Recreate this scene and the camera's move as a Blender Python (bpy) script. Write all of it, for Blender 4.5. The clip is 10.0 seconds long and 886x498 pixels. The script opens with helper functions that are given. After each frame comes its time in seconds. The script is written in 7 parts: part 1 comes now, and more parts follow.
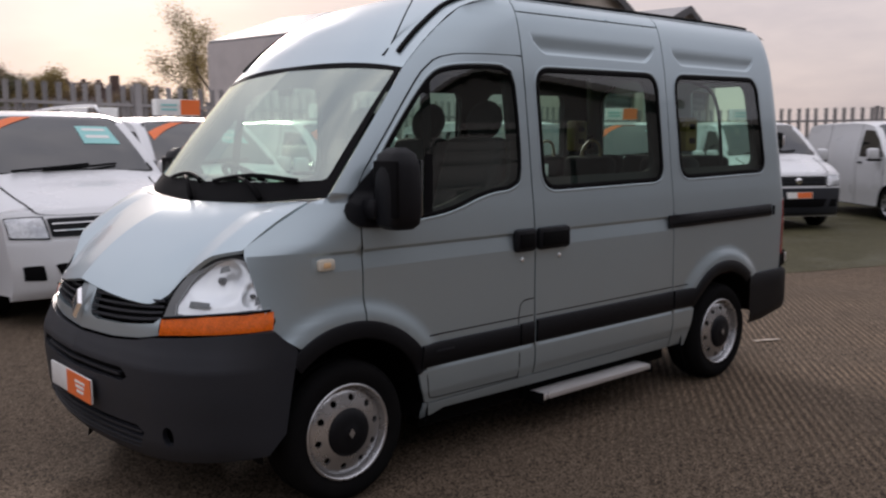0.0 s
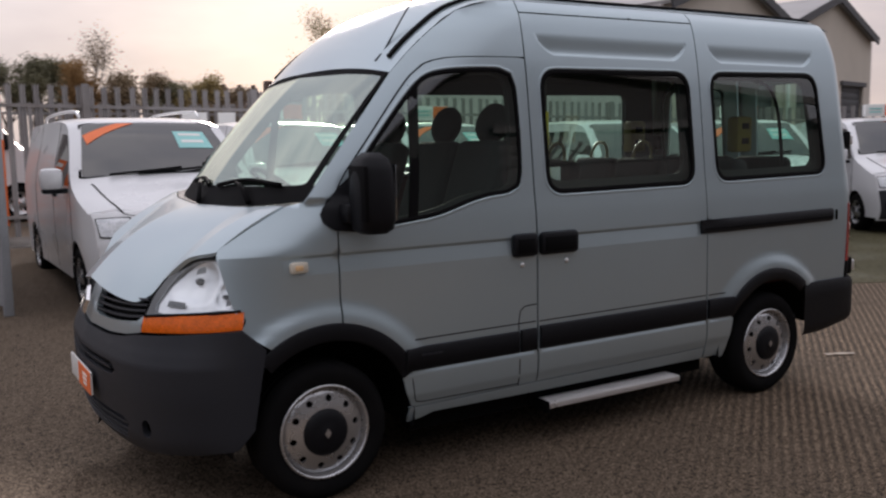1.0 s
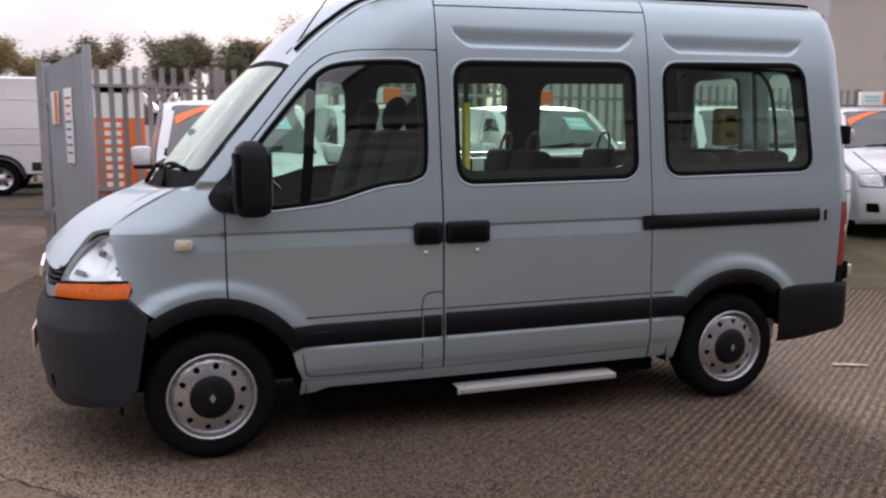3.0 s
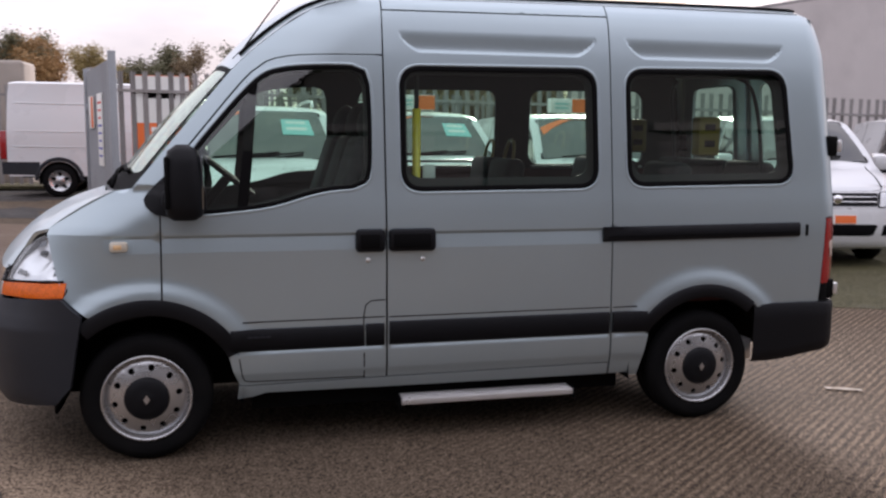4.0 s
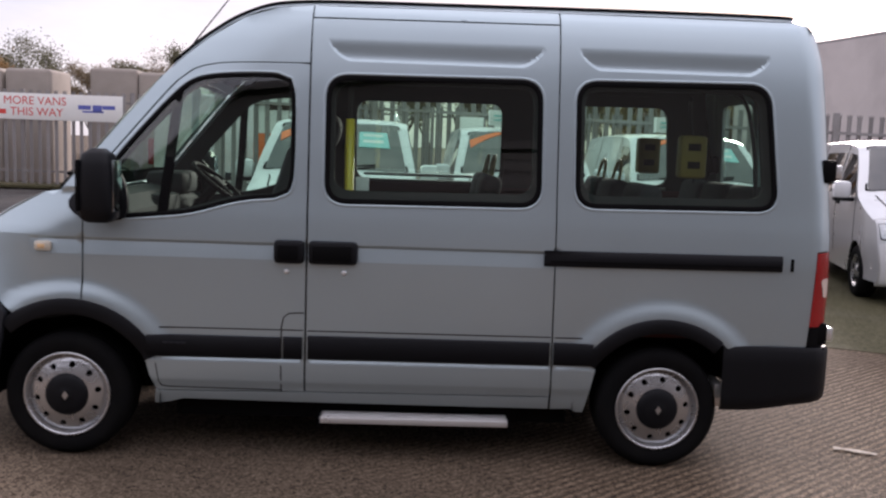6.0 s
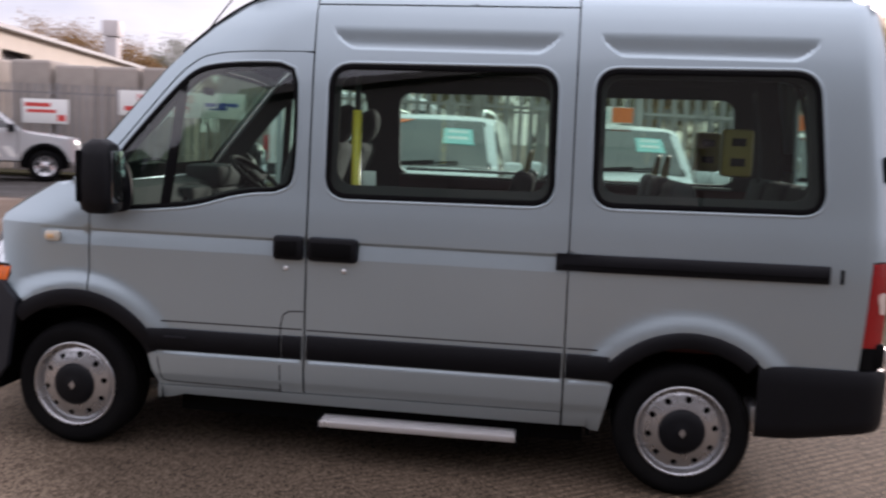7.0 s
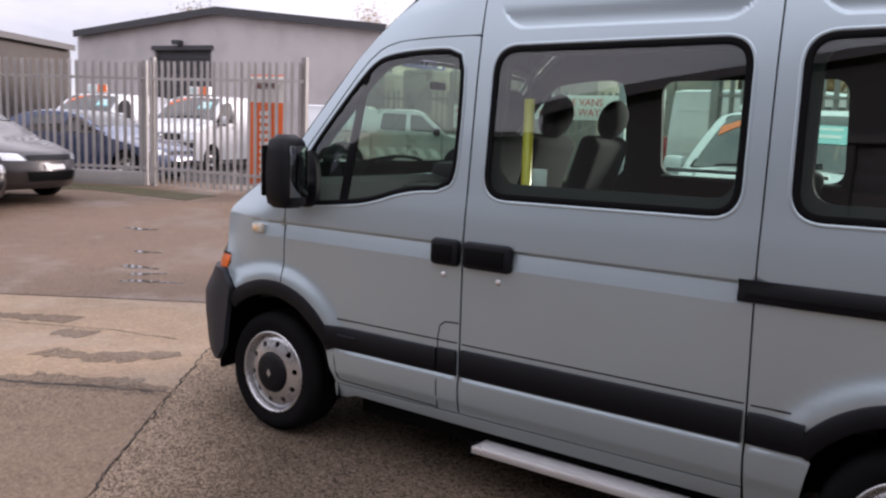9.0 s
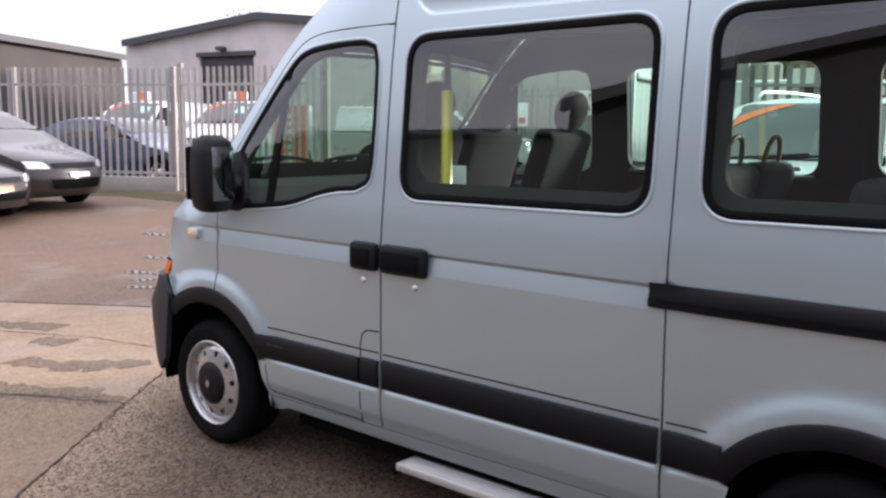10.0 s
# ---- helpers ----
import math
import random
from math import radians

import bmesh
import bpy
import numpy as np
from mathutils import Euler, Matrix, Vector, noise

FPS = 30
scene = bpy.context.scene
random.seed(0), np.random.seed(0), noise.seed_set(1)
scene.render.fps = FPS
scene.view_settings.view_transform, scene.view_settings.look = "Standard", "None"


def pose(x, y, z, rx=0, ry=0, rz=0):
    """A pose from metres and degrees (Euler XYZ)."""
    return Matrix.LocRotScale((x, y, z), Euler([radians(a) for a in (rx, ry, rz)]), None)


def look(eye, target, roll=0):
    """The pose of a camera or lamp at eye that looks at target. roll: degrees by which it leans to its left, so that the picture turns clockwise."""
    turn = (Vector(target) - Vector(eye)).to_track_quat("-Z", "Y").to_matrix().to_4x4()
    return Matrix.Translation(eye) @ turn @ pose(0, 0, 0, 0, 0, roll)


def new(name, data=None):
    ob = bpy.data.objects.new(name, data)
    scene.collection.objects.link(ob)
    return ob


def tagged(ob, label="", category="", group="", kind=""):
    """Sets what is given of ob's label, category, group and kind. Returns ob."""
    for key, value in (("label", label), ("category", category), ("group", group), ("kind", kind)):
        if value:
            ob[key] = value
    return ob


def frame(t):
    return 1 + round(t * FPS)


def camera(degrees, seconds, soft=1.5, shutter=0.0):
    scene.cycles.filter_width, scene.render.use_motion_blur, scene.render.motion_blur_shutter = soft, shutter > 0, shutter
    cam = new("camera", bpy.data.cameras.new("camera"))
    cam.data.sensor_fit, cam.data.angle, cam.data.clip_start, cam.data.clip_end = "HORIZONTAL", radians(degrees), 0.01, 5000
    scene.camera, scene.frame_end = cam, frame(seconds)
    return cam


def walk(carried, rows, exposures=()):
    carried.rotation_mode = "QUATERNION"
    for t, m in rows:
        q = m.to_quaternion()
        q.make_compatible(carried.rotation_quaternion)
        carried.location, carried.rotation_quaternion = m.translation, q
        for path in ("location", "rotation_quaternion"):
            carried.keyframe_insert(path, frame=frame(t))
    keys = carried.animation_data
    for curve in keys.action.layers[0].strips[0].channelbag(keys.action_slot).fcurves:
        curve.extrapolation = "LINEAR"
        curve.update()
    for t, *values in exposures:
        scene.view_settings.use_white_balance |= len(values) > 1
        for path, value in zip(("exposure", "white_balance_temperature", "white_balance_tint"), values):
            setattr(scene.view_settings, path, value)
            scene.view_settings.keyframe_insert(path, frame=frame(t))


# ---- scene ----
import itertools

cam = camera(53.4, 10.0, soft=2.3, shutter=0.5)
PATH = [
    (0, (-2.218, -3.137, 1.629), (-0.903, -1.65, 1.387), -0.5),
    (0.5, (-1.917, -3.38, 1.64), (-0.747, -1.777, 1.393), -0.9),
    (1, (-1.588, -3.592, 1.639), (-0.543, -1.903, 1.401), -1.0),
    (1.5, (-1.296, -3.931, 1.658), (-0.349, -2.186, 1.419), -0.2),
    (2, (-1.012, -4.116, 1.683), (-0.12, -2.342, 1.44), -1.1),
    (2.5, (-0.691, -4.239, 1.678), (0.095, -2.418, 1.42), -0.6),
    (3.8, (0.287, -4.497, 1.671), (0.782, -2.581, 1.384), 0.3),
    (4, (0.403, -4.496, 1.666), (0.881, -2.571, 1.407), 0.5),
    (4.5, (0.769, -4.603, 1.678), (1.07, -2.643, 1.42), 2.1),
    (5, (1.088, -4.621, 1.67), (1.31, -2.646, 1.444), 0.9),
    (5.5, (1.43, -4.567, 1.667), (1.555, -2.584, 1.44), 1.5),
    (7, (2.405, -4.163, 1.662), (2.165, -2.192, 1.42), 2.4),
    (7.5, (2.754, -3.934, 1.652), (2.068, -2.076, 1.379), 1.1),
    (8, (2.979, -3.698, 1.665), (2.057, -1.942, 1.402), 1.4),
    (8.5, (3.156, -3.402, 1.674), (2.123, -1.71, 1.409), 1.8),
    (9, (3.427, -3.154, 1.66), (2.257, -1.554, 1.389), 2.0),
    (9.5, (3.597, -2.891, 1.661), (2.374, -1.336, 1.369), 0.9),
    (10, (3.743, -2.582, 1.653), (2.467, -1.067, 1.379), 0.6),
]
EXPOSURES = [(0.0, -0.37, 6300, 19), (1.0, -0.37, 6300, 19), (1.5, 0.08, 6300, 20), (2.0, 0.45, 6300, 20), (2.5, 0.3, 6300, 21), (4.0, 0.2, 6220, 22), (5.5, 0.15, 6210, 23), (7.0, 0.26, 6200, 24), (8.0, 0.52, 6220, 24), (9.0, 0.47, 6200, 23), (9.5, 0.8, 6160, 22), (10.0, 0.82, 6120, 21)]
walk(cam, [(t, look(eye, target, roll)) for t, eye, target, roll in PATH], EXPOSURES)

# ---------------------------------------------------------------- sky and light
world = bpy.data.worlds.new("world")
scene.world = world
world.use_nodes = True
SKY_STRENGTH = 0.10
wn = world.node_tree
wn.nodes.clear()
SUN_EL, SUN_AZ = 16.0, 25.0     # degrees; azimuth counted from +y towards +x


def wnode(kind, **values):
    n = wn.nodes.new(kind)
    for k, v in values.items():
        n.inputs[k].default_value = v
    return n


sky = wn.nodes.new("ShaderNodeTexSky")
sky.sky_type = "NISHITA"
sky.sun_disc = False
sky.sun_elevation = radians(SUN_EL)
sky.sun_rotation = radians(SUN_AZ)
sky.dust_density = 3.0
sky_dim = wnode("ShaderNodeMix")
sky_dim.data_type = "RGBA"
sky_dim.blend_type = "MULTIPLY"
sky_dim.inputs[0].default_value = 1.0
sky_dim.inputs[7].default_value = (SKY_STRENGTH, SKY_STRENGTH, SKY_STRENGTH, 1)
wn.links.new(sky.outputs[0], sky_dim.inputs[6])
coord = wn.nodes.new("ShaderNodeTexCoord")
stretch = wn.nodes.new("ShaderNodeMapping")
stretch.inputs["Scale"].default_value = (1.0, 1.0, 3.2)
wn.links.new(coord.outputs["Generated"], stretch.inputs[0])
cloud = wnode("ShaderNodeTexNoise", Scale=2.6, Detail=6.0, Roughness=0.55)
wn.links.new(stretch.outputs[0], cloud.inputs["Vector"])
cover = wn.nodes.new("ShaderNodeValToRGB")
cover.color_ramp.elements[0].position, cover.color_ramp.elements[0].color = 0.34, (0.66, 0.68, 0.73, 1)
cover.color_ramp.elements[1].position, cover.color_ramp.elements[1].color = 0.62, (1.0, 0.985, 0.97, 1)
wn.links.new(cloud.outputs["Fac"], cover.inputs[0])
# the cloud turns warmer low down towards the north-east
glow = wn.nodes.new("ShaderNodeVectorMath")
glow.operation = "DOT_PRODUCT"
glow.inputs[1].default_value = (0.50, 0.45, -0.95)
wn.links.new(coord.outputs["Generated"], glow.inputs[0])
warm = wn.nodes.new("ShaderNodeValToRGB")
warm.color_ramp.elements[0].position, warm.color_ramp.elements[0].color = 0.10, (1.0, 1.0, 1.0, 1)
warm.color_ramp.elements[1].position, warm.color_ramp.elements[1].color = 0.70, (1.02, 0.885, 0.79, 1)
wn.links.new(glow.outputs["Value"], warm.inputs[0])
tinted = wn.nodes.new("ShaderNodeMix")
tinted.data_type = "RGBA"
tinted.blend_type = "MULTIPLY"
tinted.inputs[0].default_value = 1.0
wn.links.new(cover.outputs[0], tinted.inputs[6])
wn.links.new(warm.outputs[0], tinted.inputs[7])
# an overcast sky is brightest overhead
up = wn.nodes.new("ShaderNodeSeparateXYZ")
wn.links.new(coord.outputs["Generated"], up.inputs[0])
rise = wn.nodes.new("ShaderNodeMapRange")
rise.inputs["From Min"].default_value, rise.inputs["From Max"].default_value = 0.0, 1.0
rise.inputs["To Min"].default_value, rise.inputs["To Max"].default_value = 0.82, 2.0
wn.links.new(up.outputs["Z"], rise.inputs["Value"])
lit_ = wn.nodes.new("ShaderNodeVectorMath")
lit_.operation = "SCALE"
wn.links.new(tinted.outputs[2], lit_.inputs[0])
# and brighter on the side of the low sun than on the other
sunward = wn.nodes.new("ShaderNodeVectorMath")
sunward.operation = "DOT_PRODUCT"
sunward.inputs[1].default_value = (math.sin(radians(SUN_AZ)), math.cos(radians(SUN_AZ)), 0.0)
wn.links.new(coord.outputs["Generated"], sunward.inputs[0])
lean = wn.nodes.new("ShaderNodeMapRange")
lean.inputs["From Min"].default_value, lean.inputs["From Max"].default_value = -1.0, 1.0
lean.inputs["To Min"].default_value, lean.inputs["To Max"].default_value = 0.80, 1.14
wn.links.new(sunward.outputs["Value"], lean.inputs["Value"])
both_ = wn.nodes.new("ShaderNodeMath")
both_.operation = "MULTIPLY"
wn.links.new(rise.outputs["Result"], both_.inputs[0])
wn.links.new(lean.outputs["Result"], both_.inputs[1])
wn.links.new(both_.outputs[0], lit_.inputs["Scale"])
lid = wn.nodes.new("ShaderNodeMix")
lid.data_type = "RGBA"
lid.inputs[0].default_value = 0.90
wn.links.new(sky_dim.outputs[2], lid.inputs[6])
wn.links.new(lit_.outputs[0], lid.inputs[7])
backg = wnode("ShaderNodeBackground", Strength=1.0)
wout = wn.nodes.new("ShaderNodeOutputWorld")
wn.links.new(lid.outputs[2], backg.inputs[0])
wn.links.new(backg.outputs[0], wout.inputs[0])

sun = new("sun", bpy.data.lights.new("sun", "SUN"))
sun.data.energy, sun.data.angle, sun.data.color = 4.2, radians(10), (1.0, 0.90, 0.78)
_az, _el = radians(SUN_AZ), radians(SUN_EL)
sun.matrix_world = look((math.sin(_az) * math.cos(_el) * 50, math.cos(_az) * math.cos(_el) * 50, math.sin(_el) * 50), (0, 0, 0))


# ---------------------------------------------------------------- materials
def material(name, base, rough=0.5, metal=0.0, var=0.12, scale=8.0, fine=120.0, bump=0.0, bump_scale=200.0, coat=0.0,
             rough_var=0.08, spread=0.0, dirt=None, dirt_amount=0.0, emit=None, emit_strength=0.0, spec=0.5):
    """A surface with colour varied at two scales, uneven gloss and fine relief."""
    m = bpy.data.materials.new(name)
    m.use_nodes = True
    nt = m.node_tree
    p = nt.nodes["Principled BSDF"]
    tc = nt.nodes.new("ShaderNodeTexCoord")
    where = tc.outputs["Object"]
    big = nt.nodes.new("ShaderNodeTexNoise")
    big.inputs["Scale"].default_value, big.inputs["Detail"].default_value = scale, 5.0
    small = nt.nodes.new("ShaderNodeTexNoise")
    small.inputs["Scale"].default_value, small.inputs["Detail"].default_value = fine, 3.0
    for n in (big, small):
        nt.links.new(where, n.inputs["Vector"])
    add = nt.nodes.new("ShaderNodeMath")
    add.operation = "ADD"
    nt.links.new(big.outputs["Fac"], add.inputs[0])
    nt.links.new(small.outputs["Fac"], add.inputs[1])
    rng = nt.nodes.new("ShaderNodeMapRange")
    rng.inputs["From Min"].default_value, rng.inputs["From Max"].default_value = 0.6, 1.4
    rng.inputs["To Min"].default_value, rng.inputs["To Max"].default_value = 1.0 - var, 1.0 + var
    nt.links.new(add.outputs[0], rng.inputs["Value"])
    gain = rng.outputs["Result"]
    if spread:
        info = nt.nodes.new("ShaderNodeObjectInfo")
        r2 = nt.nodes.new("ShaderNodeMapRange")
        r2.inputs["To Min"].default_value, r2.inputs["To Max"].default_value = 1.0 - spread, 1.0 + spread
        nt.links.new(info.outputs["Random"], r2.inputs["Value"])
        mul = nt.nodes.new("ShaderNodeMath")
        mul.operation = "MULTIPLY"
        nt.links.new(gain, mul.inputs[0])
        nt.links.new(r2.outputs["Result"], mul.inputs[1])
        gain = mul.outputs[0]
    tint = nt.nodes.new("ShaderNodeVectorMath")
    tint.operation = "SCALE"
    tint.inputs[0].default_value = base
    nt.links.new(gain, tint.inputs["Scale"])
    colour = tint.outputs[0]
    if dirt:
        spots = nt.nodes.new("ShaderNodeTexNoise")
        spots.inputs["Scale"].default_value, spots.inputs["Detail"].default_value = scale * 0.45, 8.0
        nt.links.new(where, spots.inputs["Vector"])
        ramp = nt.nodes.new("ShaderNodeValToRGB")
        ramp.color_ramp.elements[0].position, ramp.color_ramp.elements[1].position = 0.48, 0.68
        ramp.color_ramp.elements[1].color = (dirt_amount, dirt_amount, dirt_amount, 1)
        nt.links.new(spots.outputs["Fac"], ramp.inputs[0])
        mix = nt.nodes.new("ShaderNodeMix")
        mix.data_type = "RGBA"
        nt.links.new(ramp.outputs[0], mix.inputs[0])
        nt.links.new(colour, mix.inputs[6])
        mix.inputs[7].default_value = (*dirt, 1)
        colour = mix.outputs[2]
    nt.links.new(colour, p.inputs["Base Color"])
    rr = nt.nodes.new("ShaderNodeMapRange")
    rr.inputs["To Min"].default_value, rr.inputs["To Max"].default_value = max(0.0, rough - rough_var), min(1.0, rough + rough_var)
    nt.links.new(big.outputs["Fac"], rr.inputs["Value"])
    nt.links.new(rr.outputs["Result"], p.inputs["Roughness"])
    p.inputs["Metallic"].default_value = metal
    p.inputs["Coat Weight"].default_value = coat
    p.inputs["Coat Roughness"].default_value = 0.06
    p.inputs["Specular IOR Level"].default_value = spec
    if bump:
        grain = nt.nodes.new("ShaderNodeTexNoise")
        grain.inputs["Scale"].default_value, grain.inputs["Detail"].default_value = bump_scale, 4.0
        nt.links.new(where, grain.inputs["Vector"])
        b = nt.nodes.new("ShaderNodeBump")
        b.inputs["Strength"].default_value, b.inputs["Distance"].default_value = min(1.0, bump), 0.004
        nt.links.new(grain.outputs["Fac"], b.inputs["Height"])
        nt.links.new(b.outputs["Normal"], p.inputs["Normal"])
    if emit:
        p.inputs["Emission Color"].default_value = (*emit, 1)
        p.inputs["Emission Strength"].default_value = emit_strength
    return m


def pane_material(name, tint, gloss=0.05, sheen=(1.0, 1.0, 1.0)):
    """Window glass: tinted, clear through, with a mirror gloss that grows at the rim of sight."""
    m = bpy.data.materials.new(name)
    m.use_nodes = True
    nt = m.node_tree
    nt.nodes.clear()
    t = nt.nodes.new("ShaderNodeBsdfTransparent")
    t.inputs[0].default_value = (*tint, 1)
    g = nt.nodes.new("ShaderNodeBsdfGlossy")
    g.inputs["Roughness"].default_value = 0.015
    g.inputs["Color"].default_value = (*sheen, 1)
    f = nt.nodes.new("ShaderNodeLayerWeight")
    f.inputs["Blend"].default_value = 0.5
    p5 = nt.nodes.new("ShaderNodeMath")
    p5.operation = "POWER"
    p5.inputs[1].default_value = 5.0
    nt.links.new(f.outputs["Facing"], p5.inputs[0])
    gl = nt.nodes.new("ShaderNodeMath")
    gl.operation = "MULTIPLY_ADD"
    gl.inputs[1].default_value, gl.inputs[2].default_value = 1.0 - gloss, gloss
    nt.links.new(p5.outputs[0], gl.inputs[0])
    mix = nt.nodes.new("ShaderNodeMixShader")
    out = nt.nodes.new("ShaderNodeOutputMaterial")
    nt.links.new(gl.outputs[0], mix.inputs[0])
    nt.links.new(t.outputs[0], mix.inputs[1])
    nt.links.new(g.outputs[0], mix.inputs[2])
    nt.links.new(mix.outputs[0], out.inputs[0])
    return m


SILVER = material("silver_paint", (0.408, 0.494, 0.533), 0.33, 0.62, var=0.035, scale=1.5, fine=900, coat=0.5, rough_var=0.03,
                  dirt=(0.34, 0.33, 0.31), dirt_amount=0.10)
WHITE = material("white_paint", (0.66, 0.67, 0.685), 0.28, 0.0, var=0.03, scale=1.2, fine=60, coat=0.5, rough_var=0.04,
                 dirt=(0.55, 0.53, 0.49), dirt_amount=0.15)
BLACK = material("black_plastic", (0.005, 0.0055, 0.0075), 0.5, 0.0, var=0.15, scale=5, fine=300, bump=0.25, bump_scale=900, spec=0.2)
BUMPER = material("grey_black_bumper", (0.0225, 0.0245, 0.0305), 0.5, 0.0, var=0.12, scale=4, fine=250, bump=0.3, bump_scale=800, spec=0.22,
                  dirt=(0.034, 0.034, 0.036), dirt_amount=0.4)
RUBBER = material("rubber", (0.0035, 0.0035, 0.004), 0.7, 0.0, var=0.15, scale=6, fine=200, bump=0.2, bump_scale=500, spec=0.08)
TYRE = material("tyre_rubber", (0.0065, 0.0065, 0.007), 0.82, 0.0, var=0.2, scale=9, fine=150, bump=0.4, bump_scale=260, spec=0.06,
                dirt=(0.012, 0.011, 0.010), dirt_amount=0.35)
RIM = material("silver_wheel_steel", (0.52, 0.53, 0.545), 0.28, 0.85, var=0.06, scale=10, fine=200, coat=0.2, rough_var=0.08,
               dirt=(0.30, 0.28, 0.26), dirt_amount=0.25)
CHROME = material("chrome", (0.85, 0.85, 0.86), 0.08, 1.0, var=0.02, scale=5, fine=80, rough_var=0.03)
ALU = material("brushed_aluminium", (0.80, 0.80, 0.80), 0.30, 0.7, var=0.06, scale=12, fine=300, bump=0.1, bump_scale=400)
AMBER = material("amber_lens", (0.72, 0.13, 0.003), 0.2, 0.0, var=0.30, scale=26, fine=120, bump=0.5, bump_scale=140, coat=0.15, spec=0.3)
SURROUND = material("lamp_surround", (0.11, 0.118, 0.122), 0.22, 0.2, var=0.08, scale=20, fine=120, coat=0.6)
REDLENS = material("red_lens", (0.30, 0.008, 0.009), 0.14, 0.0, var=0.15, scale=20, fine=140, bump=0.4, bump_scale=150, coat=0.6)
REFLECTOR = material("lamp_reflector", (0.88, 0.90, 0.92), 0.22, 0.45, var=0.06, scale=14, fine=60, rough_var=0.06)
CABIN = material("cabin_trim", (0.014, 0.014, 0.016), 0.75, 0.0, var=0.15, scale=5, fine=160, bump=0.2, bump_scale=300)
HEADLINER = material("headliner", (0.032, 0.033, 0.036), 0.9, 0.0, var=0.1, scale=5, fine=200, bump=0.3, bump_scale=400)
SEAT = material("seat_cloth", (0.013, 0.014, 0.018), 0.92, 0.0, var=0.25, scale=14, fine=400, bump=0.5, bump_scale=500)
SEATRED = material("maroon_trim", (0.060, 0.012, 0.012), 0.8, 0.0, var=0.2, scale=8, fine=200)
YELLOW = material("yellow_grab", (0.62, 0.46, 0.03), 0.35, 0.0, var=0.06, scale=10, fine=100, coat=0.3)
GLASS = pane_material("side_glass", (0.68, 0.86, 0.76), 0.085)
SCREEN = pane_material("windscreen_glass", (0.62, 0.80, 0.66), 0.33, (0.90, 1.0, 0.92))
LAMPGLASS = pane_material("lamp_glass", (0.93, 0.95, 0.96))


# ---------------------------------------------------------------- building helpers
def mesh(name, verts, faces, mat, parent=None, label="", smooth=True, normals=None):
    me = bpy.data.meshes.new(name)
    me.from_pydata([tuple(v) for v in verts], [], faces)
    me.materials.append(mat)
    if smooth:
        me.polygons.foreach_set("use_smooth", [True] * len(me.polygons))
    me.update()
    if normals is not None:
        me.normals_split_custom_set_from_vertices([tuple(n) for n in normals])
    ob = new(name, me)
    if parent is not None:
        ob.parent = parent
    if label:
        tagged(ob, label)
    return ob


def part(name, bm, mat, parent=None, label="", smooth=False):
    me = bpy.data.meshes.new(name)
    bmesh.ops.recalc_face_normals(bm, faces=bm.faces[:])
    bm.to_mesh(me)
    bm.free()
    me.materials.append(mat)
    if smooth:
        me.polygons.foreach_set("use_smooth", [True] * len(me.polygons))
        me.set_sharp_from_angle(angle=radians(38))
    ob = new(name, me)
    if parent is not None:
        ob.parent = parent
    if label:
        tagged(ob, label)
    return ob


def empty(name, m=None, label="", category="", group="", kind=""):
    e = new(name)
    e.empty_display_size = 0.1
    if m is not None:
        e.matrix_basis = m
    return tagged(e, label, category, group, kind)


def box(bm, x0, x1, y0, y1, z0, z1, bevel=0.0, m=None, seg=2):
    """Adds a box, its edges rounded, to a bmesh."""
    r = bmesh.ops.create_cube(bm, size=1.0, matrix=Matrix.LocRotScale(((x0 + x1) / 2, (y0 + y1) / 2, (z0 + z1) / 2), None,
                                                                      (abs(x1 - x0), abs(y1 - y0), abs(z1 - z0))))
    vs = r["verts"]
    if bevel:
        es = list({e for v in vs for e in v.link_edges})
        b = bmesh.ops.bevel(bm, geom=es, offset=bevel, segments=seg, affect="EDGES", profile=0.5, clamp_overlap=True)
        vs = list({v for f in b["faces"] for v in f.verts} | {v for v in vs if v.is_valid})
    if m is not None:
        bmesh.ops.transform(bm, matrix=m, verts=[v for v in vs if v.is_valid])
    return bm


def boxed(name, dims, mat, parent=None, bevel=0.0, label="", m=None, smooth=True):
    bm = bmesh.new()
    box(bm, *dims, bevel=bevel)
    ob = part(name, bm, mat, parent, label, smooth=smooth and bevel > 0)
    if m is not None:
        ob.matrix_basis = m
    return ob


def lathe(profile, segs=48, axis="y"):
    """Verts and faces of a profile of (radius, along) turned about the axis."""
    vs, fs, n = [], [], len(profile)
    for i in range(segs):
        a = 2 * math.pi * i / segs
        for r, h in profile:
            c, s = r * math.cos(a), r * math.sin(a)
            vs.append((c, h, s) if axis == "y" else (c, s, h) if axis == "z" else (h, c, s))
    for i in range(segs):
        j = (i + 1) % segs
        for k in range(n - 1):
            fs.append((i * n + k, i * n + k + 1, j * n + k + 1, j * n + k))
    return vs, fs


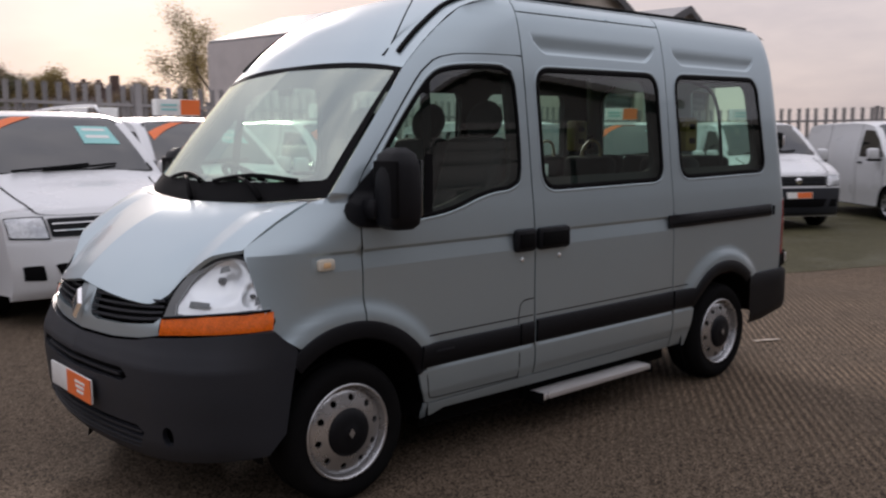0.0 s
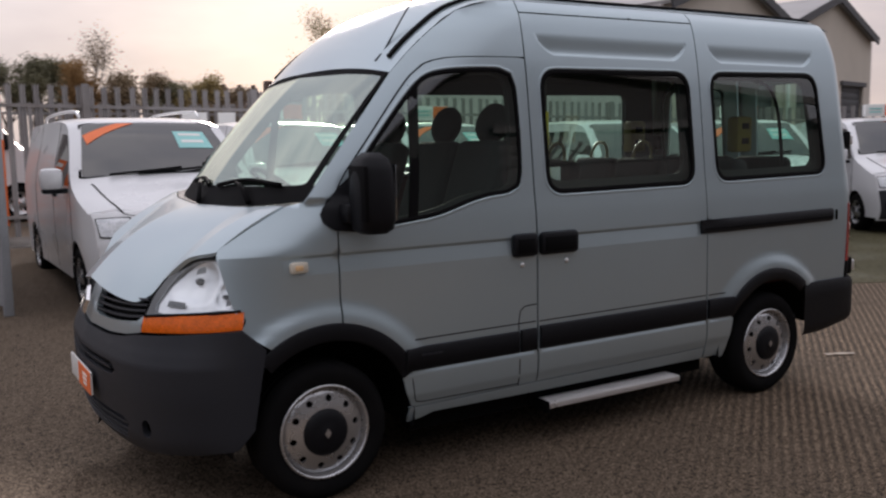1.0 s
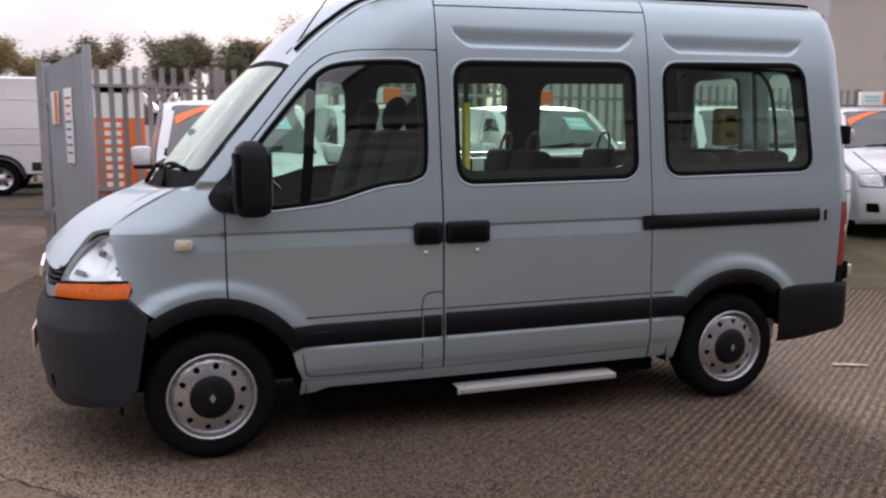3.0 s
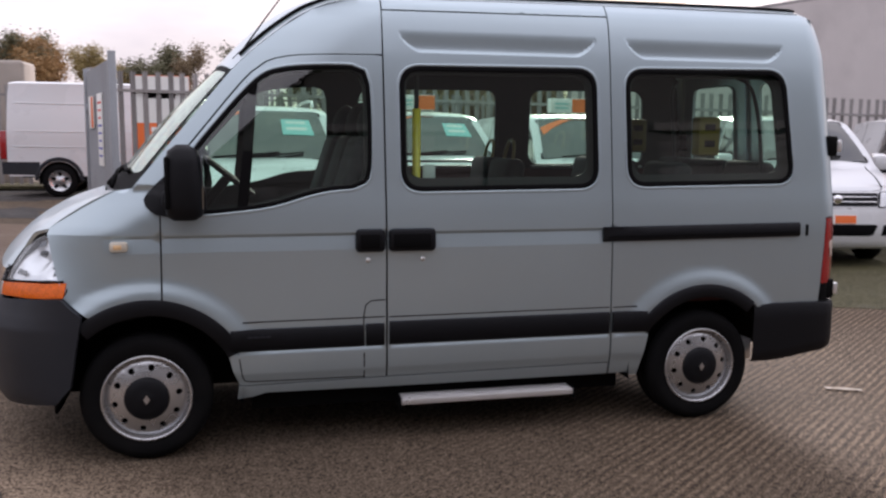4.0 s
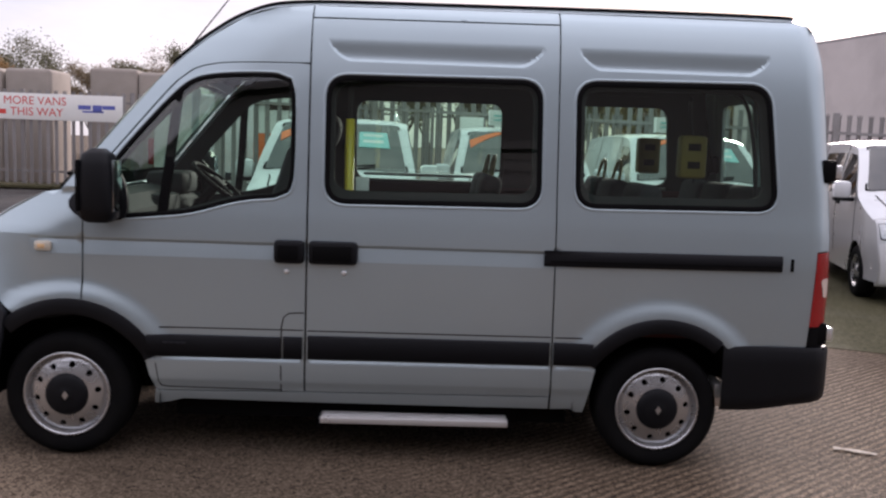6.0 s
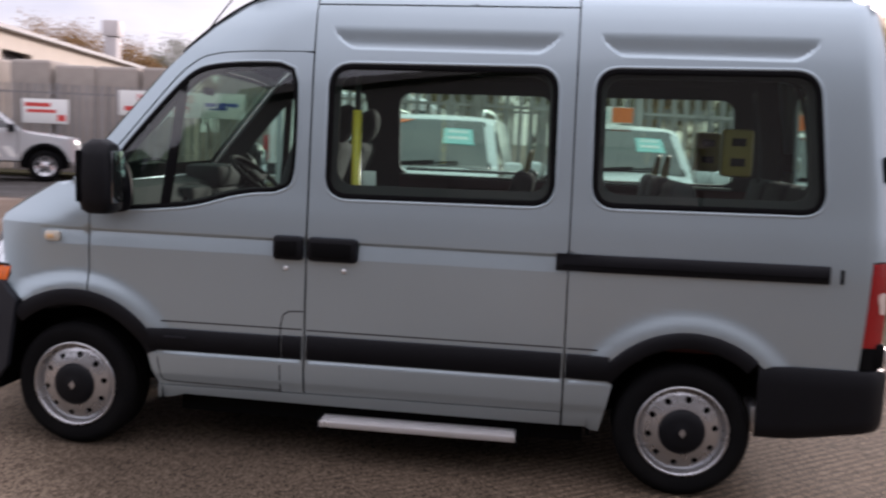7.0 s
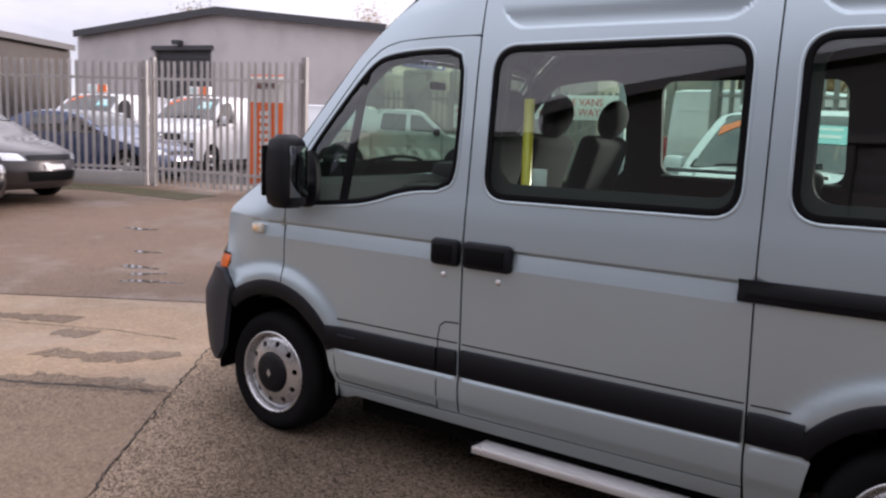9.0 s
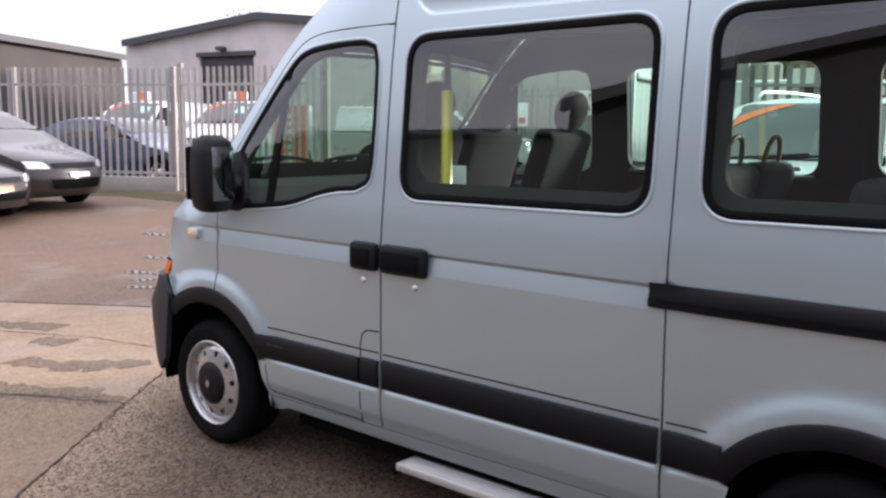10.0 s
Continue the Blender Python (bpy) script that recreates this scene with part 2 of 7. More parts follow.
def tube(name, pts, radius, mat, parent=None, label="", segs=8, closed=False):
    """A round bar along points."""
    pts = [Vector(p) for p in pts]
    vs, fs = [], []
    up = Vector((0.13, 0.21, 1)).normalized()
    n = len(pts)
    for i, p in enumerate(pts):
        a = pts[(i - 1) % n] if (closed or i) else p
        b = pts[(i + 1) % n] if (closed or i < n - 1) else p
        d = (b - a).normalized()
        u = d.cross(up)
        if u.length < 1e-3:
            u = d.cross(Vector((1, 0, 0)))
        u.normalize()
        w = d.cross(u)
        r = radius[i] if isinstance(radius, (list, tuple)) else radius
        for k in range(segs):
            t = 2 * math.pi * k / segs
            vs.append(p + u * (r * math.cos(t)) + w * (r * math.sin(t)))
    for i in range(n if closed else n - 1):
        j = (i + 1) % n
        for k in range(segs):
            l = (k + 1) % segs
            fs.append((i * segs + k, i * segs + l, j * segs + l, j * segs + k))
    if not closed:
        fs.append(tuple(range(segs))[::-1])
        fs.append(tuple((n - 1) * segs + k for k in range(segs)))
    return mesh(name, vs, fs, mat, parent, label)


def smooth_curve(pts, step=0.03, closed=False):
    """Points on a smooth curve through the given points, about step apart."""
    pts = [np.array(p, float) for p in pts]
    n = len(pts)
    out = []
    for i in range(n if closed else n - 1):
        p0 = pts[(i - 1) % n] if (closed or i) else 2 * pts[0] - pts[1]
        p1, p2 = pts[i], pts[(i + 1) % n]
        p3 = pts[(i + 2) % n] if (closed or i < n - 2) else 2 * pts[-1] - pts[-2]
        k = max(1, int(np.linalg.norm(p2 - p1) / step))
        for j in range(k):
            t = j / k
            out.append(0.5 * (2 * p1 + (p2 - p0) * t + (2 * p0 - 5 * p1 + 4 * p2 - p3) * t * t + (3 * p1 - p0 - 3 * p2 + p3) * t ** 3))
    if not closed:
        out.append(pts[-1])
    return out


def rounded(poly, radius, step=0.02):
    """A polygon with its corners rounded. radius: one, or one for each corner."""
    n, out = len(poly), []
    for i in range(n):
        r = radius[i] if isinstance(radius, (list, tuple)) else radius
        p, a, b = (np.array(q, float) for q in (poly[i], poly[i - 1], poly[(i + 1) % n]))
        if r <= 0:
            out.append(p)
            continue
        la, lb = np.linalg.norm(a - p), np.linalg.norm(b - p)
        r = min(r, la * 0.48, lb * 0.48)
        s, e = p + (a - p) / la * r, p + (b - p) / lb * r
        k = max(3, int(r * 1.6 / step))
        for j in range(k + 1):
            t = j / k
            out.append((1 - t) ** 2 * s + 2 * t * (1 - t) * p + t * t * e)
    return out


def dense(poly, step, closed=True):
    """The polygon with points added along its long sides."""
    out, n = [], len(poly)
    for i in range(n if closed else n - 1):
        a, b = np.array(poly[i], float), np.array(poly[(i + 1) % n], float)
        k = max(1, int(math.ceil(np.linalg.norm(b - a) / step - 1e-6)))
        out += [a + (b - a) * j / k for j in range(k)]
    return out if closed else out + [np.array(poly[-1], float)]


def inside(pts, poly):
    """For each point whether it lies inside the polygon."""
    pts, poly = np.asarray(pts, float), np.asarray(poly, float)
    x, y = pts[:, 0], pts[:, 1]
    res = np.zeros(len(pts), bool)
    for (x0, y0), (x1, y1) in zip(poly, np.roll(poly, -1, 0)):
        hit = (y0 > y) != (y1 > y)
        if y1 != y0:
            res ^= hit & (x < x0 + (y - y0) * (x1 - x0) / (y1 - y0))
    return res


def near_edge(pts, poly, d):
    pts, poly = np.asarray(pts, float), np.asarray(poly, float)
    best = np.full(len(pts), 1e9)
    for a, b in zip(poly, np.roll(poly, -1, 0)):
        ab = b - a
        t = np.clip(((pts - a) @ ab) / max(1e-12, ab @ ab), 0, 1)
        best = np.minimum(best, np.linalg.norm(pts - (a + t[:, None] * ab), axis=1))
    return best < d


def sheet(name, surface, outline, holes=(), us=None, vs=None, step=0.04, mat=None, parent=None, label="", thick=0.012, back=False, outward=1, raw=False):
    """A panel on the surface (u, v) -> point, cut to the outline and its holes, with its edges turned inwards."""
    from mathutils import geometry
    loops = [dense(outline, step)] + [dense(h, step) for h in holes]
    flat, edges = [], []
    for lp in loops:
        s = len(flat)
        flat += [tuple(p) for p in lp]
        edges += [(s + i, s + (i + 1) % len(lp)) for i in range(len(lp))]
    lo, hi = np.min(loops[0], 0), np.max(loops[0], 0)
    us = np.arange(lo[0] + step / 2, hi[0], step) if us is None else np.asarray(us)
    vs = np.arange(lo[1] + step / 2, hi[1], step) if vs is None else np.asarray(vs)
    grid = np.array([(u, v) for v in vs for u in us])
    if len(grid):
        keep = inside(grid, loops[0])
        for h in loops[1:]:
            keep &= ~inside(grid, h)
        grid = grid[keep]
        for lp in loops:
            if len(grid):
                grid = grid[~near_edge(grid, lp, step * 0.3)]
    pts = [Vector(p) for p in flat] + [Vector((float(p[0]), float(p[1]))) for p in grid]
    v2, _, f2, _, _, _ = geometry.delaunay_2d_cdt(pts, edges, [], 0, 1e-6)
    cent = np.array([np.mean([v2[i][:] for i in f], 0) for f in f2])
    ok = inside(cent, loops[0])
    for h in loops[1:]:
        ok &= ~inside(cent, h)
    faces = [tuple(f) for f, k in zip(f2, ok) if k]
    e = 0.002
    P, N = [], []
    for v in v2:
        u, w = v[0], v[1]
        p = np.array(surface(u, w), float)
        du = np.array(surface(u + e, w), float) - np.array(surface(u - e, w), float)
        dv = np.array(surface(u, w + e), float) - np.array(surface(u, w - e), float)
        n = np.cross(du, dv)
        n = n / max(1e-12, np.linalg.norm(n)) * outward
        P.append(p)
        N.append(n)
    # faces point along the normals
    A = np.array(P)
    fa = np.array(faces)
    turn = np.einsum("ij,ij->i", np.cross(A[fa[:, 1]] - A[fa[:, 0]], A[fa[:, 2]] - A[fa[:, 0]]), np.array(N)[fa[:, 0]]) < 0
    faces = [f[::-1] if t else f for f, t in zip(faces, turn)]
    count = {}
    for f in faces:
        for i in range(3):
            k = (f[i], f[(i + 1) % 3])
            count[k] = count.get(k, 0) + 1
    rim = [k for k in count if (k[1], k[0]) not in count]
    V, NN, F = list(P), list(N), list(faces)
    if thick:
        new_i = {}
        for k in rim:
            for i in k:
                if i not in new_i:
                    new_i[i] = (len(V), len(V) + 1)
                    V += [P[i], P[i] - N[i] * thick]
                    NN += [N[i], N[i]]
        side = {}
        for i, j in rim:
            d = P[j] - P[i]
            n = np.cross(d, N[i])
            n = n / max(1e-12, np.linalg.norm(n))
            for q in (i, j):
                side[q] = side.get(q, 0) + n
            F.append((new_i[j][0], new_i[i][0], new_i[i][1], new_i[j][1]))
        for q, n in side.items():
            n = n / max(1e-12, np.linalg.norm(n))
            NN[new_i[q][0]] = NN[new_i[q][1]] = n
        if back:
            off = len(V)
            V += [p - n * thick for p, n in zip(P, N)]
            NN += [-n for n in N]
            F += [tuple(off + i for i in f[::-1]) for f in faces]
    if raw:
        return V, F, NN
    return mesh(name, V, F, mat, parent, label, normals=NN)


def ribbon(name, surface, path, width, height, mat, parent=None, label="", closed=False, sink=0.004, soft=0.25):
    """A strip of rounded section that lies along a path of (u, v) on the surface. width: one, or (to the left, to the right)."""
    path = [np.array(p, float) for p in path]
    wl, wr = width if isinstance(width, tuple) else (width / 2, width / 2)
    n, e = len(path), 0.002
    sec = [(-wl, -sink), (-wl, height * 0.55), (-wl + (wl + wr) * soft * 0.5, height), (wr - (wl + wr) * soft * 0.5, height), (wr, height * 0.55), (wr, -sink)]
    V, F, m = [], [], len(sec)
    for i, p in enumerate(path):
        a = path[(i - 1) % n] if (closed or i) else p
        b = path[(i + 1) % n] if (closed or i < n - 1) else p
        d = b - a
        d = d / max(1e-12, np.linalg.norm(d))
        side = np.array((-d[1], d[0]))
        for s, h in sec:
            u, v = p + side * s
            q = np.array(surface(u, v), float)
            du = np.array(surface(u + e, v), float) - np.array(surface(u - e, v), float)
            dv = np.array(surface(u, v + e), float) - np.array(surface(u, v - e), float)
            nn = np.cross(du, dv)
            nn = nn / max(1e-12, np.linalg.norm(nn))
            V.append(q + nn * h)
    for i in range(n if closed else n - 1):
        j = (i + 1) % n
        for k in range(m - 1):
            F.append((i * m + k, j * m + k, j * m + k + 1, i * m + k + 1))
    if not closed:
        F.append(tuple(range(m)))
        F.append(tuple((n - 1) * m + k for k in range(m))[::-1])
    ob = mesh(name, V, F, mat, parent, label)
    ob.data.set_sharp_from_angle(angle=radians(50))
    return ob


def line(points):
    """Linear interpolation through (key, value) points."""
    ks, vs = zip(*points)
    return lambda k: float(np.interp(k, ks, vs))


def hermite(points):
    """Smooth monotone interpolation through (key, value) points."""
    xs, ys = (np.array(a, float) for a in zip(*points))
    d = np.diff(ys) / np.diff(xs)
    m = np.zeros(len(xs))
    m[0], m[-1] = d[0], d[-1]
    for i in range(1, len(xs) - 1):
        m[i] = 0 if d[i - 1] * d[i] <= 0 else 2 * d[i - 1] * d[i] / (d[i - 1] + d[i])

    def f(x):
        if x <= xs[0]:
            return float(ys[0] + m[0] * (x - xs[0]))
        if x >= xs[-1]:
            return float(ys[-1] + m[-1] * (x - xs[-1]))
        i = int(np.searchsorted(xs, x) - 1)
        h = xs[i + 1] - xs[i]
        t = (x - xs[i]) / h
        return float((2 * t ** 3 - 3 * t * t + 1) * ys[i] + (t ** 3 - 2 * t * t + t) * h * m[i] + (-2 * t ** 3 + 3 * t * t) * ys[i + 1] + (t ** 3 - t * t) * h * m[i + 1])
    return f


def smoothstep(a, b, x):
    t = min(1.0, max(0.0, (x - a) / (b - a)))
    return t * t * (3 - 2 * t)


# ---------------------------------------------------------------- the silver minibus
C = 0.99                       # middle of the minibus
HUB_F, HUB_R, HUB_Z = 0.0, 3.078, 0.335

side_profile = hermite([(0.24, 0.075), (0.30, 0.050), (0.37, 0.030), (0.50, 0.018), (0.80, 0.014), (1.10, 0.013), (1.25, 0.020), (1.40, 0.036),
                        (1.70, 0.064), (2.00, 0.097), (2.20, 0.130), (2.30, 0.157), (2.345, 0.180), (2.39, 0.225)])
front_edge = line([(0.50, -0.30), (0.77, -0.28), (0.857, -0.377), (1.162, -0.449), (1.195, -0.435), (1.378, -0.122), (1.385, -0.043),
                   (1.978, 0.448), (2.085, 0.56), (2.19, 0.69), (2.30, 0.86), (2.355, 1.04), (2.375, 1.30)])
front_pull = line([(0.77, 0.0), (0.857, 0.014), (1.162, 0.098), (1.195, 0.112), (1.378, 0.066), (1.40, 0.048), (2.00, 0.062), (2.30, 0.05), (2.36, 0.0)])
PRESSINGS = ((1.300, 2.405), (2.590, 3.585))


def side_y(x, z):
    y = side_profile(z)
    a = (x - front_edge(z)) / 0.42
    if a < 1:
        y += front_pull(z) * (1 - max(a, -0.3)) ** 2
    if x > 3.70:                                             # rounded rear corner
        xr = 3.975 - 0.075 * smoothstep(1.0, 2.35, z) - 0.045 * smoothstep(2.1, 2.4, z)
        b = max(0.0, (x - (xr - 0.14)) / 0.14)
        y += 0.075 * b ** 2.4
    # swage line along the waist
    if -0.19 < x < 2.62:
        k = smoothstep(-0.19, -0.11, x) * (1 - smoothstep(2.52, 2.62, x))
        d = 0.0
        if z < 1.156:
            d = 0.0125 * smoothstep(1.156, 1.142, z) * max(0.0, min(1.0, (z - 1.068) / 0.072))
        y += k * d
    # the panels below the rubbing strip stand slightly proud
    y -= 0.0085 * smoothstep(0.556, 0.532, z) * smoothstep(0.38, 0.44, z)
    # raised lips round the wheels
    for hx, r0 in ((HUB_F + 0.02, 0.505), (HUB_R + 0.005, 0.485)):
        r = math.hypot(x - hx, z - HUB_Z)
        if r < r0 + 0.17:
            y -= 0.024 * smoothstep(r0 + 0.112, r0 + 0.010, r) * smoothstep(0.52, 0.68, z)
    # pressed panels over the windows
    for x0, x1 in PRESSINGS:
        if x0 < x < x1 and 2.06 < z < 2.28:
            e = max(0.0, 1 - min(x - x0, x1 - x) / 0.13)
            foot = 2.088 + 0.085 * e * e                     # the ledge sweeps up at both ends
            y += 0.0125 * smoothstep(2.205, 2.110, z) * smoothstep(foot, foot + 0.014, z)
    return y


def near_side(x, z):
    return x, side_y(x, z), z


def far_side(u, z):
    return -u, 2 * C - side_y(-u, z), z


def shifted(surface, d):
    """The same surface moved outwards by d."""
    def f(u, v):
        x, y, z = surface(u, v)
        return x, (y - d if y < C else y + d), z
    return f


def arc(cx, cz, r, a0, a1, n=22):
    return [(cx + r * math.cos(radians(a0 + (a1 - a0) * i / n)), cz + r * math.sin(radians(a0 + (a1 - a0) * i / n))) for i in range(n + 1)]


R_ARCH_F, R_ARCH_R = 0.500, 0.482
XF, XR = HUB_F + 0.02, HUB_R + 0.005
G = 0.0035                                                   # half of a panel gap

ARCH_F = arc(XF, HUB_Z, R_ARCH_F, 124, 82)
WING = [(-0.262, 0.765), (-0.31, 0.80), (-0.372, 0.857), (-0.405, 0.98), (-0.428, 1.08), (-0.443, 1.165), (-0.432, 1.197), (-0.28, 1.288),
        (-0.122, 1.374), (-0.045, 1.386), (0.04, 1.398), (0.092 - G, 1.398), (0.088 - G, 0.832)] + ARCH_F[::-1][1:-1]
DOOR_TOP = smooth_curve([(0.092, 1.398), (0.155, 1.50), (0.29, 1.665), (0.45, 1.86), (0.545, 1.965), (0.62, 2.02), (0.74, 2.052), (0.95, 2.064), (1.210, 2.069)], 0.05)
PILLAR = [(-0.043, 1.386), (0.20, 1.680), (0.448, 1.978), (0.56, 2.085), (0.69, 2.19), (0.86, 2.30), (1.04, 2.355), (1.216 - G, 2.371), (1.213 - G, 2.074)] \
    + [tuple(np.array(p) + (-0.004, 0.005)) for p in DOOR_TOP[::-1][1:]] + [(0.04, 1.398)]
DOOR_F = [tuple(np.array(p) + (0.003, 0.0)) for p in DOOR_TOP[:-1]] + [(1.213 - G, 2.064), (1.216 - G, 1.5), (1.219 - G, 1.05), (1.219 - G, 0.380), (0.479, 0.372), (0.4575, 0.376), (0.425, 0.45), (0.405, 0.53)] \
    + arc(XF, HUB_Z, R_ARCH_F, 26, 81) + [(0.090 + G, 0.84)]
SLIDE = [(1.222 + G, 0.380), (2.505 - G, 0.388), (2.497 - G, 1.15), (2.490 - G, 1.9), (2.488 - G, 2.314), (1.214 + G, 2.302), (1.216 + G, 1.9), (1.222 + G, 1.05)]
CANT = [(1.216 + G, 2.310), (2.488 - G, 2.322), (2.488 - G, 2.385), (1.216 + G, 2.371)]
QUARTER = [(2.508 + G, 0.315), (2.62, 0.318), (2.65, 0.300), (2.686, 0.298), (2.735, 0.54)] + arc(XR, HUB_Z, R_ARCH_R, 148, 45) + [(3.46, 0.690), (3.845, 0.690), (3.853, 0.80), (3.862, 1.0), (3.868, 1.195), (3.955, 1.203),
           (3.952, 1.35), (3.935, 1.62), (3.905, 2.0), (3.878, 2.2), (3.852, 2.325), (3.815, 2.370), (3.70, 2.390), (3.3, 2.391), (2.488 + G, 2.385), (2.490 + G, 1.9), (2.497 + G, 1.15)]
SILL = [(0.443, 0.293), (0.520, 0.303), (0.590, 0.324), (1.22, 0.318), (2.50, 0.315), (2.50, 0.382), (1.219, 0.374), (0.49, 0.366), (0.452, 0.370)]

WIN1 = [(0.205, 1.262), (0.50, 1.280), (0.66, 1.305), (0.82, 1.352), (0.94, 1.376), (1.05, 1.386), (1.112, 1.412), (1.140, 1.48), (1.146, 1.70), (1.137, 1.92), (1.115, 1.985), (1.05, 2.008),
        (0.87, 2.006), (0.70, 1.990), (0.60, 1.955), (0.50, 1.865), (0.36, 1.705), (0.255, 1.575), (0.185, 1.46), (0.165, 1.33)]
WIN1 = smooth_curve(WIN1, 0.035, closed=True)
WIN2 = rounded([(1.304, 1.366), (2.412, 1.378), (2.402, 2.026), (1.300, 2.014)], 0.115)
WIN3 = rounded([(2.592, 1.384), (3.648, 1.398), (3.585, 2.046), (2.580, 2.030)], 0.115)
IN2 = [(1.345, 1.432), (2.372, 1.440), (2.365, 1.990), (1.342, 1.980)]
IN3 = [(2.640, 1.446), (3.590, 1.455), (3.540, 2.004), (2.632, 1.994)]
VS = sorted(set([round(v, 4) for v in np.arange(0.26, 2.42, 0.05)] + [round(v, 4) for v in np.arange(0.76, 1.03, 0.025)] + [0.385, 0.39, 0.425, 0.44, 0.48, 0.495, 0.505, 0.515, 0.525, 0.535, 0.545, 0.57, 0.585, 0.69, 0.72] + [1.045, 1.060, 1.066, 1.071, 1.078, 1.09, 1.105, 1.12, 1.132, 1.138, 1.143, 1.149, 1.156, 1.165]
                + [2.078, 2.086, 2.094, 2.102, 2.110, 2.118, 2.126, 2.14, 2.155, 2.17, 2.19, 2.21, 2.235, 2.25, 2.33, 2.36]))
US = sorted(set([round(u, 4) for u in np.arange(-0.46, 4.0, 0.030)] + [round(e + s * 0.012 * k, 4) for p in PRESSINGS for e, s in ((p[0], 1), (p[1], -1)) for k in range(12)]))

minibus = empty("minibus", None, "silver high-roof passenger minibus with dark plastic trim", "minibus")


def build_side(surface, flip):
    f = (lambda poly: [(-p[0], p[1]) for p in poly]) if flip else (lambda poly: [tuple(p) for p in poly])
    us = [-u for u in US[::2]] if flip else US
    kw = dict(us=us, vs=VS, step=0.05 if flip else 0.036, mat=SILVER, parent=minibus)
    sheet("front_wing", surface, f(WING), **kw)
    sheet("cab_pillar", surface, f(PILLAR), **kw)
    door = sheet("front_door", surface, f(DOOR_F), [f(WIN1)], label="front door with a one-piece drop window", **kw)
    slide = sheet("sliding_door" if not flip else "side_panel", surface, f(SLIDE), [f(WIN2)], **kw)
    sheet("roof_side", surface, f(CANT), **kw)
    quarter = sheet("rear_quarter", surface, f(QUARTER), [f(WIN3)], **kw)
    sheet("sill", surface, f(SILL), **kw)
    # dark inner skin, seen through the gaps and the windows
    skin = [(-0.24, 0.80), (-0.40, 1.15), (-0.10, 1.36), (0.0, 1.40), (0.47, 1.96), (0.9, 2.28), (1.3, 2.355), (3.68, 2.37), (3.78, 2.30), (3.90, 1.6), (3.85, 1.15), (3.83, 0.72), (3.5, 0.72)] \
        + arc(XR, HUB_Z, R_ARCH_R + 0.02, 50, 150) + [(2.66, 0.33), (0.50, 0.33)] + arc(XF, HUB_Z, R_ARCH_F + 0.02, 14, 122)
    grow = lambda poly, d: [tuple(np.array(p) + d * (np.array(p) - np.mean(poly, 0)) / np.linalg.norm(np.array(p) - np.mean(poly, 0))) for p in poly]
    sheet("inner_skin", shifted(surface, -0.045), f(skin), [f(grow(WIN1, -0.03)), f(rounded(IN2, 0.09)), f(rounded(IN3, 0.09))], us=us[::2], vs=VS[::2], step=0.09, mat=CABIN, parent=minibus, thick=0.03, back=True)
    for w, owner, wide in ((WIN1, door, 0.018), (WIN2, slide, 0.024), (WIN3, quarter, 0.024)):
        sheet("window", shifted(surface, -0.003), f(grow(w, -0.004)), mat=GLASS, parent=owner, step=0.09, thick=0.0).visible_shadow = False
        path = f(w)[::-1] if flip else f(w)
        ribbon("window_seal", surface, path, (0.004, wide), 0.003, RUBBER, owner, closed=True, soft=0.12)
        ribbon("window_flange", surface, path, (0.017, -0.004), 0.0035, SILVER, owner, closed=True, soft=0.5)
    ribbon("window_bar", shifted(surface, -0.002), f([(0.485, 1.272), (0.512, 1.50), (0.548, 1.915)]), 0.052, 0.004, RUBBER, door)
    # rubbing strips
    for x0, x1, z0, z1 in ((0.415, 1.094, 0.552, 0.668), (1.108, 1.206, 0.552, 0.672), (1.234, 2.490, 0.556, 0.680), (2.512, 2.715, 0.560, 0.680)):
        zc = (z0 + z1) / 2
        ribbon("rubbing_strip", surface, dense(f([(x0, zc), (x1, zc)]), 0.1, closed=False), z1 - z0, 0.016, BLACK, minibus, soft=0.16)
    ribbon("arch_trim", surface, f(arc(XF, HUB_Z, 0.468, 27, 131, 40)), 0.080, 0.010, BLACK, minibus, soft=0.2)
    ribbon("arch_trim", surface, f(arc(XR, HUB_Z, 0.450, 50, 149, 40)), 0.076, 0.014, BLACK, minibus, soft=0.2)
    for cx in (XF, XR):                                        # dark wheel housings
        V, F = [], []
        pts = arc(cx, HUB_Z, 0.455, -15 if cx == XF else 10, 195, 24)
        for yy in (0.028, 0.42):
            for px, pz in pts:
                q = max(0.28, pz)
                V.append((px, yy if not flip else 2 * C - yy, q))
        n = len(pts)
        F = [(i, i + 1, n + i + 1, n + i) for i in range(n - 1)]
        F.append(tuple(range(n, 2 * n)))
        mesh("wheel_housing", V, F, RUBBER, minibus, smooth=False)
    # lines of the filler flap and the lower door crease
    seam = material("panel_gap", (0.01, 0.01, 0.011), 0.8) if "panel_gap" not in bpy.data.materials else bpy.data.materials["panel_gap"]
    if not flip:
        ribbon("filler_flap_gap", surface, smooth_curve([(1.100, 0.375), (1.098, 0.55), (1.098, 0.72), (1.108, 0.772), (1.135, 0.793), (1.212, 0.797)], 0.03), 0.007, 0.0008, seam, door, sink=0.001)
    # dark ribbons paint the shade of the groove above the rubbing strip
    for x0, x1 in ((0.475, 1.208), (1.232, 2.492), (2.516, 2.66)):
        ribbon("strip_gap", surface, dense(f([(x0, 0.704), (x1, 0.706)]), 0.1, closed=False), 0.007, 0.0008, seam, minibus, sink=0.001)
    ribbon("front_flange_gap", surface, dense(f([(0.452, 0.545), (0.470, 0.420), (0.484, 0.396), (0.52, 0.390), (1.098, 0.385)]), 0.1, closed=False), 0.006, 0.002, seam, door, sink=0.001)
    return door, slide, quarter


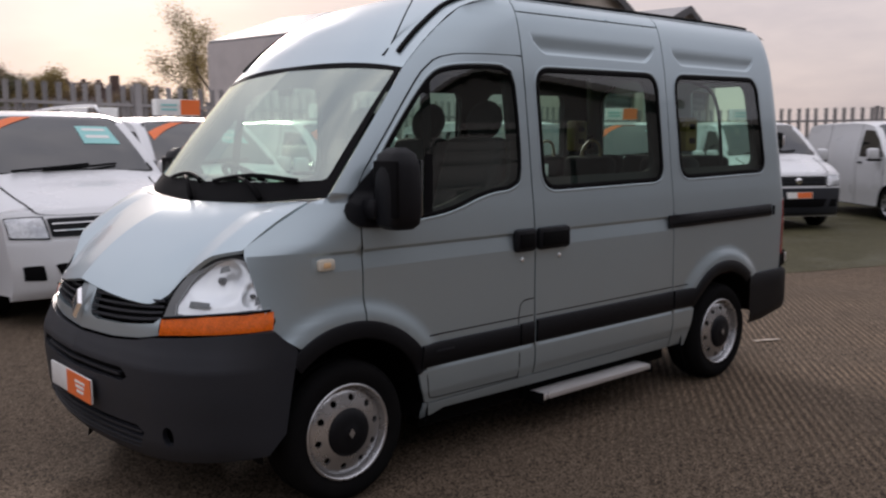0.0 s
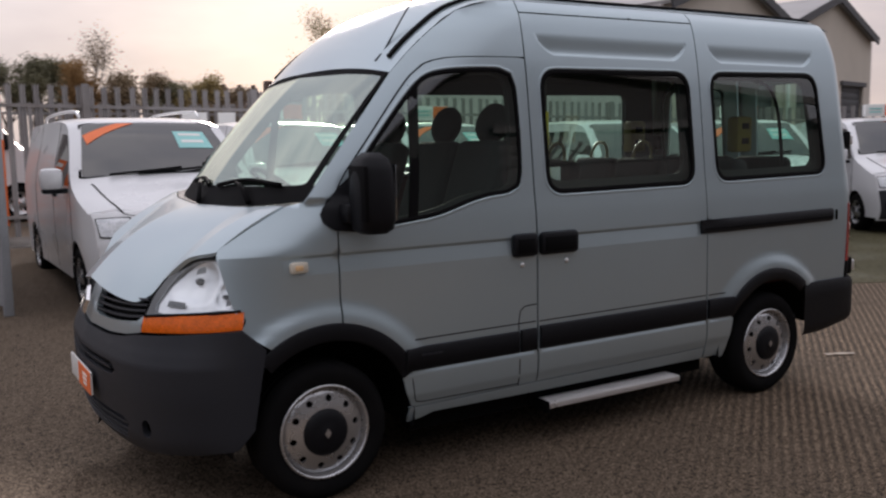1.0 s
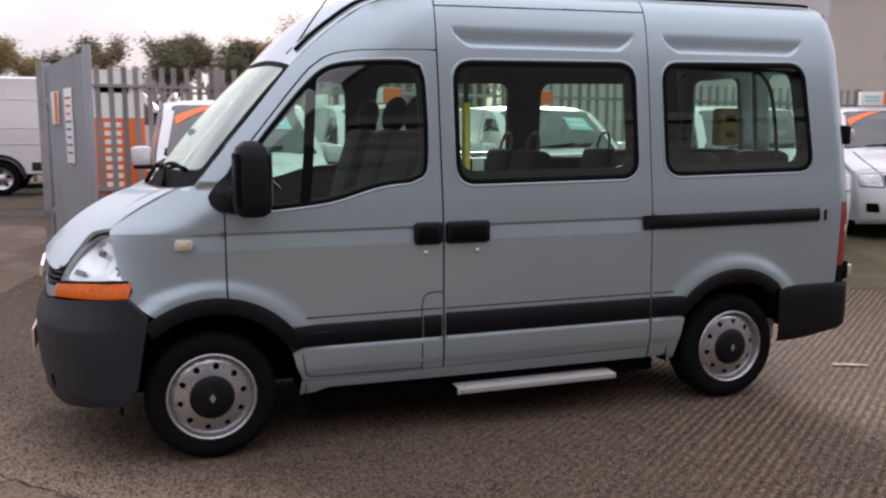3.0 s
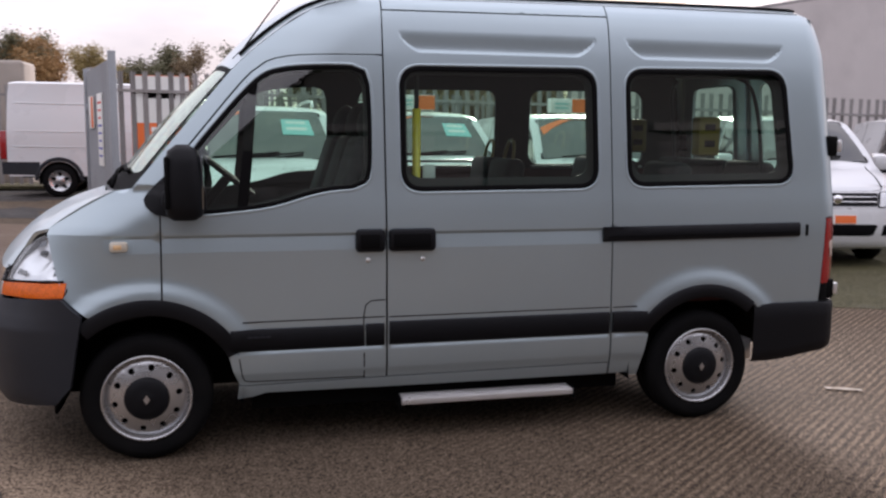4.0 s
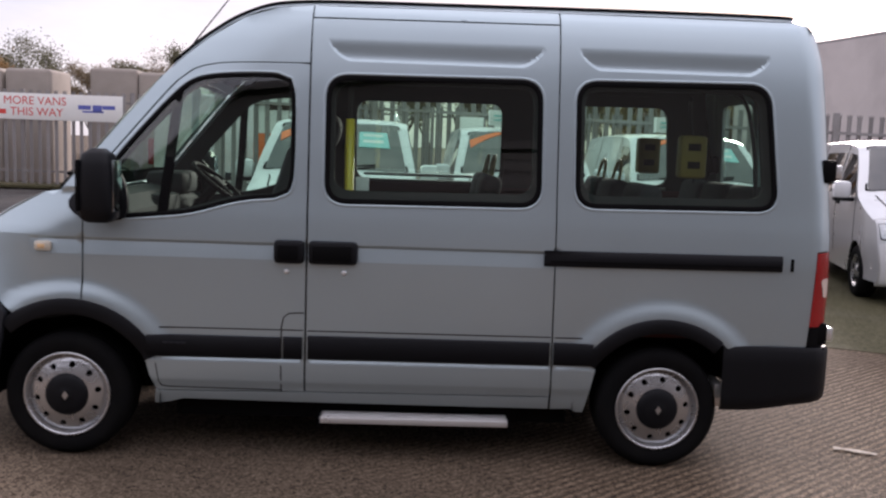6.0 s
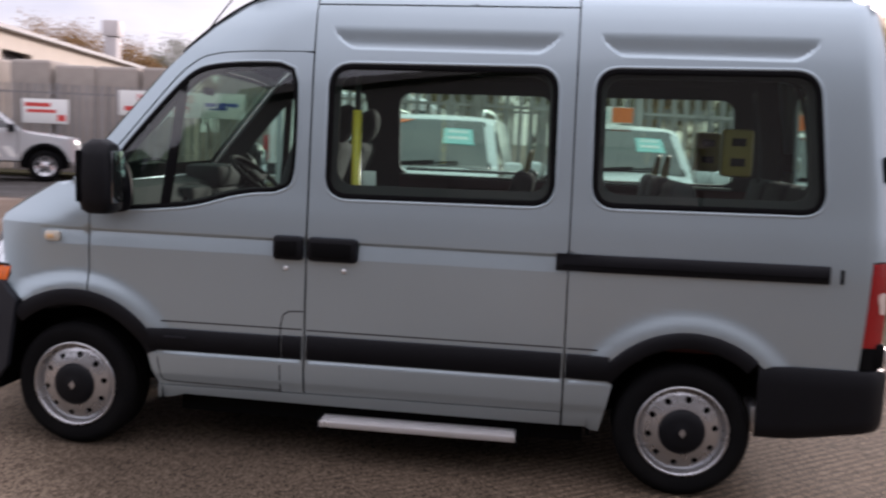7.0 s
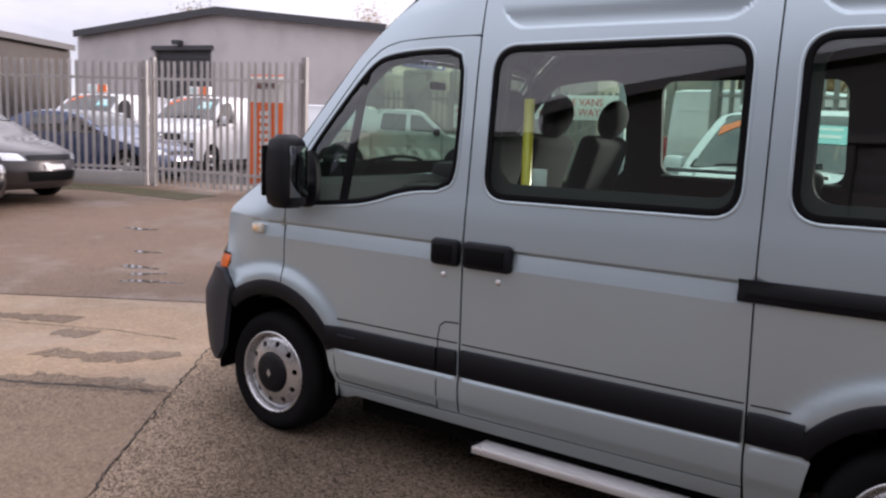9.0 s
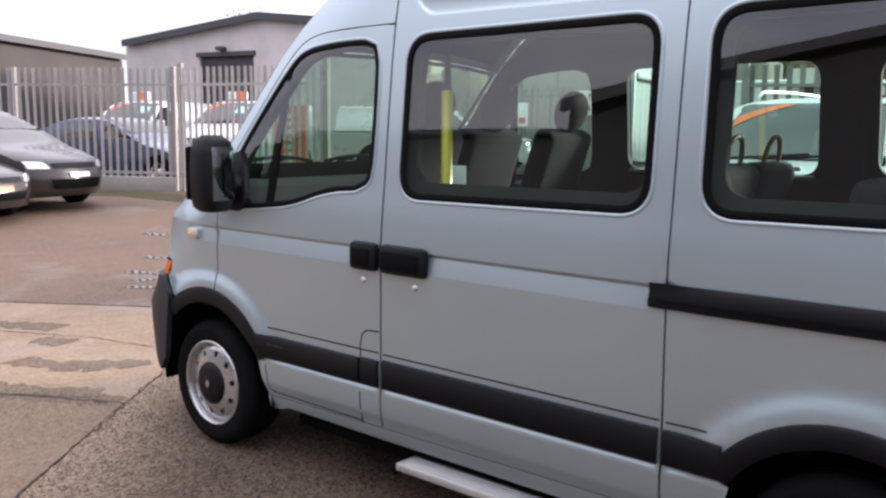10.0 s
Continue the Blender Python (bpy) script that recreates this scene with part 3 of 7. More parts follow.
door_l, slide_l, quarter_l = build_side(near_side, False)
build_side(far_side, True)


# ---- nose: u runs from the far wheel arch (0) over the middle (1) to the near one (2)
nose_x = hermite([(0, -0.27), (0.1, -0.377), (0.2, -0.475), (0.3, -0.565), (0.4, -0.643), (0.5, -0.712), (0.6, -0.752), (0.78, -0.790), (1.0, -0.812)])
nose_y = hermite([(0, 0.005), (0.1, 0.027), (0.2, 0.077), (0.3, 0.155), (0.4, 0.255), (0.5, 0.362), (0.6, 0.480), (0.78, 0.720), (1.0, 0.990)])
bump_x = hermite([(0, -0.285), (0.08, -0.44), (0.16, -0.555), (0.25, -0.645), (0.37, -0.725), (0.5, -0.780), (0.65, -0.820), (0.8, -0.845), (1.0, -0.858)])
bump_y = hermite([(0, -0.034), (0.08, -0.006), (0.16, 0.042), (0.25, 0.110), (0.37, 0.215), (0.5, 0.345), (0.65, 0.530), (0.8, 0.745), (1.0, 0.990)])
nose_lean = hermite([(0.70, -0.005), (0.85, 0.0), (0.95, 0.030), (1.05, 0.075), (1.18, 0.135)])
bump_lean = hermite([(0.27, 0.085), (0.31, 0.045), (0.38, 0.012), (0.50, 0.0), (0.60, -0.008), (0.69, -0.008), (0.745, 0.010), (0.79, 0.030), (0.86, 0.055)])


def on_curve(fx, fy, u, d):
    q = 1 - abs(u - 1)
    e = 0.004
    x, y = fx(q), fy(q)
    tx, ty = fx(q + e) - fx(q - e), fy(q + e) - fy(q - e)
    l = math.hypot(tx, ty) or 1
    nx, ny = ty / l, -tx / l                                  # inwards
    x, y = x + nx * d, y + ny * d
    return (x, y) if u > 1 else (x, 2 * C - y)


def nose(u, z):
    x, y = on_curve(nose_x, nose_y, u, nose_lean(z))
    return x, y, z


def bumper(u, z):
    x, y = on_curve(bump_x, bump_y, u, bump_lean(z) * smoothstep(0.0, 0.22, 1 - abs(u - 1)))
    return x, y, z


def both(near):
    """An outline in u given for the near half (u from 1 to 2), carried over the middle."""
    return [tuple(p) for p in near] + [(2 - u, z) for u, z in near[::-1]]


UB = list(np.linspace(0.01, 1.99, 90))
top = [(1.0, 0.783), (1.25, 0.789), (1.40, 0.806), (1.49, 0.827), (1.62, 0.836), (1.80, 0.848), (1.90, 0.856), (1.952, 0.858), (1.975, 0.812), (1.999, 0.768), (1.985, 0.62), (1.968, 0.42), (1.93, 0.335), (1.8, 0.318), (1.5, 0.300), (1.2, 0.292), (1.0, 0.290)]
slot = rounded(both([(1.0, 0.690), (1.36, 0.690), (1.395, 0.655), (1.36, 0.630), (1.0, 0.622)])[0:5] + [(2 - u, z) for u, z in [(1.0, 0.622), (1.36, 0.630), (1.395, 0.655), (1.36, 0.690), (1.0, 0.690)]][1:-1], 0.0)
low = [(1.0, 0.455), (1.42, 0.450), (1.46, 0.425), (1.42, 0.345), (1.0, 0.335)]
low = low + [(2 - u, z) for u, z in low[::-1]][1:-1]
fog = [(1.585 + 0.028 * math.cos(a), 0.425 + 0.042 * math.sin(a)) for a in np.linspace(0, 2 * math.pi, 16, endpoint=False)]
fog2 = [(2 - u, z) for u, z in fog]
outline = top + [(2 - u, z) for u, z in top[::-1]][1:-1]
front_bumper = sheet("front_bumper", bumper, outline, [slot, low, fog, fog2], us=UB, vs=[0.30, 0.31, 0.33, 0.36, 0.40, 0.46, 0.52, 0.58, 0.64, 0.69, 0.72, 0.745, 0.77, 0.79, 0.81, 0.83],
                     step=0.03, mat=BUMPER, parent=minibus, label="matt dark grey plastic front bumper", thick=0.03)
deep = lambda d: (lambda u, z: (*on_curve(bump_x, bump_y, u, bump_lean(z) + d), z))
sheet("bumper_backing", deep(0.045), [(0.35, 0.31), (1.65, 0.31), (1.65, 0.72), (0.35, 0.72)], mat=RUBBER, parent=minibus, step=0.08, thick=0.0)
for z in (0.363, 0.392, 0.421):
    ribbon("bumper_slat", deep(0.022), [(0.56 + 0.88 * i / 24, z) for i in range(25)], 0.014, 0.016, BUMPER, front_bumper)
ribbon("bumper_slat", deep(0.020), [(0.66 + 0.68 * i / 24, 0.655) for i in range(25)], 0.012, 0.014, BUMPER, front_bumper)

# grille band, lamps
moustache = [(1.0, 0.790), (1.25, 0.795), (1.40, 0.812), (1.492, 0.832), (1.500, 0.905), (1.47, 0.880), (1.30, 0.858), (1.13, 0.850), (1.085, 0.862), (1.07, 0.905), (1.075, 0.985), (1.04, 1.005), (1.0, 1.012)]
moustache = moustache + [(2 - u, z) for u, z in moustache[::-1]][1:-1]
sheet("grille_surround", nose, moustache, us=list(np.linspace(0.5, 1.5, 50)), vs=list(np.arange(0.78, 1.02, 0.02)), step=0.02, mat=SILVER, parent=minibus, thick=0.03)
nose_in = lambda d: (lambda u, z: (*on_curve(nose_x, nose_y, u, nose_lean(z) + d), z))
sheet("grille_backing", nose_in(0.06), [(0.45, 0.76), (1.55, 0.76), (1.52, 0.99), (0.48, 0.99)], mat=RUBBER, parent=minibus, step=0.05, thick=0.0)
for k in range(4):
    for sgn in (0, 1):
        z0, z1 = 0.872 + 0.028 * k, 0.898 + 0.023 * k
        pts = [(1.075 + 0.425 * i / 12, z0 + (z1 - z0) * (i / 12) ** 2) for i in range(13)]
        if sgn:
            pts = [(2 - u, z) for u, z in pts[::-1]]
        ribbon("grille_slat", nose_in(0.022), pts, 0.012, 0.018, BUMPER, minibus)
# plain lozenge badge, no letters
bm = bmesh.new()
lo = [(0.0, 0.075), (0.042, 0.0), (0.0, -0.075), (-0.042, 0.0)]
li = [(0.0, 0.042), (0.020, 0.0), (0.0, -0.042), (-0.020, 0.0)]
va = [bm.verts.new((0, y, z)) for y, z in lo]
vb = [bm.verts.new((-0.016, y * 0.8, z * 0.8)) for y, z in lo]
vc = [bm.verts.new((-0.016, y, z)) for y, z in li]
vd = [bm.verts.new((0, y, z)) for y, z in li]
for i in range(4):
    j = (i + 1) % 4
    bm.faces.new((va[i], va[j], vb[j], vb[i]))
    bm.faces.new((vb[i], vb[j], vc[j], vc[i]))
    bm.faces.new((vc[i], vc[j], vd[j], vd[i]))
badge = part("nose_badge", bm, CHROME, minibus, "plain chrome lozenge badge")
badge.matrix_basis = pose(-0.822, C, 0.905, 0, 14, 0)

LAMP = [(1.905, 0.860), (1.918, 0.93), (1.895, 1.02), (1.862, 1.10), (1.815, 1.150), (1.745, 1.165), (1.655, 1.150), (1.59, 1.100), (1.535, 1.015), (1.508, 0.93), (1.500, 0.835), (1.62, 0.842), (1.80, 0.852)]
LAMP_AMBER = [(1.908, 0.860), (1.918, 0.932), (1.80, 0.926), (1.62, 0.914), (1.508, 0.902), (1.502, 0.836), (1.62, 0.842), (1.80, 0.852)]
LAMP_CLEAR = smooth_curve([(1.903, 0.945), (1.891, 1.01), (1.858, 1.085), (1.812, 1.133), (1.745, 1.147), (1.668, 1.130), (1.612, 1.075), (1.575, 1.0), (1.560, 0.925), (1.70, 0.930), (1.82, 0.940)], 0.03, closed=True)


def lamp_bed(u, z):
    """The reflector: a large bowl and a small one, stepped at their edges."""
    q = u if u > 1 else 2 - u
    big = 1 - ((q - 1.700) / 0.120) ** 2 - ((z - 1.050) / 0.100) ** 2
    small = 1 - ((q - 1.838) / 0.055) ** 2 - ((z - 0.990) / 0.060) ** 2
    d = 0.006 + 0.10 * (z - 0.925) + 0.030 * smoothstep(-0.05, 1.0, big) + 0.018 * smoothstep(-0.05, 1.0, small) + 0.0015 * math.sin(q * 70)
    return (*on_curve(nose_x, nose_y, u, nose_lean(z) + d), z)


UL, VL = list(np.linspace(1.5, 1.95, 26)), list(np.arange(0.83, 1.17, 0.02))
for flip in (False, True):
    f = (lambda poly: [(2 - u, z) for u, z in poly]) if flip else (lambda poly: [tuple(p) for p in poly])
    ul = [2 - u for u in UL] if flip else UL
    head = sheet("headlamp", nose_in(0.004), f(smooth_curve(LAMP, 0.03, closed=True)), [f(LAMP_CLEAR)], us=ul, vs=VL, step=0.025, mat=SURROUND, parent=minibus, thick=0.03, label="large clear headlamp over an amber indicator")
    sheet("reflector", lamp_bed, f(LAMP_CLEAR), us=sorted(ul + [u + 0.008 for u in ul]), vs=list(np.arange(0.93, 1.15, 0.009)), step=0.02, mat=REFLECTOR, parent=head, thick=0.004)
    sheet("lamp_glass", nose_in(-0.011), f(LAMP_CLEAR), us=ul, vs=VL, step=0.025, mat=LAMPGLASS, parent=head, thick=0.012)
    sheet("indicator", nose_in(-0.007), f(LAMP_AMBER), us=ul, vs=VL, step=0.02, mat=AMBER, parent=head, thick=0.015, label="amber indicator lens")
    ribbon("lamp_seal", nose_in(0.006), f(smooth_curve(LAMP, 0.03, closed=True)), 0.007, 0.004, RUBBER, head, closed=True)
    ribbon("lens_joint", nose_in(-0.012), f([(1.515, 0.908), (1.62, 0.919), (1.80, 0.931), (1.905, 0.938)]), 0.010, 0.003, RUBBER, head)
    for facet in ([(1.600, 0.952), (1.672, 0.948), (1.675, 0.972), (1.605, 0.978)], [(1.700, 1.088), (1.742, 1.098), (1.735, 1.122), (1.702, 1.112)], [(1.842, 0.958), (1.878, 0.968), (1.866, 1.002), (1.846, 0.990)]):
        sheet("lamp_facet", lambda u, z: (*on_curve(nose_x, nose_y, u, nose_lean(z) - 0.004), z), f(facet), step=0.02, mat=SURROUND, parent=head, thick=0.003)
    for u, z, r in ((1.700, 1.050, 0.017), (1.838, 0.990, 0.011)):
        bulb_at = lamp_bed(2 - u if flip else u, z)
        vs_, fs_ = lathe([(0.001, -0.030), (r * 0.7, -0.024), (r, -0.010), (r, 0.012)], 16, "x")
        bulb = mesh("bulb_cap", vs_, fs_, SURROUND, head)
        bulb.matrix_basis = pose(*bulb_at, 0, 15, 36 if not flip else -36)

# bonnet, windscreen, roof
def loft(front, back, bulge, way):
    """A surface (t, u): from a front to a back edge, u as on the nose."""
    fx, fy, fz = (hermite([(p[0], p[k]) for p in front]) for k in (1, 2, 3))
    bx, by, bz = (hermite([(p[0], p[k]) for p in back]) for k in (1, 2, 3))
    bl = hermite(bulge)

    def f(u, t):
        q = 1 - abs(u - 1)
        a, b = np.array((fx(q), fy(q), fz(q))), np.array((bx(q), by(q), bz(q)))
        p = a + (b - a) * t + np.array(way) * bl(q) * 4 * t * (1 - t)
        if u < 1:
            p[1] = 2 * C - p[1]
        return tuple(p)
    return f


bonnet = loft([(0, -0.436, 0.122, 1.190), (0.12, -0.520, 0.235, 1.164), (0.22, -0.590, 0.330, 1.085), (0.32, -0.665, 0.400, 0.985), (0.40, -0.715, 0.45, 0.957), (0.55, -0.755, 0.57, 0.965), (0.78, -0.790, 0.78, 0.990), (1.0, -0.803, 0.99, 1.018)],
              [(0, -0.124, 0.100, 1.378), (0.12, -0.150, 0.235, 1.372), (0.32, -0.192, 0.400, 1.362), (1.0, -0.265, 0.99, 1.352)],
              [(0, 0.012), (0.15, 0.024), (0.4, 0.045), (1.0, 0.055)], (-0.5, 0, 0.86))
rect = lambda u0, u1, t0, t1: [(u0, t0), (u1, t0), (u1, t1), (u0, t1)]
sheet("bonnet", bonnet, rect(0.006, 1.994, 0.0, 0.985), us=list(np.linspace(0.02, 1.98, 60)), vs=list(np.linspace(0.03, 0.96, 24)), step=0.03, mat=SILVER, parent=minibus, thick=0.02, outward=1)
screen = loft([(0, -0.040, 0.084, 1.388), (0.12, -0.105, 0.235, 1.374), (0.32, -0.160, 0.420, 1.360), (1.0, -0.245, 0.99, 1.345)],
              [(0, 0.446, 0.160, 1.980), (0.12, 0.425, 0.27, 1.995), (0.4, 0.395, 0.50, 2.015), (1.0, 0.365, 0.99, 2.030)],
              [(0, 0.006), (0.2, 0.02), (1.0, 0.030)], (-0.7, 0, 0.7))
cowl = loft([(0, -0.124, 0.100, 1.375), (0.12, -0.150, 0.235, 1.368), (0.32, -0.192, 0.400, 1.358), (1.0, -0.265, 0.99, 1.348)],
            [(0, -0.040, 0.084, 1.388), (0.12, -0.105, 0.235, 1.374), (0.32, -0.160, 0.420, 1.360), (1.0, -0.245, 0.99, 1.345)], [(0, 0.0), (1.0, 0.002)], (0, 0, 1))
sheet("scuttle", cowl, rect(0.006, 1.994, 0.02, 1.0), us=list(np.linspace(0.05, 1.95, 40)), vs=[0.5], step=0.05, mat=BUMPER, parent=minibus, thick=0.0)
sheet("windscreen", screen, rect(0.004, 1.996, 0.0, 1.0), us=list(np.linspace(0.05, 1.95, 40)), vs=list(np.linspace(0.06, 0.95, 16)), step=0.05, mat=SCREEN, parent=minibus, thick=0.0).visible_shadow = False
rim = [(0.03, 0.03), (1.97, 0.03), (1.975, 0.5), (1.97, 0.975), (0.03, 0.975), (0.025, 0.5)]
sheet("windscreen_border", lambda u, t: tuple(np.array(screen(u, t)) + (-0.002, 0, 0.002)), rect(0.002, 1.998, 0.0, 1.0), [rounded([(0.040, 0.125), (1.960, 0.125), (1.974, 0.968), (0.026, 0.968)], 0.03)],
      us=list(np.linspace(0.05, 1.95, 40)), vs=list(np.linspace(0.03, 0.97, 18)), step=0.05, mat=RUBBER, parent=minibus, thick=0.0)
roof_edge = [(0.448, 1.980), (0.56, 2.088), (0.69, 2.193), (0.86, 2.303), (1.04, 2.357), (1.30, 2.376), (1.9, 2.382), (2.5, 2.388), (3.3, 2.392), (3.72, 2.390), (3.845, 2.335)]
roof_mid = [(0.365, 2.032), (0.49, 2.165), (0.63, 2.285), (0.82, 2.390), (1.04, 2.448), (1.30, 2.472), (1.9, 2.480), (2.5, 2.486), (3.3, 2.488), (3.76, 2.478), (3.875, 2.425)]
_k = list(range(len(roof_edge)))
rex, rez = hermite([(k, p[0]) for k, p in zip(_k, roof_edge)]), hermite([(k, p[1]) for k, p in zip(_k, roof_edge)])
rmx, rmz = hermite([(k, p[0]) for k, p in zip(_k, roof_mid)]), hermite([(k, p[1]) for k, p in zip(_k, roof_mid)])


def roof(u, t):
    k = t * (len(roof_edge) - 1)
    q = 1 - abs(u - 1)
    ex, ez = rex(k), rez(k)
    ey = side_y(min(ex, 3.80), min(ez, 2.385))
    y = ey + (C - ey) * q
    x = ex + (rmx(k) - ex) * (1 - (1 - q) ** 2)
    z = ez + (rmz(k) - ez) * (1 - (1 - q) ** 3.2)
    return x, (y if u > 1 else 2 * C - y), z


sheet("roof", roof, rect(0.0, 2.0, 0.0, 1.0), us=sorted(list(np.linspace(0.02, 1.98, 40)) + [0.01, 0.03, 0.06, 1.94, 1.97, 1.99]), vs=list(np.linspace(0.015, 0.985, 60)), step=0.05, mat=SILVER, parent=minibus, thick=0.0,
      label="tall silver pressed-steel roof")
for u in (1.905, 0.095):
    ribbon("roof_strip", roof, [(u, 0.055 + 0.86 * i / 60) for i in range(61)], 0.032, 0.014, RUBBER, minibus)
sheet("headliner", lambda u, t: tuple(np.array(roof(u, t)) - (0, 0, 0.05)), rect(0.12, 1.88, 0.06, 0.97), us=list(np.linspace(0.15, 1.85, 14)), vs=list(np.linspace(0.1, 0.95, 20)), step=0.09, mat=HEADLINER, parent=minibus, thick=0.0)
# aerial
ax, ay, az = 0.487, 0.322, 2.047
bm = bmesh.new()
bmesh.ops.create_cone(bm, cap_ends=True, segments=14, radius1=0.022, radius2=0.009, depth=0.05, matrix=pose(ax, ay, az + 0.012, 0, 30, 0))
aerial = part("aerial", bm, RUBBER, minibus, "thin black whip aerial", smooth=True)
tube("aerial_whip", [(ax + 0.012, ay, az + 0.03), (ax + 0.14, ay + 0.03, az + 0.21), (ax + 0.40, ay + 0.08, az + 0.56)], [0.005, 0.004, 0.0025], RUBBER, aerial)

# wheels
def wheel_at(x, y, z, outward=-1, face_label=""):
    """A steel wheel with ten holes, dark hub cap and tyre; its outer face lies at y."""
    w = empty("wheel", None)
    w.parent = minibus
    s = outward
    prof = [(0.205, 0.012), (0.222, 0.004), (0.236, -0.002), (0.275, -0.010), (0.296, -0.004), (0.310, 0.010), (0.320, 0.026), (0.324, 0.045), (0.324, 0.075), (0.318, 0.078), (0.318, 0.086), (0.324, 0.089),
            (0.324, 0.120), (0.318, 0.123), (0.318, 0.131), (0.324, 0.134), (0.323, 0.185), (0.310, 0.215), (0.25, 0.225), (0.205, 0.215)]
    vs_, fs_ = lathe(prof, 72, "y")
    mesh("tyre", [(a, -s * b, c) for a, b, c in vs_], fs_, TYRE, w)
    vs_, fs_ = lathe([(0.222, 0.002), (0.219, -0.004), (0.211, -0.004), (0.207, 0.006), (0.203, 0.022), (0.199, 0.035), (0.199, 0.19)], 72, "y")
    rim_ = mesh("rim", [(a, -s * b, c) for a, b, c in vs_], fs_, RIM, w)
    cone = hermite([(0.085, -0.004), (0.13, 0.004), (0.165, 0.014), (0.185, 0.020), (0.204, 0.036)])
    face = lambda u, v: (u, -s * cone(math.hypot(u, v)), v)
    circ = lambda cx, cz, r, n: [(cx + r * math.cos(2 * math.pi * i / n), cz + r * math.sin(2 * math.pi * i / n)) for i in range(n)]
    holes = [circ(0.157 * math.cos(2 * math.pi * (i + 0.25) / 10), 0.157 * math.sin(2 * math.pi * (i + 0.25) / 10), 0.0155, 14) for i in range(10)]
    sheet("disc", face, circ(0, 0, 0.203, 64), holes + [circ(0, 0, 0.09, 40)], step=0.02, mat=RIM, parent=w, thick=0.012, outward=1 if s < 0 else -1)
    # a near-black plate stands in for the shade behind the holes
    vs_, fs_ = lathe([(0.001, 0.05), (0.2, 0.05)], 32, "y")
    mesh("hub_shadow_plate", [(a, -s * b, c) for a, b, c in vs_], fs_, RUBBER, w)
    vs_, fs_ = lathe([(0.001, -0.026), (0.020, -0.026), (0.024, -0.024), (0.060, -0.022), (0.095, -0.016), (0.108, -0.006), (0.113, 0.006)], 40, "y")
    cap = mesh("hub_cap", [(a, -s * b, c) for a, b, c in vs_], fs_, BLACK, w)
    bm = bmesh.new()
    for v in ((0, 0.024), (0.016, 0), (0, -0.024), (-0.016, 0)):
        bm.verts.new((v[0], s * 0.0275, v[1]))
    bm.faces.new(bm.verts)
    part("cap_mark", bm, RIM, cap)
    w.matrix_basis = pose(x, y, z, 0, 0, 0)
    return w


for hx in (HUB_F, HUB_R):
    wheel_at(hx, 0.022, HUB_Z, -1)
    wheel_at(hx, 2 * C - 0.022, HUB_Z, 1)

# handles, rail, indicator, step
for x0, x1 in ((1.054, 1.211), (1.229, 1.482)):
    bm = bmesh.new()
    box(bm, x0, x1, -0.018, 0.03, 1.053, 1.174, 0.022)
    h = part("door_handle", bm, BLACK, door_l if x0 < 1.2 else slide_l, smooth=True)
    bm = bmesh.new()
    box(bm, x0 + 0.022, x1 - 0.03, -0.026, -0.014, 1.075, 1.150, 0.006)
    part("handle_pull", bm, RUBBER, h, smooth=True)
for lx in (1.120, 1.412):
    bm = bmesh.new()
    bmesh.ops.create_uvsphere(bm, u_segments=12, v_segments=8, radius=0.013, matrix=Matrix.Translation((lx, 0.010, 1.011)) @ Matrix.Diagonal((1, 0.5, 1, 1)))
    part("lock", bm, ALU, door_l if lx < 1.2 else slide_l, smooth=True)
ribbon("door_rail", near_side, dense([(2.440, 1.120), (3.680, 1.128)], 0.1, closed=False), 0.082, 0.022, BLACK, quarter_l, soft=0.35)
ribbon("door_rail_groove", shifted(near_side, 0.018), dense([(2.470, 1.106), (3.670, 1.113)], 0.1, closed=False), 0.014, 0.006, RUBBER, quarter_l)
ribbon("rail_stop", near_side, dense([(3.738, 1.090), (3.738, 1.155)], 0.03, closed=False), 0.016, 0.008, RUBBER, quarter_l)
bm = bmesh.new()
box(bm, -0.150, -0.062, -0.004, 0.03, 1.078, 1.132, 0.016)
side_ind = part("side_indicator", bm, material("clear_amber_lens", (0.60, 0.55, 0.46), 0.2, 0.0, var=0.1, scale=30, coat=0.5), minibus, "pale side indicator lamp with an amber bulb", smooth=True)
boxed("indicator_bulb", (-0.132, -0.088, -0.0075, 0.01, 1.091, 1.119), material("pale_amber", (0.74, 0.50, 0.27), 0.25, var=0.1, scale=30), side_ind, bevel=0.010)
ribbon("indicator_recess", near_side, dense([(-0.176, 1.105), (-0.040, 1.105)], 0.03, closed=False), 0.066, 0.0015, SILVER, side_ind, soft=0.5)
bm = bmesh.new()
box(bm, 1.300, 2.292, 0.020, 0.22, 0.212, 0.246, 0.006)
step_ = part("step", bm, ALU, minibus, "aluminium side step below the sliding door", smooth=True)
for i in range(5):
    boxed("tread_rib", (1.31, 2.282, 0.028 + 0.022 * i, 0.036 + 0.022 * i, 0.244, 0.2495), ALU, step_, bevel=0.001)
for x in (1.292, 2.290):
    boxed("step_end", (x, x + 0.010, 0.016, 0.24, 0.190, 0.254), RUBBER, step_, bevel=0.003)
boxed("step_box", (1.26, 2.34, 0.14, 0.5, 0.20, 0.345), RUBBER, minibus, bevel=0.01)

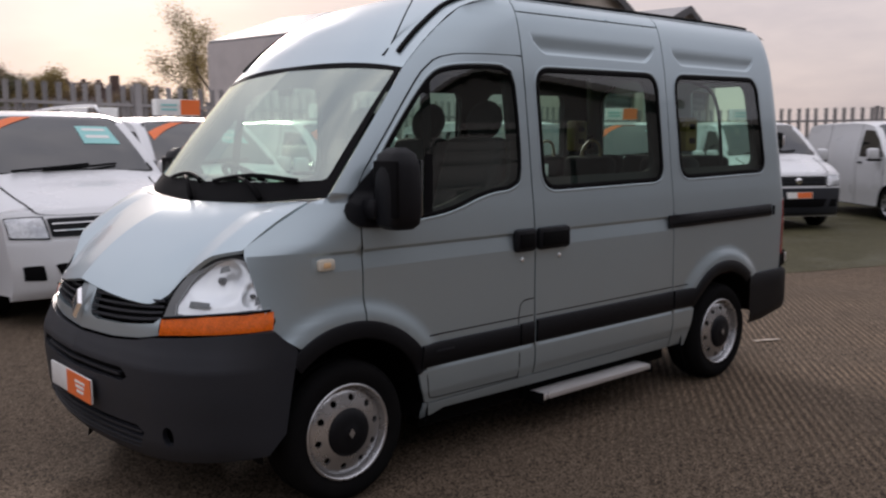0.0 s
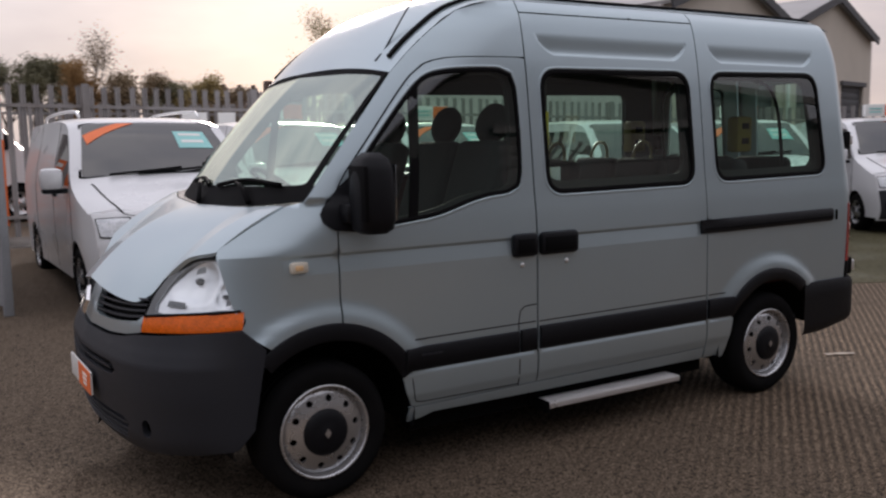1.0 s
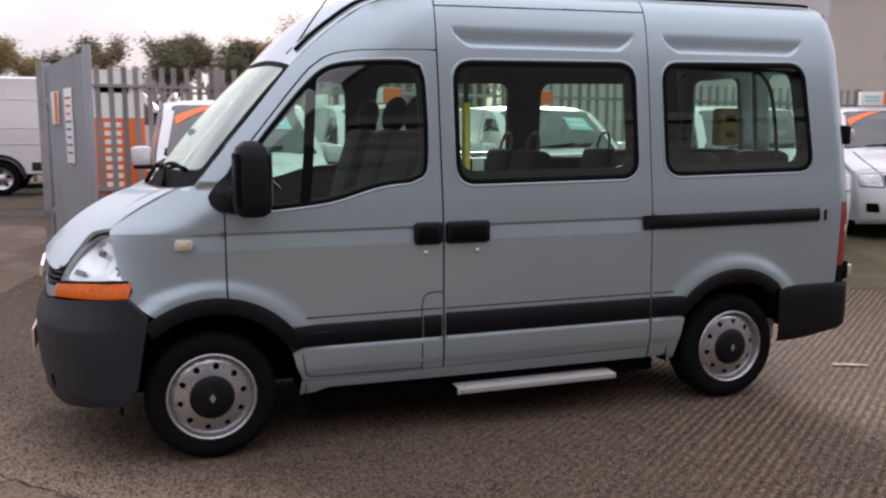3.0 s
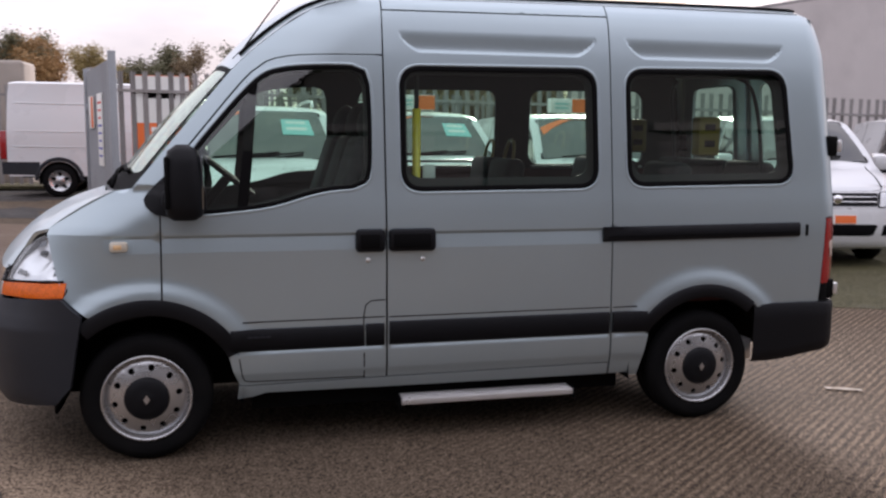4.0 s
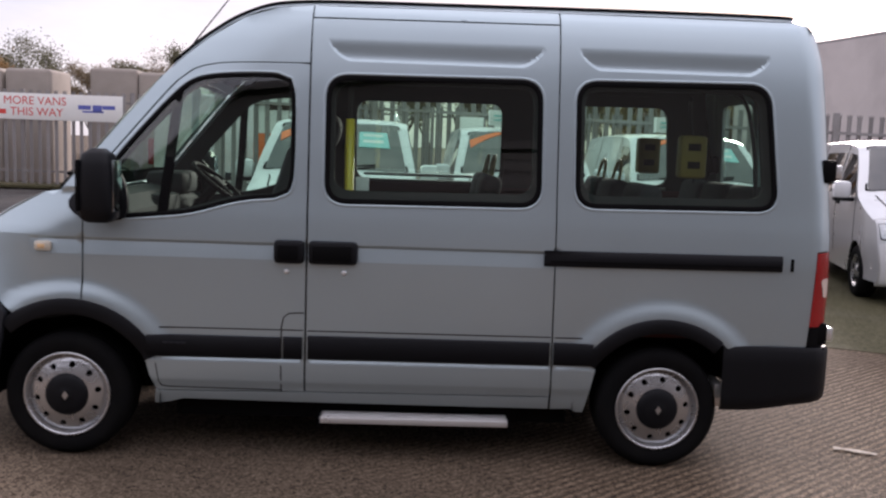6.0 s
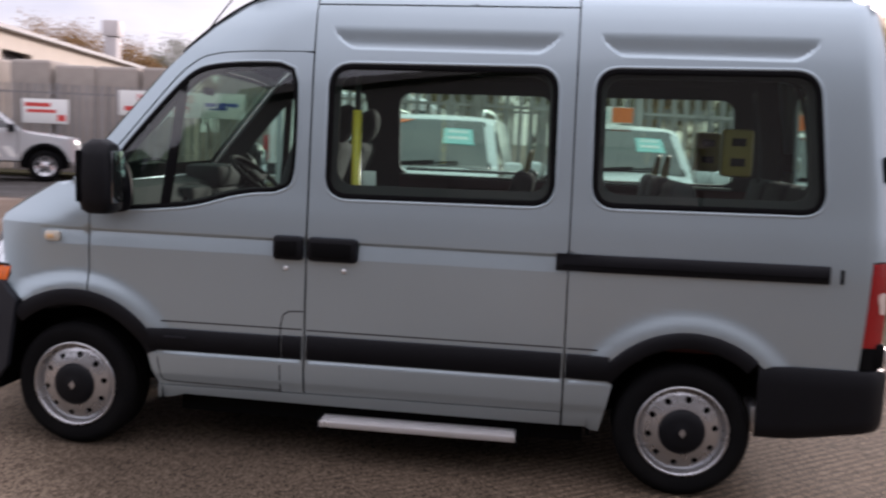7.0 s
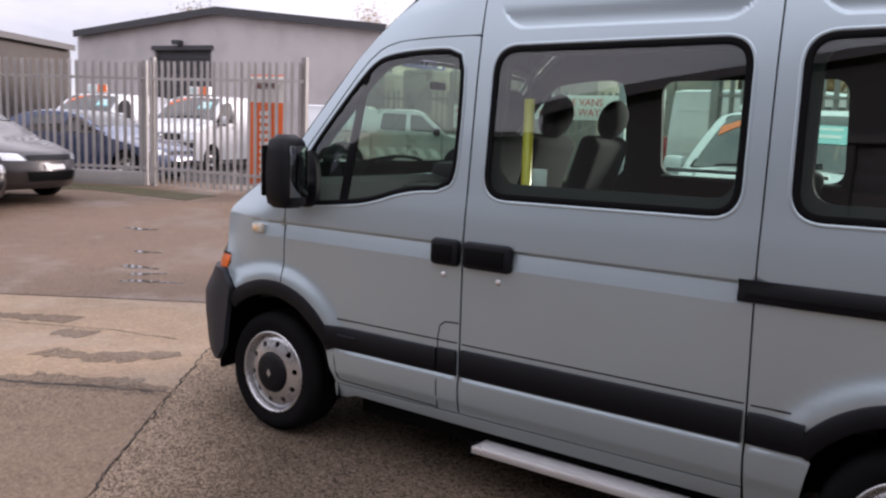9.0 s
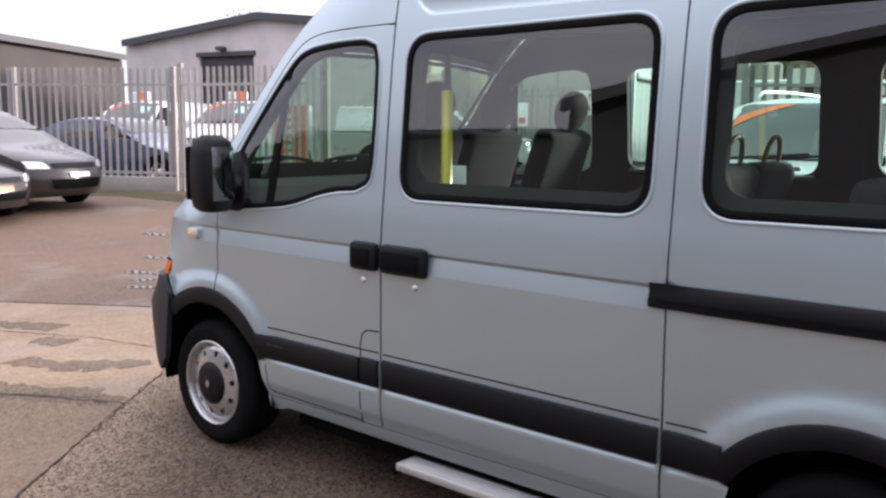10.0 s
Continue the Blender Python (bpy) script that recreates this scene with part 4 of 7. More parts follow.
# door mirrors
def mirror_at(flip):
    sec = [(1.245, 0.055, 0.060), (1.265, 0.085, 0.080), (1.32, 0.092, 0.094), (1.42, 0.090, 0.098), (1.52, 0.084, 0.094), (1.575, 0.070, 0.080), (1.605, 0.030, 0.045)]
    V, F, n = [], [], 20
    for z, rx, ry in sec:
        for k in range(n):
            a = 2 * math.pi * k / n
            c, s = math.cos(a), math.sin(a)
            c, s = abs(c) ** 0.6 * math.copysign(1, c), abs(s) ** 0.6 * math.copysign(1, s)
            x, y = 0.212 + rx * c + 0.10 * (1.42 - z) * 0.1, -0.090 + ry * s
            V.append((x, y if not flip else 2 * C - y, z))
    for i in range(len(sec) - 1):
        for k in range(n):
            l = (k + 1) % n
            F.append((i * n + k, i * n + l, (i + 1) * n + l, (i + 1) * n + k))
    F.append(tuple(range(n)))
    F.append(tuple((len(sec) - 1) * n + k for k in range(n)))
    mir = mesh("door_mirror", V, F, BLACK, minibus, "large black plastic door mirror")
    mir.data.set_sharp_from_angle(angle=radians(45))
    g = boxed("mirror_glass", (0.2975, 0.3045, -0.152, -0.034, 1.30, 1.55), material("dark_mirror", (0.30, 0.32, 0.34), 0.06, 1.0, var=0.02) if not flip else bpy.data.materials["dark_mirror"], mir, bevel=0.002)
    foot = boxed("mirror_arm", (0.10, 0.235, -0.060, 0.06, 1.285, 1.385), BLACK, mir, bevel=0.035)
    ridge = boxed("mirror_ridge", (0.128, 0.150, -0.186, -0.02, 1.30, 1.55), RUBBER, mir, bevel=0.010)
    for o in (g, foot, ridge):
        if flip:
            o.data.transform(Matrix.Translation((0, 2 * C, 0)) @ Matrix.Diagonal((1, -1, 1, 1)))
            o.data.flip_normals()
    sail = smooth_curve([(0.015, 1.335), (0.050, 1.275), (0.120, 1.252), (0.300, 1.258), (0.300, 1.420), (0.230, 1.530), (0.165, 1.490), (0.085, 1.420)], 0.03, closed=True)
    side = shifted(far_side if flip else near_side, 0.014)
    sheet("mirror_sail", side, [(-p[0], p[1]) for p in sail] if flip else [tuple(p) for p in sail], step=0.04, mat=BLACK, parent=mir, thick=0.03)


mirror_at(False)
mirror_at(True)

# rear: bumper, lamps, doors, hinges
rear_x = line([(0.6, 3.955), (1.203, 3.952), (1.35, 3.949), (1.62, 3.932), (2.0, 3.902), (2.2, 3.875), (2.325, 3.849), (2.37, 3.812)])
def tail(u, z):
    """The rear face: u from 0 (near) to 1 (far)."""
    y0 = side_y(rear_x(z), z) - 0.002
    y = y0 + (2 * C - 2 * y0) * u
    return rear_x(z) + 0.02 * (1 - (2 * u - 1) ** 2), y, z


for u0, u1 in ((0.0, 0.497), (0.503, 1.0)):
    rd = sheet("rear_door", tail, [(u0, 0.66), (u1, 0.66), (u1, 2.36), (u0, 2.36)], [rounded([(u0 + 0.085, 1.42), (u1 - 0.085, 1.42), (u1 - 0.095, 2.02), (u0 + 0.095, 2.02)], 0.05)], step=0.06, mat=SILVER, parent=minibus, thick=0.02)
    sheet("window", tail, rounded([(u0 + 0.080, 1.41), (u1 - 0.080, 1.41), (u1 - 0.090, 2.03), (u0 + 0.090, 2.03)], 0.05), step=0.1, mat=GLASS, parent=rd, thick=0.0).visible_shadow = False
bm = bmesh.new()
pts = [(3.40, -0.012), (3.80, -0.012), (3.93, 0.005), (3.985, 0.06), (4.005, 0.20), (4.01, C), (4.005, 2 * C - 0.20), (3.985, 2 * C - 0.06), (3.93, 2 * C - 0.005), (3.80, 2 * C + 0.012), (3.40, 2 * C + 0.012)]
pts = [tuple(p) for p in smooth_curve(pts, 0.06)]
zs = [(0.345, 0.02), (0.37, 0.004), (0.42, 0.0), (0.60, 0.0), (0.665, 0.0), (0.690, 0.012), (0.694, 0.05)]
rows_ = []
for z, d in zs:
    row = []
    for (px, py) in pts:
        zz = z + (0.05 * smoothstep(3.5, 3.95, px) if z < 0.5 else 0)
        row.append(bm.verts.new((px - d * (1 if px > 3.9 else 0), py + d * (1 if py < C else -1) * (1 if px < 3.95 else 0.3), zz)))
    rows_.append(row)
for r0, r1 in zip(rows_, rows_[1:]):
    for i in range(len(pts) - 1):
        bm.faces.new((r0[i], r0[i + 1], r1[i + 1], r1[i]))
part("rear_bumper", bm, BLACK, minibus, "matt dark plastic wrap-round rear bumper", smooth=True)
boxed("rear_valance", (3.52, 3.95, 0.03, 2 * C - 0.03, 0.47, 0.685), RUBBER, minibus)
for flip in (False, True):
    f = (lambda poly: [(-p[0], p[1]) for p in poly]) if flip else (lambda poly: [tuple(p) for p in poly])
    sf = far_side if flip else near_side
    lamp = sheet("tail_lamp", shifted(sf, 0.004), f([(3.872, 1.188), (3.952, 1.196), (3.960, 1.0), (3.955, 0.80), (3.853, 0.80), (3.864, 1.0)]), step=0.03, mat=REDLENS, parent=minibus, thick=0.03, label="tall red tail lamp with a clear section")
    sheet("reversing_lens", shifted(sf, 0.007), f(rounded([(3.905, 1.05), (3.953, 1.06), (3.953, 0.955), (3.925, 0.955)], 0.02)), step=0.03, mat=material("reversing_lens", (0.75, 0.62, 0.55), 0.2, coat=0.5) if not flip else bpy.data.materials["reversing_lens"], parent=lamp, thick=0.01)
    sheet("lamp_foot", shifted(sf, 0.003), f([(3.853, 0.795), (3.955, 0.795), (3.95, 0.695), (3.846, 0.695)]), step=0.03, mat=RUBBER, parent=lamp, thick=0.02)
    for hz in (1.615, 0.76):
        yy = 0.115 if hz > 1 else 0.07
        d = (3.885, 3.965, yy - 0.04, yy + 0.06, hz - 0.06, hz + 0.06)
        hb = boxed("door_hinge", d if not flip else (d[0], d[1], 2 * C - d[3], 2 * C - d[2], d[4], d[5]), RUBBER, minibus, bevel=0.014)
        k = (3.955, 3.995, yy - 0.035, yy + 0.03, hz - 0.035, hz + 0.035)
        boxed("hinge_arm", k if not flip else (k[0], k[1], 2 * C - k[3], 2 * C - k[2], k[4], k[5]), ALU, hb, bevel=0.008)

# number plate area: dealer plate, plain shapes for its writing
plate = boxed("dealer_plate", (-0.879, -0.868, 0.735, 1.255, 0.485, 0.596), material("plate_white", (0.75, 0.75, 0.74), 0.35), minibus, bevel=0.003)
ORANGE = material("orange_print", (0.82, 0.17, 0.035), 0.45, var=0.05, scale=6)
boxed("plate_orange", (-0.882, -0.878, 0.735, 1.03, 0.486, 0.595), ORANGE, plate)
WHITEPRINT = material("white_print", (0.8, 0.8, 0.78), 0.5)
for z, w in ((0.562, 0.12), (0.540, 0.10), (0.518, 0.08)):
    boxed("plate_bar", (-0.884, -0.881, 0.86 - w / 2, 0.86 + w / 2, z - 0.006, z + 0.006), WHITEPRINT, plate)
# small maker's marks on the rubbing strip, plain bars
for k in range(4):
    boxed("strip_mark", (0.50 + 0.030 * k, 0.524 + 0.030 * k, -0.0150, -0.0115, 0.626, 0.634), BUMPER, minibus)
# underside; tank, beams and axles are unseen, added to block light beneath
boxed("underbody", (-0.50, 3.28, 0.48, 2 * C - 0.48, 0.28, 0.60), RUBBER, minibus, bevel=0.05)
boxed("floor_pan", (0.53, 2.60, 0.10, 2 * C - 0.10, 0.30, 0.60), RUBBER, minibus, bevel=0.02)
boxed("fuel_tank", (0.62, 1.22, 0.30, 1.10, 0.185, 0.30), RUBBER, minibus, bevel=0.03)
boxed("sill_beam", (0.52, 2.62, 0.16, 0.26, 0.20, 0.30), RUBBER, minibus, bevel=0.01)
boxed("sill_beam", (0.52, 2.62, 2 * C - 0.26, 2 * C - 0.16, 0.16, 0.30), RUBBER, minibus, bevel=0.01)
for hx in (HUB_F, HUB_R):
    tube("axle", [(hx, 0.16, HUB_Z), (hx, 2 * C - 0.16, HUB_Z)], 0.06, RUBBER, minibus)
tube("exhaust", [(1.0, 1.35, 0.24), (2.4, 1.35, 0.24), (3.3, 1.25, 0.25), (3.6, 1.25, 0.27)], 0.03, BUMPER, minibus)
boxed("tow_bracket", (3.405, 3.465, 0.10, 0.30, 0.335, 0.460), ALU, minibus, bevel=0.01)
boxed("cabin_floor", (-0.35, 3.85, 0.48, 2 * C - 0.48, 0.605, 0.66), CABIN, minibus)
for y0 in (0.06, 2 * C - 0.479):
    boxed("cabin_floor_side", (0.54, 2.59, y0, y0 + 0.419, 0.605, 0.66), CABIN, minibus)


# ---- inside the minibus
PADYELLOW = material("dull_yellow_pad", (0.24, 0.17, 0.035), 0.6, var=0.15)
TANGRIP = material("tan_grip", (0.30, 0.21, 0.07), 0.5, var=0.1)


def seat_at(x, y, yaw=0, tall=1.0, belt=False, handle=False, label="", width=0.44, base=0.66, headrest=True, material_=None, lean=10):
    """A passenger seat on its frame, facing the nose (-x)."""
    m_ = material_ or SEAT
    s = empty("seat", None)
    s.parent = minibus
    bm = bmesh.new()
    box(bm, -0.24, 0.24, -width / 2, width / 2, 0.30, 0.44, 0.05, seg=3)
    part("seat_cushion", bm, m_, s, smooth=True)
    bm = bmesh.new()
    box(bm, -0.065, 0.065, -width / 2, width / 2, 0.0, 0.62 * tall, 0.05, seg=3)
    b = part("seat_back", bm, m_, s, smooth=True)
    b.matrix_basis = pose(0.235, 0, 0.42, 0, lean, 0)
    if headrest:
        bm = bmesh.new()
        bmesh.ops.create_uvsphere(bm, u_segments=20, v_segments=14, radius=1.0, matrix=Matrix.LocRotScale((0, 0, 0.72 * tall), None, (0.07, 0.125, 0.115)))
        part("headrest", bm, m_, b, smooth=True)
        for k in (-0.05, 0.05):
            tube("headrest_post", [(0, k, 0.58 * tall), (0, k, 0.68 * tall)], 0.007, CHROME, b)
    if handle:
        tube("grab_handle", smooth_curve([(0.0, -0.09, 0.58 * tall), (0.0, -0.085, 0.68 * tall), (0.0, -0.04, 0.76 * tall), (0.0, 0.04, 0.76 * tall), (0.0, 0.085, 0.68 * tall), (0.0, 0.09, 0.58 * tall)], 0.03), 0.011, TANGRIP, b, "tan grab handle")
    bm = bmesh.new()
    box(bm, -0.16, 0.18, -0.15, 0.15, 0.0, 0.31, 0.01)
    part("seat_frame", bm, CABIN, s)
    s.matrix_basis = pose(x, y, base, 0, 0, yaw)
    return s


# cab: double passenger seat near, driver's seat far
seat_at(0.735, 0.37, base=0.635, lean=18)
seat_at(0.735, 0.84, base=0.635, lean=18)
seat_at(0.735, 1.50, base=0.635, lean=18)
for x, y in ((1.92, 1.58), (1.92, 1.12), (2.72, 1.58), (2.72, 1.12), (2.72, 0.42), (3.40, 1.55), (3.40, 1.08), (3.40, 0.60)):
    seat_at(x, y, handle=(y > 1.0 and x < 3.0), tall=0.80, base=0.60, headrest=False)
# dashboard and steering wheel
DASH = material("grey_dash_plastic", (0.022, 0.023, 0.026), 0.75, 0.0, var=0.15, scale=6, fine=200, bump=0.2, bump_scale=400, spec=0.12)
prof_ = [(-0.20, 0.70), (0.10, 0.75), (0.20, 0.98), (0.25, 1.16), (0.24, 1.27), (0.16, 1.345), (0.04, 1.375), (-0.12, 1.335), (-0.24, 1.25)]
V, F = [], []
for yy in (0.12, 2 * C - 0.12):
    V += [(x, yy, z) for x, z in prof_]
n = len(prof_)
F = [(i, (i + 1) % n, n + (i + 1) % n, n + i) for i in range(n)] + [tuple(range(n))[::-1], tuple(range(n, 2 * n))]
dash = mesh("dashboard", V, F, DASH, minibus, smooth=False)
boxed("binnacle", (0.00, 0.25, 1.36, 1.76, 1.30, 1.45), DASH, dash, bevel=0.04)
boxed("centre_console", (0.10, 0.285, 0.86, 1.16, 0.85, 1.33), DASH, dash, bevel=0.03)
for vy in (0.26, 0.94, 1.08, 1.74):
    vent = boxed("air_vent", (0.243, 0.275, vy - 0.055, vy + 0.055, 1.18, 1.26), RUBBER, dash, bevel=0.012)
    for k in range(3):
        boxed("vent_slat", (0.272, 0.279, vy - 0.045, vy + 0.045, 1.195 + 0.02 * k, 1.201 + 0.02 * k), DASH, vent)
boxed("radio", (0.280, 0.292, 0.93, 1.09, 1.09, 1.15), RUBBER, dash, bevel=0.004)
tube("gear_lever", [(0.30, 1.16, 1.00), (0.37, 1.16, 1.12)], [0.014, 0.022], RUBBER, dash)
ring = [(0.20 * math.cos(a), 0.20 * math.sin(a), 0) for a in np.linspace(0, 2 * math.pi, 36, endpoint=False)]
wheel_ = tube("steering_wheel", ring, 0.016, RUBBER, minibus, closed=True)
wheel_.matrix_basis = pose(0.43, 1.56, 1.38, 0, 38, 0)
boxed("wheel_hub", (-0.05, 0.05, -0.06, 0.06, -0.02, 0.02), RUBBER, wheel_, bevel=0.01)
for a in (0, 120, 240):
    tube("wheel_spoke", [(0.03 * math.cos(radians(a + 90)), 0.03 * math.sin(radians(a + 90)), 0), (0.185 * math.cos(radians(a + 90)), 0.185 * math.sin(radians(a + 90)), 0)], 0.014, RUBBER, wheel_)
tube("steering_column", [(0.42, 1.56, 1.365), (0.20, 1.56, 1.10)], 0.035, RUBBER, minibus)
boxed("rear_view_mirror", (0.31, 0.33, 0.92, 1.06, 1.88, 1.925), RUBBER, minibus, bevel=0.01)
# yellow pole by the sliding door, grab rails, maroon side trim, spare boxes
tube("grab_pole_top", [(1.415, 0.20, 1.78), (1.415, 0.20, 2.25)], 0.014, HEADLINER, minibus)
tube("grab_pole", [(1.415, 0.20, 0.66), (1.415, 0.20, 1.80)], 0.024, YELLOW, minibus, "yellow upright grab pole by the side door")
boxed("pole_plate", (1.45, 1.52, 0.19, 0.20, 1.40, 1.50), WHITE, minibus, bevel=0.004)
for flip in (False, True):
    y0 = 0.115 if not flip else 2 * C - 0.135
    boxed("side_trim", (1.35, 3.80, y0, y0 + 0.02, 0.70, 1.335 if not flip else 1.415), SEATRED, minibus)
LEDGE = material("grey_window_ledge", (0.26, 0.27, 0.27), 0.5, var=0.1)
for x0, x1 in ((1.36, 2.36), (2.66, 3.57)):
    boxed("window_ledge", (x0, x1, 2 * C - 0.150, 2 * C - 0.062, 1.418, 1.436), LEDGE, minibus, bevel=0.006)
tube("grab_rail", [(1.40, 1.82, 1.47), (2.30, 1.82, 1.47)], 0.012, ALU, minibus)
for x in (2.44, 2.53):
    boxed("window_pillar_trim", (x - 0.05, x + 0.05, 2 * C - 0.15, 2 * C - 0.12, 1.40, 2.10), CABIN, minibus)
for px_, y in ((3.24, 0.475), (3.265, 1.505)):
    pad = boxed("yellow_pad", (px_, px_ + 0.15, y - 0.05, y + 0.05, 1.545, 1.785), PADYELLOW, minibus, bevel=0.02, label="dull yellow padded handle on a seat back")
    for k in (1.60, 1.70):
        boxed("pad_slot", (px_ + 0.04, px_ + 0.11, y - 0.054, y - 0.048, k, k + 0.04), RUBBER, pad, bevel=0.002)
tube("rear_rail", smooth_curve([(3.70, 0.40, 0.70), (3.66, 0.40, 1.55), (3.60, 0.44, 1.95), (3.55, 0.60, 2.05)], 0.06), 0.012, BUMPER, minibus)
tube("rear_rail", smooth_curve([(3.70, 1.50, 0.70), (3.66, 1.50, 1.55), (3.60, 1.46, 1.95), (3.55, 1.30, 2.05)], 0.06), 0.012, BUMPER, minibus)

# wipers, screen furniture
def on_screen(u, t, d=0.012):
    p = np.array(screen(u, t))
    return tuple(p + np.array((-0.7, 0, 0.7)) * d)


for u0, t0, u1, t1, u2 in ((1.66, 0.005, 1.14, 0.155, 1.84), (1.02, 0.005, 0.46, 0.155, 1.0)):
    w = tube("wiper_arm", [on_screen(u0, t0, 0.02), on_screen((u0 + u1) / 2 + 0.10, (t0 + t1) / 2 + 0.02, 0.035), on_screen((u0 + u1) / 2, 0.125, 0.03)], [0.013, 0.010, 0.008], RUBBER, minibus)
    tube("wiper_blade", [on_screen(u1 + (u2 - u1) * k / 8, 0.10 + 0.055 * math.sin(math.pi * (k + 1) / 10), 0.016) for k in range(9)], 0.011, RUBBER, w)


# ---------------------------------------------------------------- ground
def ground_height(x, y):
    return 0.012 + 0.345 * smoothstep(-2.0, 7.5, -0.60 * x + 0.80 * y - 5.0)


def ground_material(name, base, stone, damp=0.35, rough=0.85, pebble=85.0, bump=0.8, angle=0.0, spec=0.22, ribs=0.0):
    """Coarse paving: stone chips in a binder, broad stains, damp patches with more gloss, and tamped ribs where ribs is given."""
    m = bpy.data.materials.new(name)
    m.use_nodes = True
    nt = m.node_tree
    p = nt.nodes["Principled BSDF"]
    tc = nt.nodes.new("ShaderNodeTexCoord")

    def tex(kind, scale, detail=3.0, vector=None):
        n = nt.nodes.new(kind)
        n.inputs["Scale"].default_value = scale
        if "Detail" in n.inputs:
            n.inputs["Detail"].default_value = detail
        nt.links.new(vector or tc.outputs["Object"], n.inputs["Vector"])
        return n

    def ramp(src, a, b, ca, cb):
        r = nt.nodes.new("ShaderNodeValToRGB")
        r.color_ramp.elements[0].position, r.color_ramp.elements[1].position = a, b
        r.color_ramp.elements[0].color, r.color_ramp.elements[1].color = (*ca, 1), (*cb, 1)
        nt.links.new(src, r.inputs[0])
        return r.outputs[0]

    def mix(kind, fac, a, b):
        n = nt.nodes.new("ShaderNodeMix")
        n.data_type, n.blend_type = "RGBA", kind
        if isinstance(fac, float):
            n.inputs[0].default_value = fac
        else:
            nt.links.new(fac, n.inputs[0])
        nt.links.new(a, n.inputs[6])
        nt.links.new(b, n.inputs[7])
        return n.outputs[2]

    broad = tex("ShaderNodeTexNoise", 0.55, 6.0)
    mid = tex("ShaderNodeTexNoise", 5.0, 5.0)
    chips = tex("ShaderNodeTexVoronoi", pebble)
    fine = tex("ShaderNodeTexNoise", 260.0, 2.0)
    dark = tuple(c * 0.62 for c in base)
    col = ramp(broad.outputs["Fac"], 0.36, 0.66, dark, base)
    col = mix("MULTIPLY", 0.75, col, ramp(mid.outputs["Fac"], 0.3, 0.72, (0.70, 0.68, 0.66), (1.15, 1.13, 1.10)))
    chip = nt.nodes.new("ShaderNodeSeparateColor")
    nt.links.new(chips.outputs["Color"], chip.inputs[0])
    lit = ramp(chip.outputs[0], 0.80, 0.97, (0, 0, 0), (1, 1, 1))
    st = nt.nodes.new("ShaderNodeRGB")
    st.outputs[0].default_value = (*stone, 1)
    col = mix("MIX", lit, col, st.outputs[0])
    col = mix("MULTIPLY", 0.8, col, ramp(fine.outputs["Fac"], 0.25, 0.75, (0.62, 0.62, 0.62), (1.25, 1.25, 1.25)))
    height = chips.outputs["Distance"]
    clump = tex("ShaderNodeTexNoise", 38.0, 2.0)
    col = mix("MULTIPLY", 0.38, col, ramp(clump.outputs["Fac"], 0.34, 0.66, (0.52, 0.51, 0.50), (1.3, 1.29, 1.27)))
    if ribs:
        # the ground's colour is scaled up towards the slab in the west
        plan = nt.nodes.new("ShaderNodeVectorMath")
        plan.operation = "DOT_PRODUCT"
        plan.inputs[1].default_value = (0.764, 0.645, 0.0)          # square to the long crack
        nt.links.new(tc.outputs["Object"], plan.inputs[0])
        west_gain = nt.nodes.new("ShaderNodeMapRange")
        west_gain.inputs["From Min"].default_value, west_gain.inputs["From Max"].default_value = -0.65, 0.05
        west_gain.inputs["To Min"].default_value, west_gain.inputs["To Max"].default_value = 2.2, 1.0
        nt.links.new(plan.outputs["Value"], west_gain.inputs["Value"])
        pale = nt.nodes.new("ShaderNodeVectorMath")
        pale.operation = "SCALE"
        nt.links.new(col, pale.inputs[0])
        nt.links.new(west_gain.outputs["Result"], pale.inputs["Scale"])
        col = pale.outputs[0]
        # tamped ribs in the concrete, worn away towards the west
        mp = nt.nodes.new("ShaderNodeMapping")
        mp.vector_type = "TEXTURE"
        mp.inputs["Rotation"].default_value = (0, 0, radians(angle))
        nt.links.new(tc.outputs["Object"], mp.inputs[0])
        wave = nt.nodes.new("ShaderNodeTexWave")
        wave.bands_direction = "Y"
        for k, v in (("Scale", 6.1), ("Distortion", 1.5), ("Detail", 2.0), ("Detail Scale", 1.2), ("Detail Roughness", 0.6)):
            wave.inputs[k].default_value = v
        nt.links.new(mp.outputs[0], wave.inputs["Vector"])
        axes = nt.nodes.new("ShaderNodeSeparateXYZ")
        nt.links.new(tc.outputs["Object"], axes.inputs[0])
        east = nt.nodes.new("ShaderNodeMapRange")
        east.inputs["From Min"].default_value, east.inputs["From Max"].default_value = 0.9, 3.2
        east.inputs["To Max"].default_value = ribs
        nt.links.new(axes.outputs["X"], east.inputs["Value"])
        worn = nt.nodes.new("ShaderNodeMath")
        worn.operation = "MULTIPLY"
        nt.links.new(east.outputs["Result"], worn.inputs[0])
        nt.links.new(ramp(tex("ShaderNodeTexNoise", 1.1, 3.0).outputs["Fac"], 0.35, 0.60, (0.35,) * 3, (1,) * 3), worn.inputs[1])
        col = mix("MULTIPLY", worn.outputs[0], col, ramp(wave.outputs["Fac"], 0.15, 0.85, (0.58, 0.57, 0.56), (1.75, 1.68, 1.60)))
        high = nt.nodes.new("ShaderNodeMath")
        high.operation = "MULTIPLY"
        nt.links.new(wave.outputs["Fac"], high.inputs[0])
        nt.links.new(worn.outputs[0], high.inputs[1])
        add = nt.nodes.new("ShaderNodeMath")
        add.operation = "MULTIPLY_ADD"
        add.inputs[1].default_value = 0.6
        nt.links.new(high.outputs[0], add.inputs[0])
        nt.links.new(height, add.inputs[2])
        height = add.outputs[0]
    nt.links.new(col, p.inputs["Base Color"])
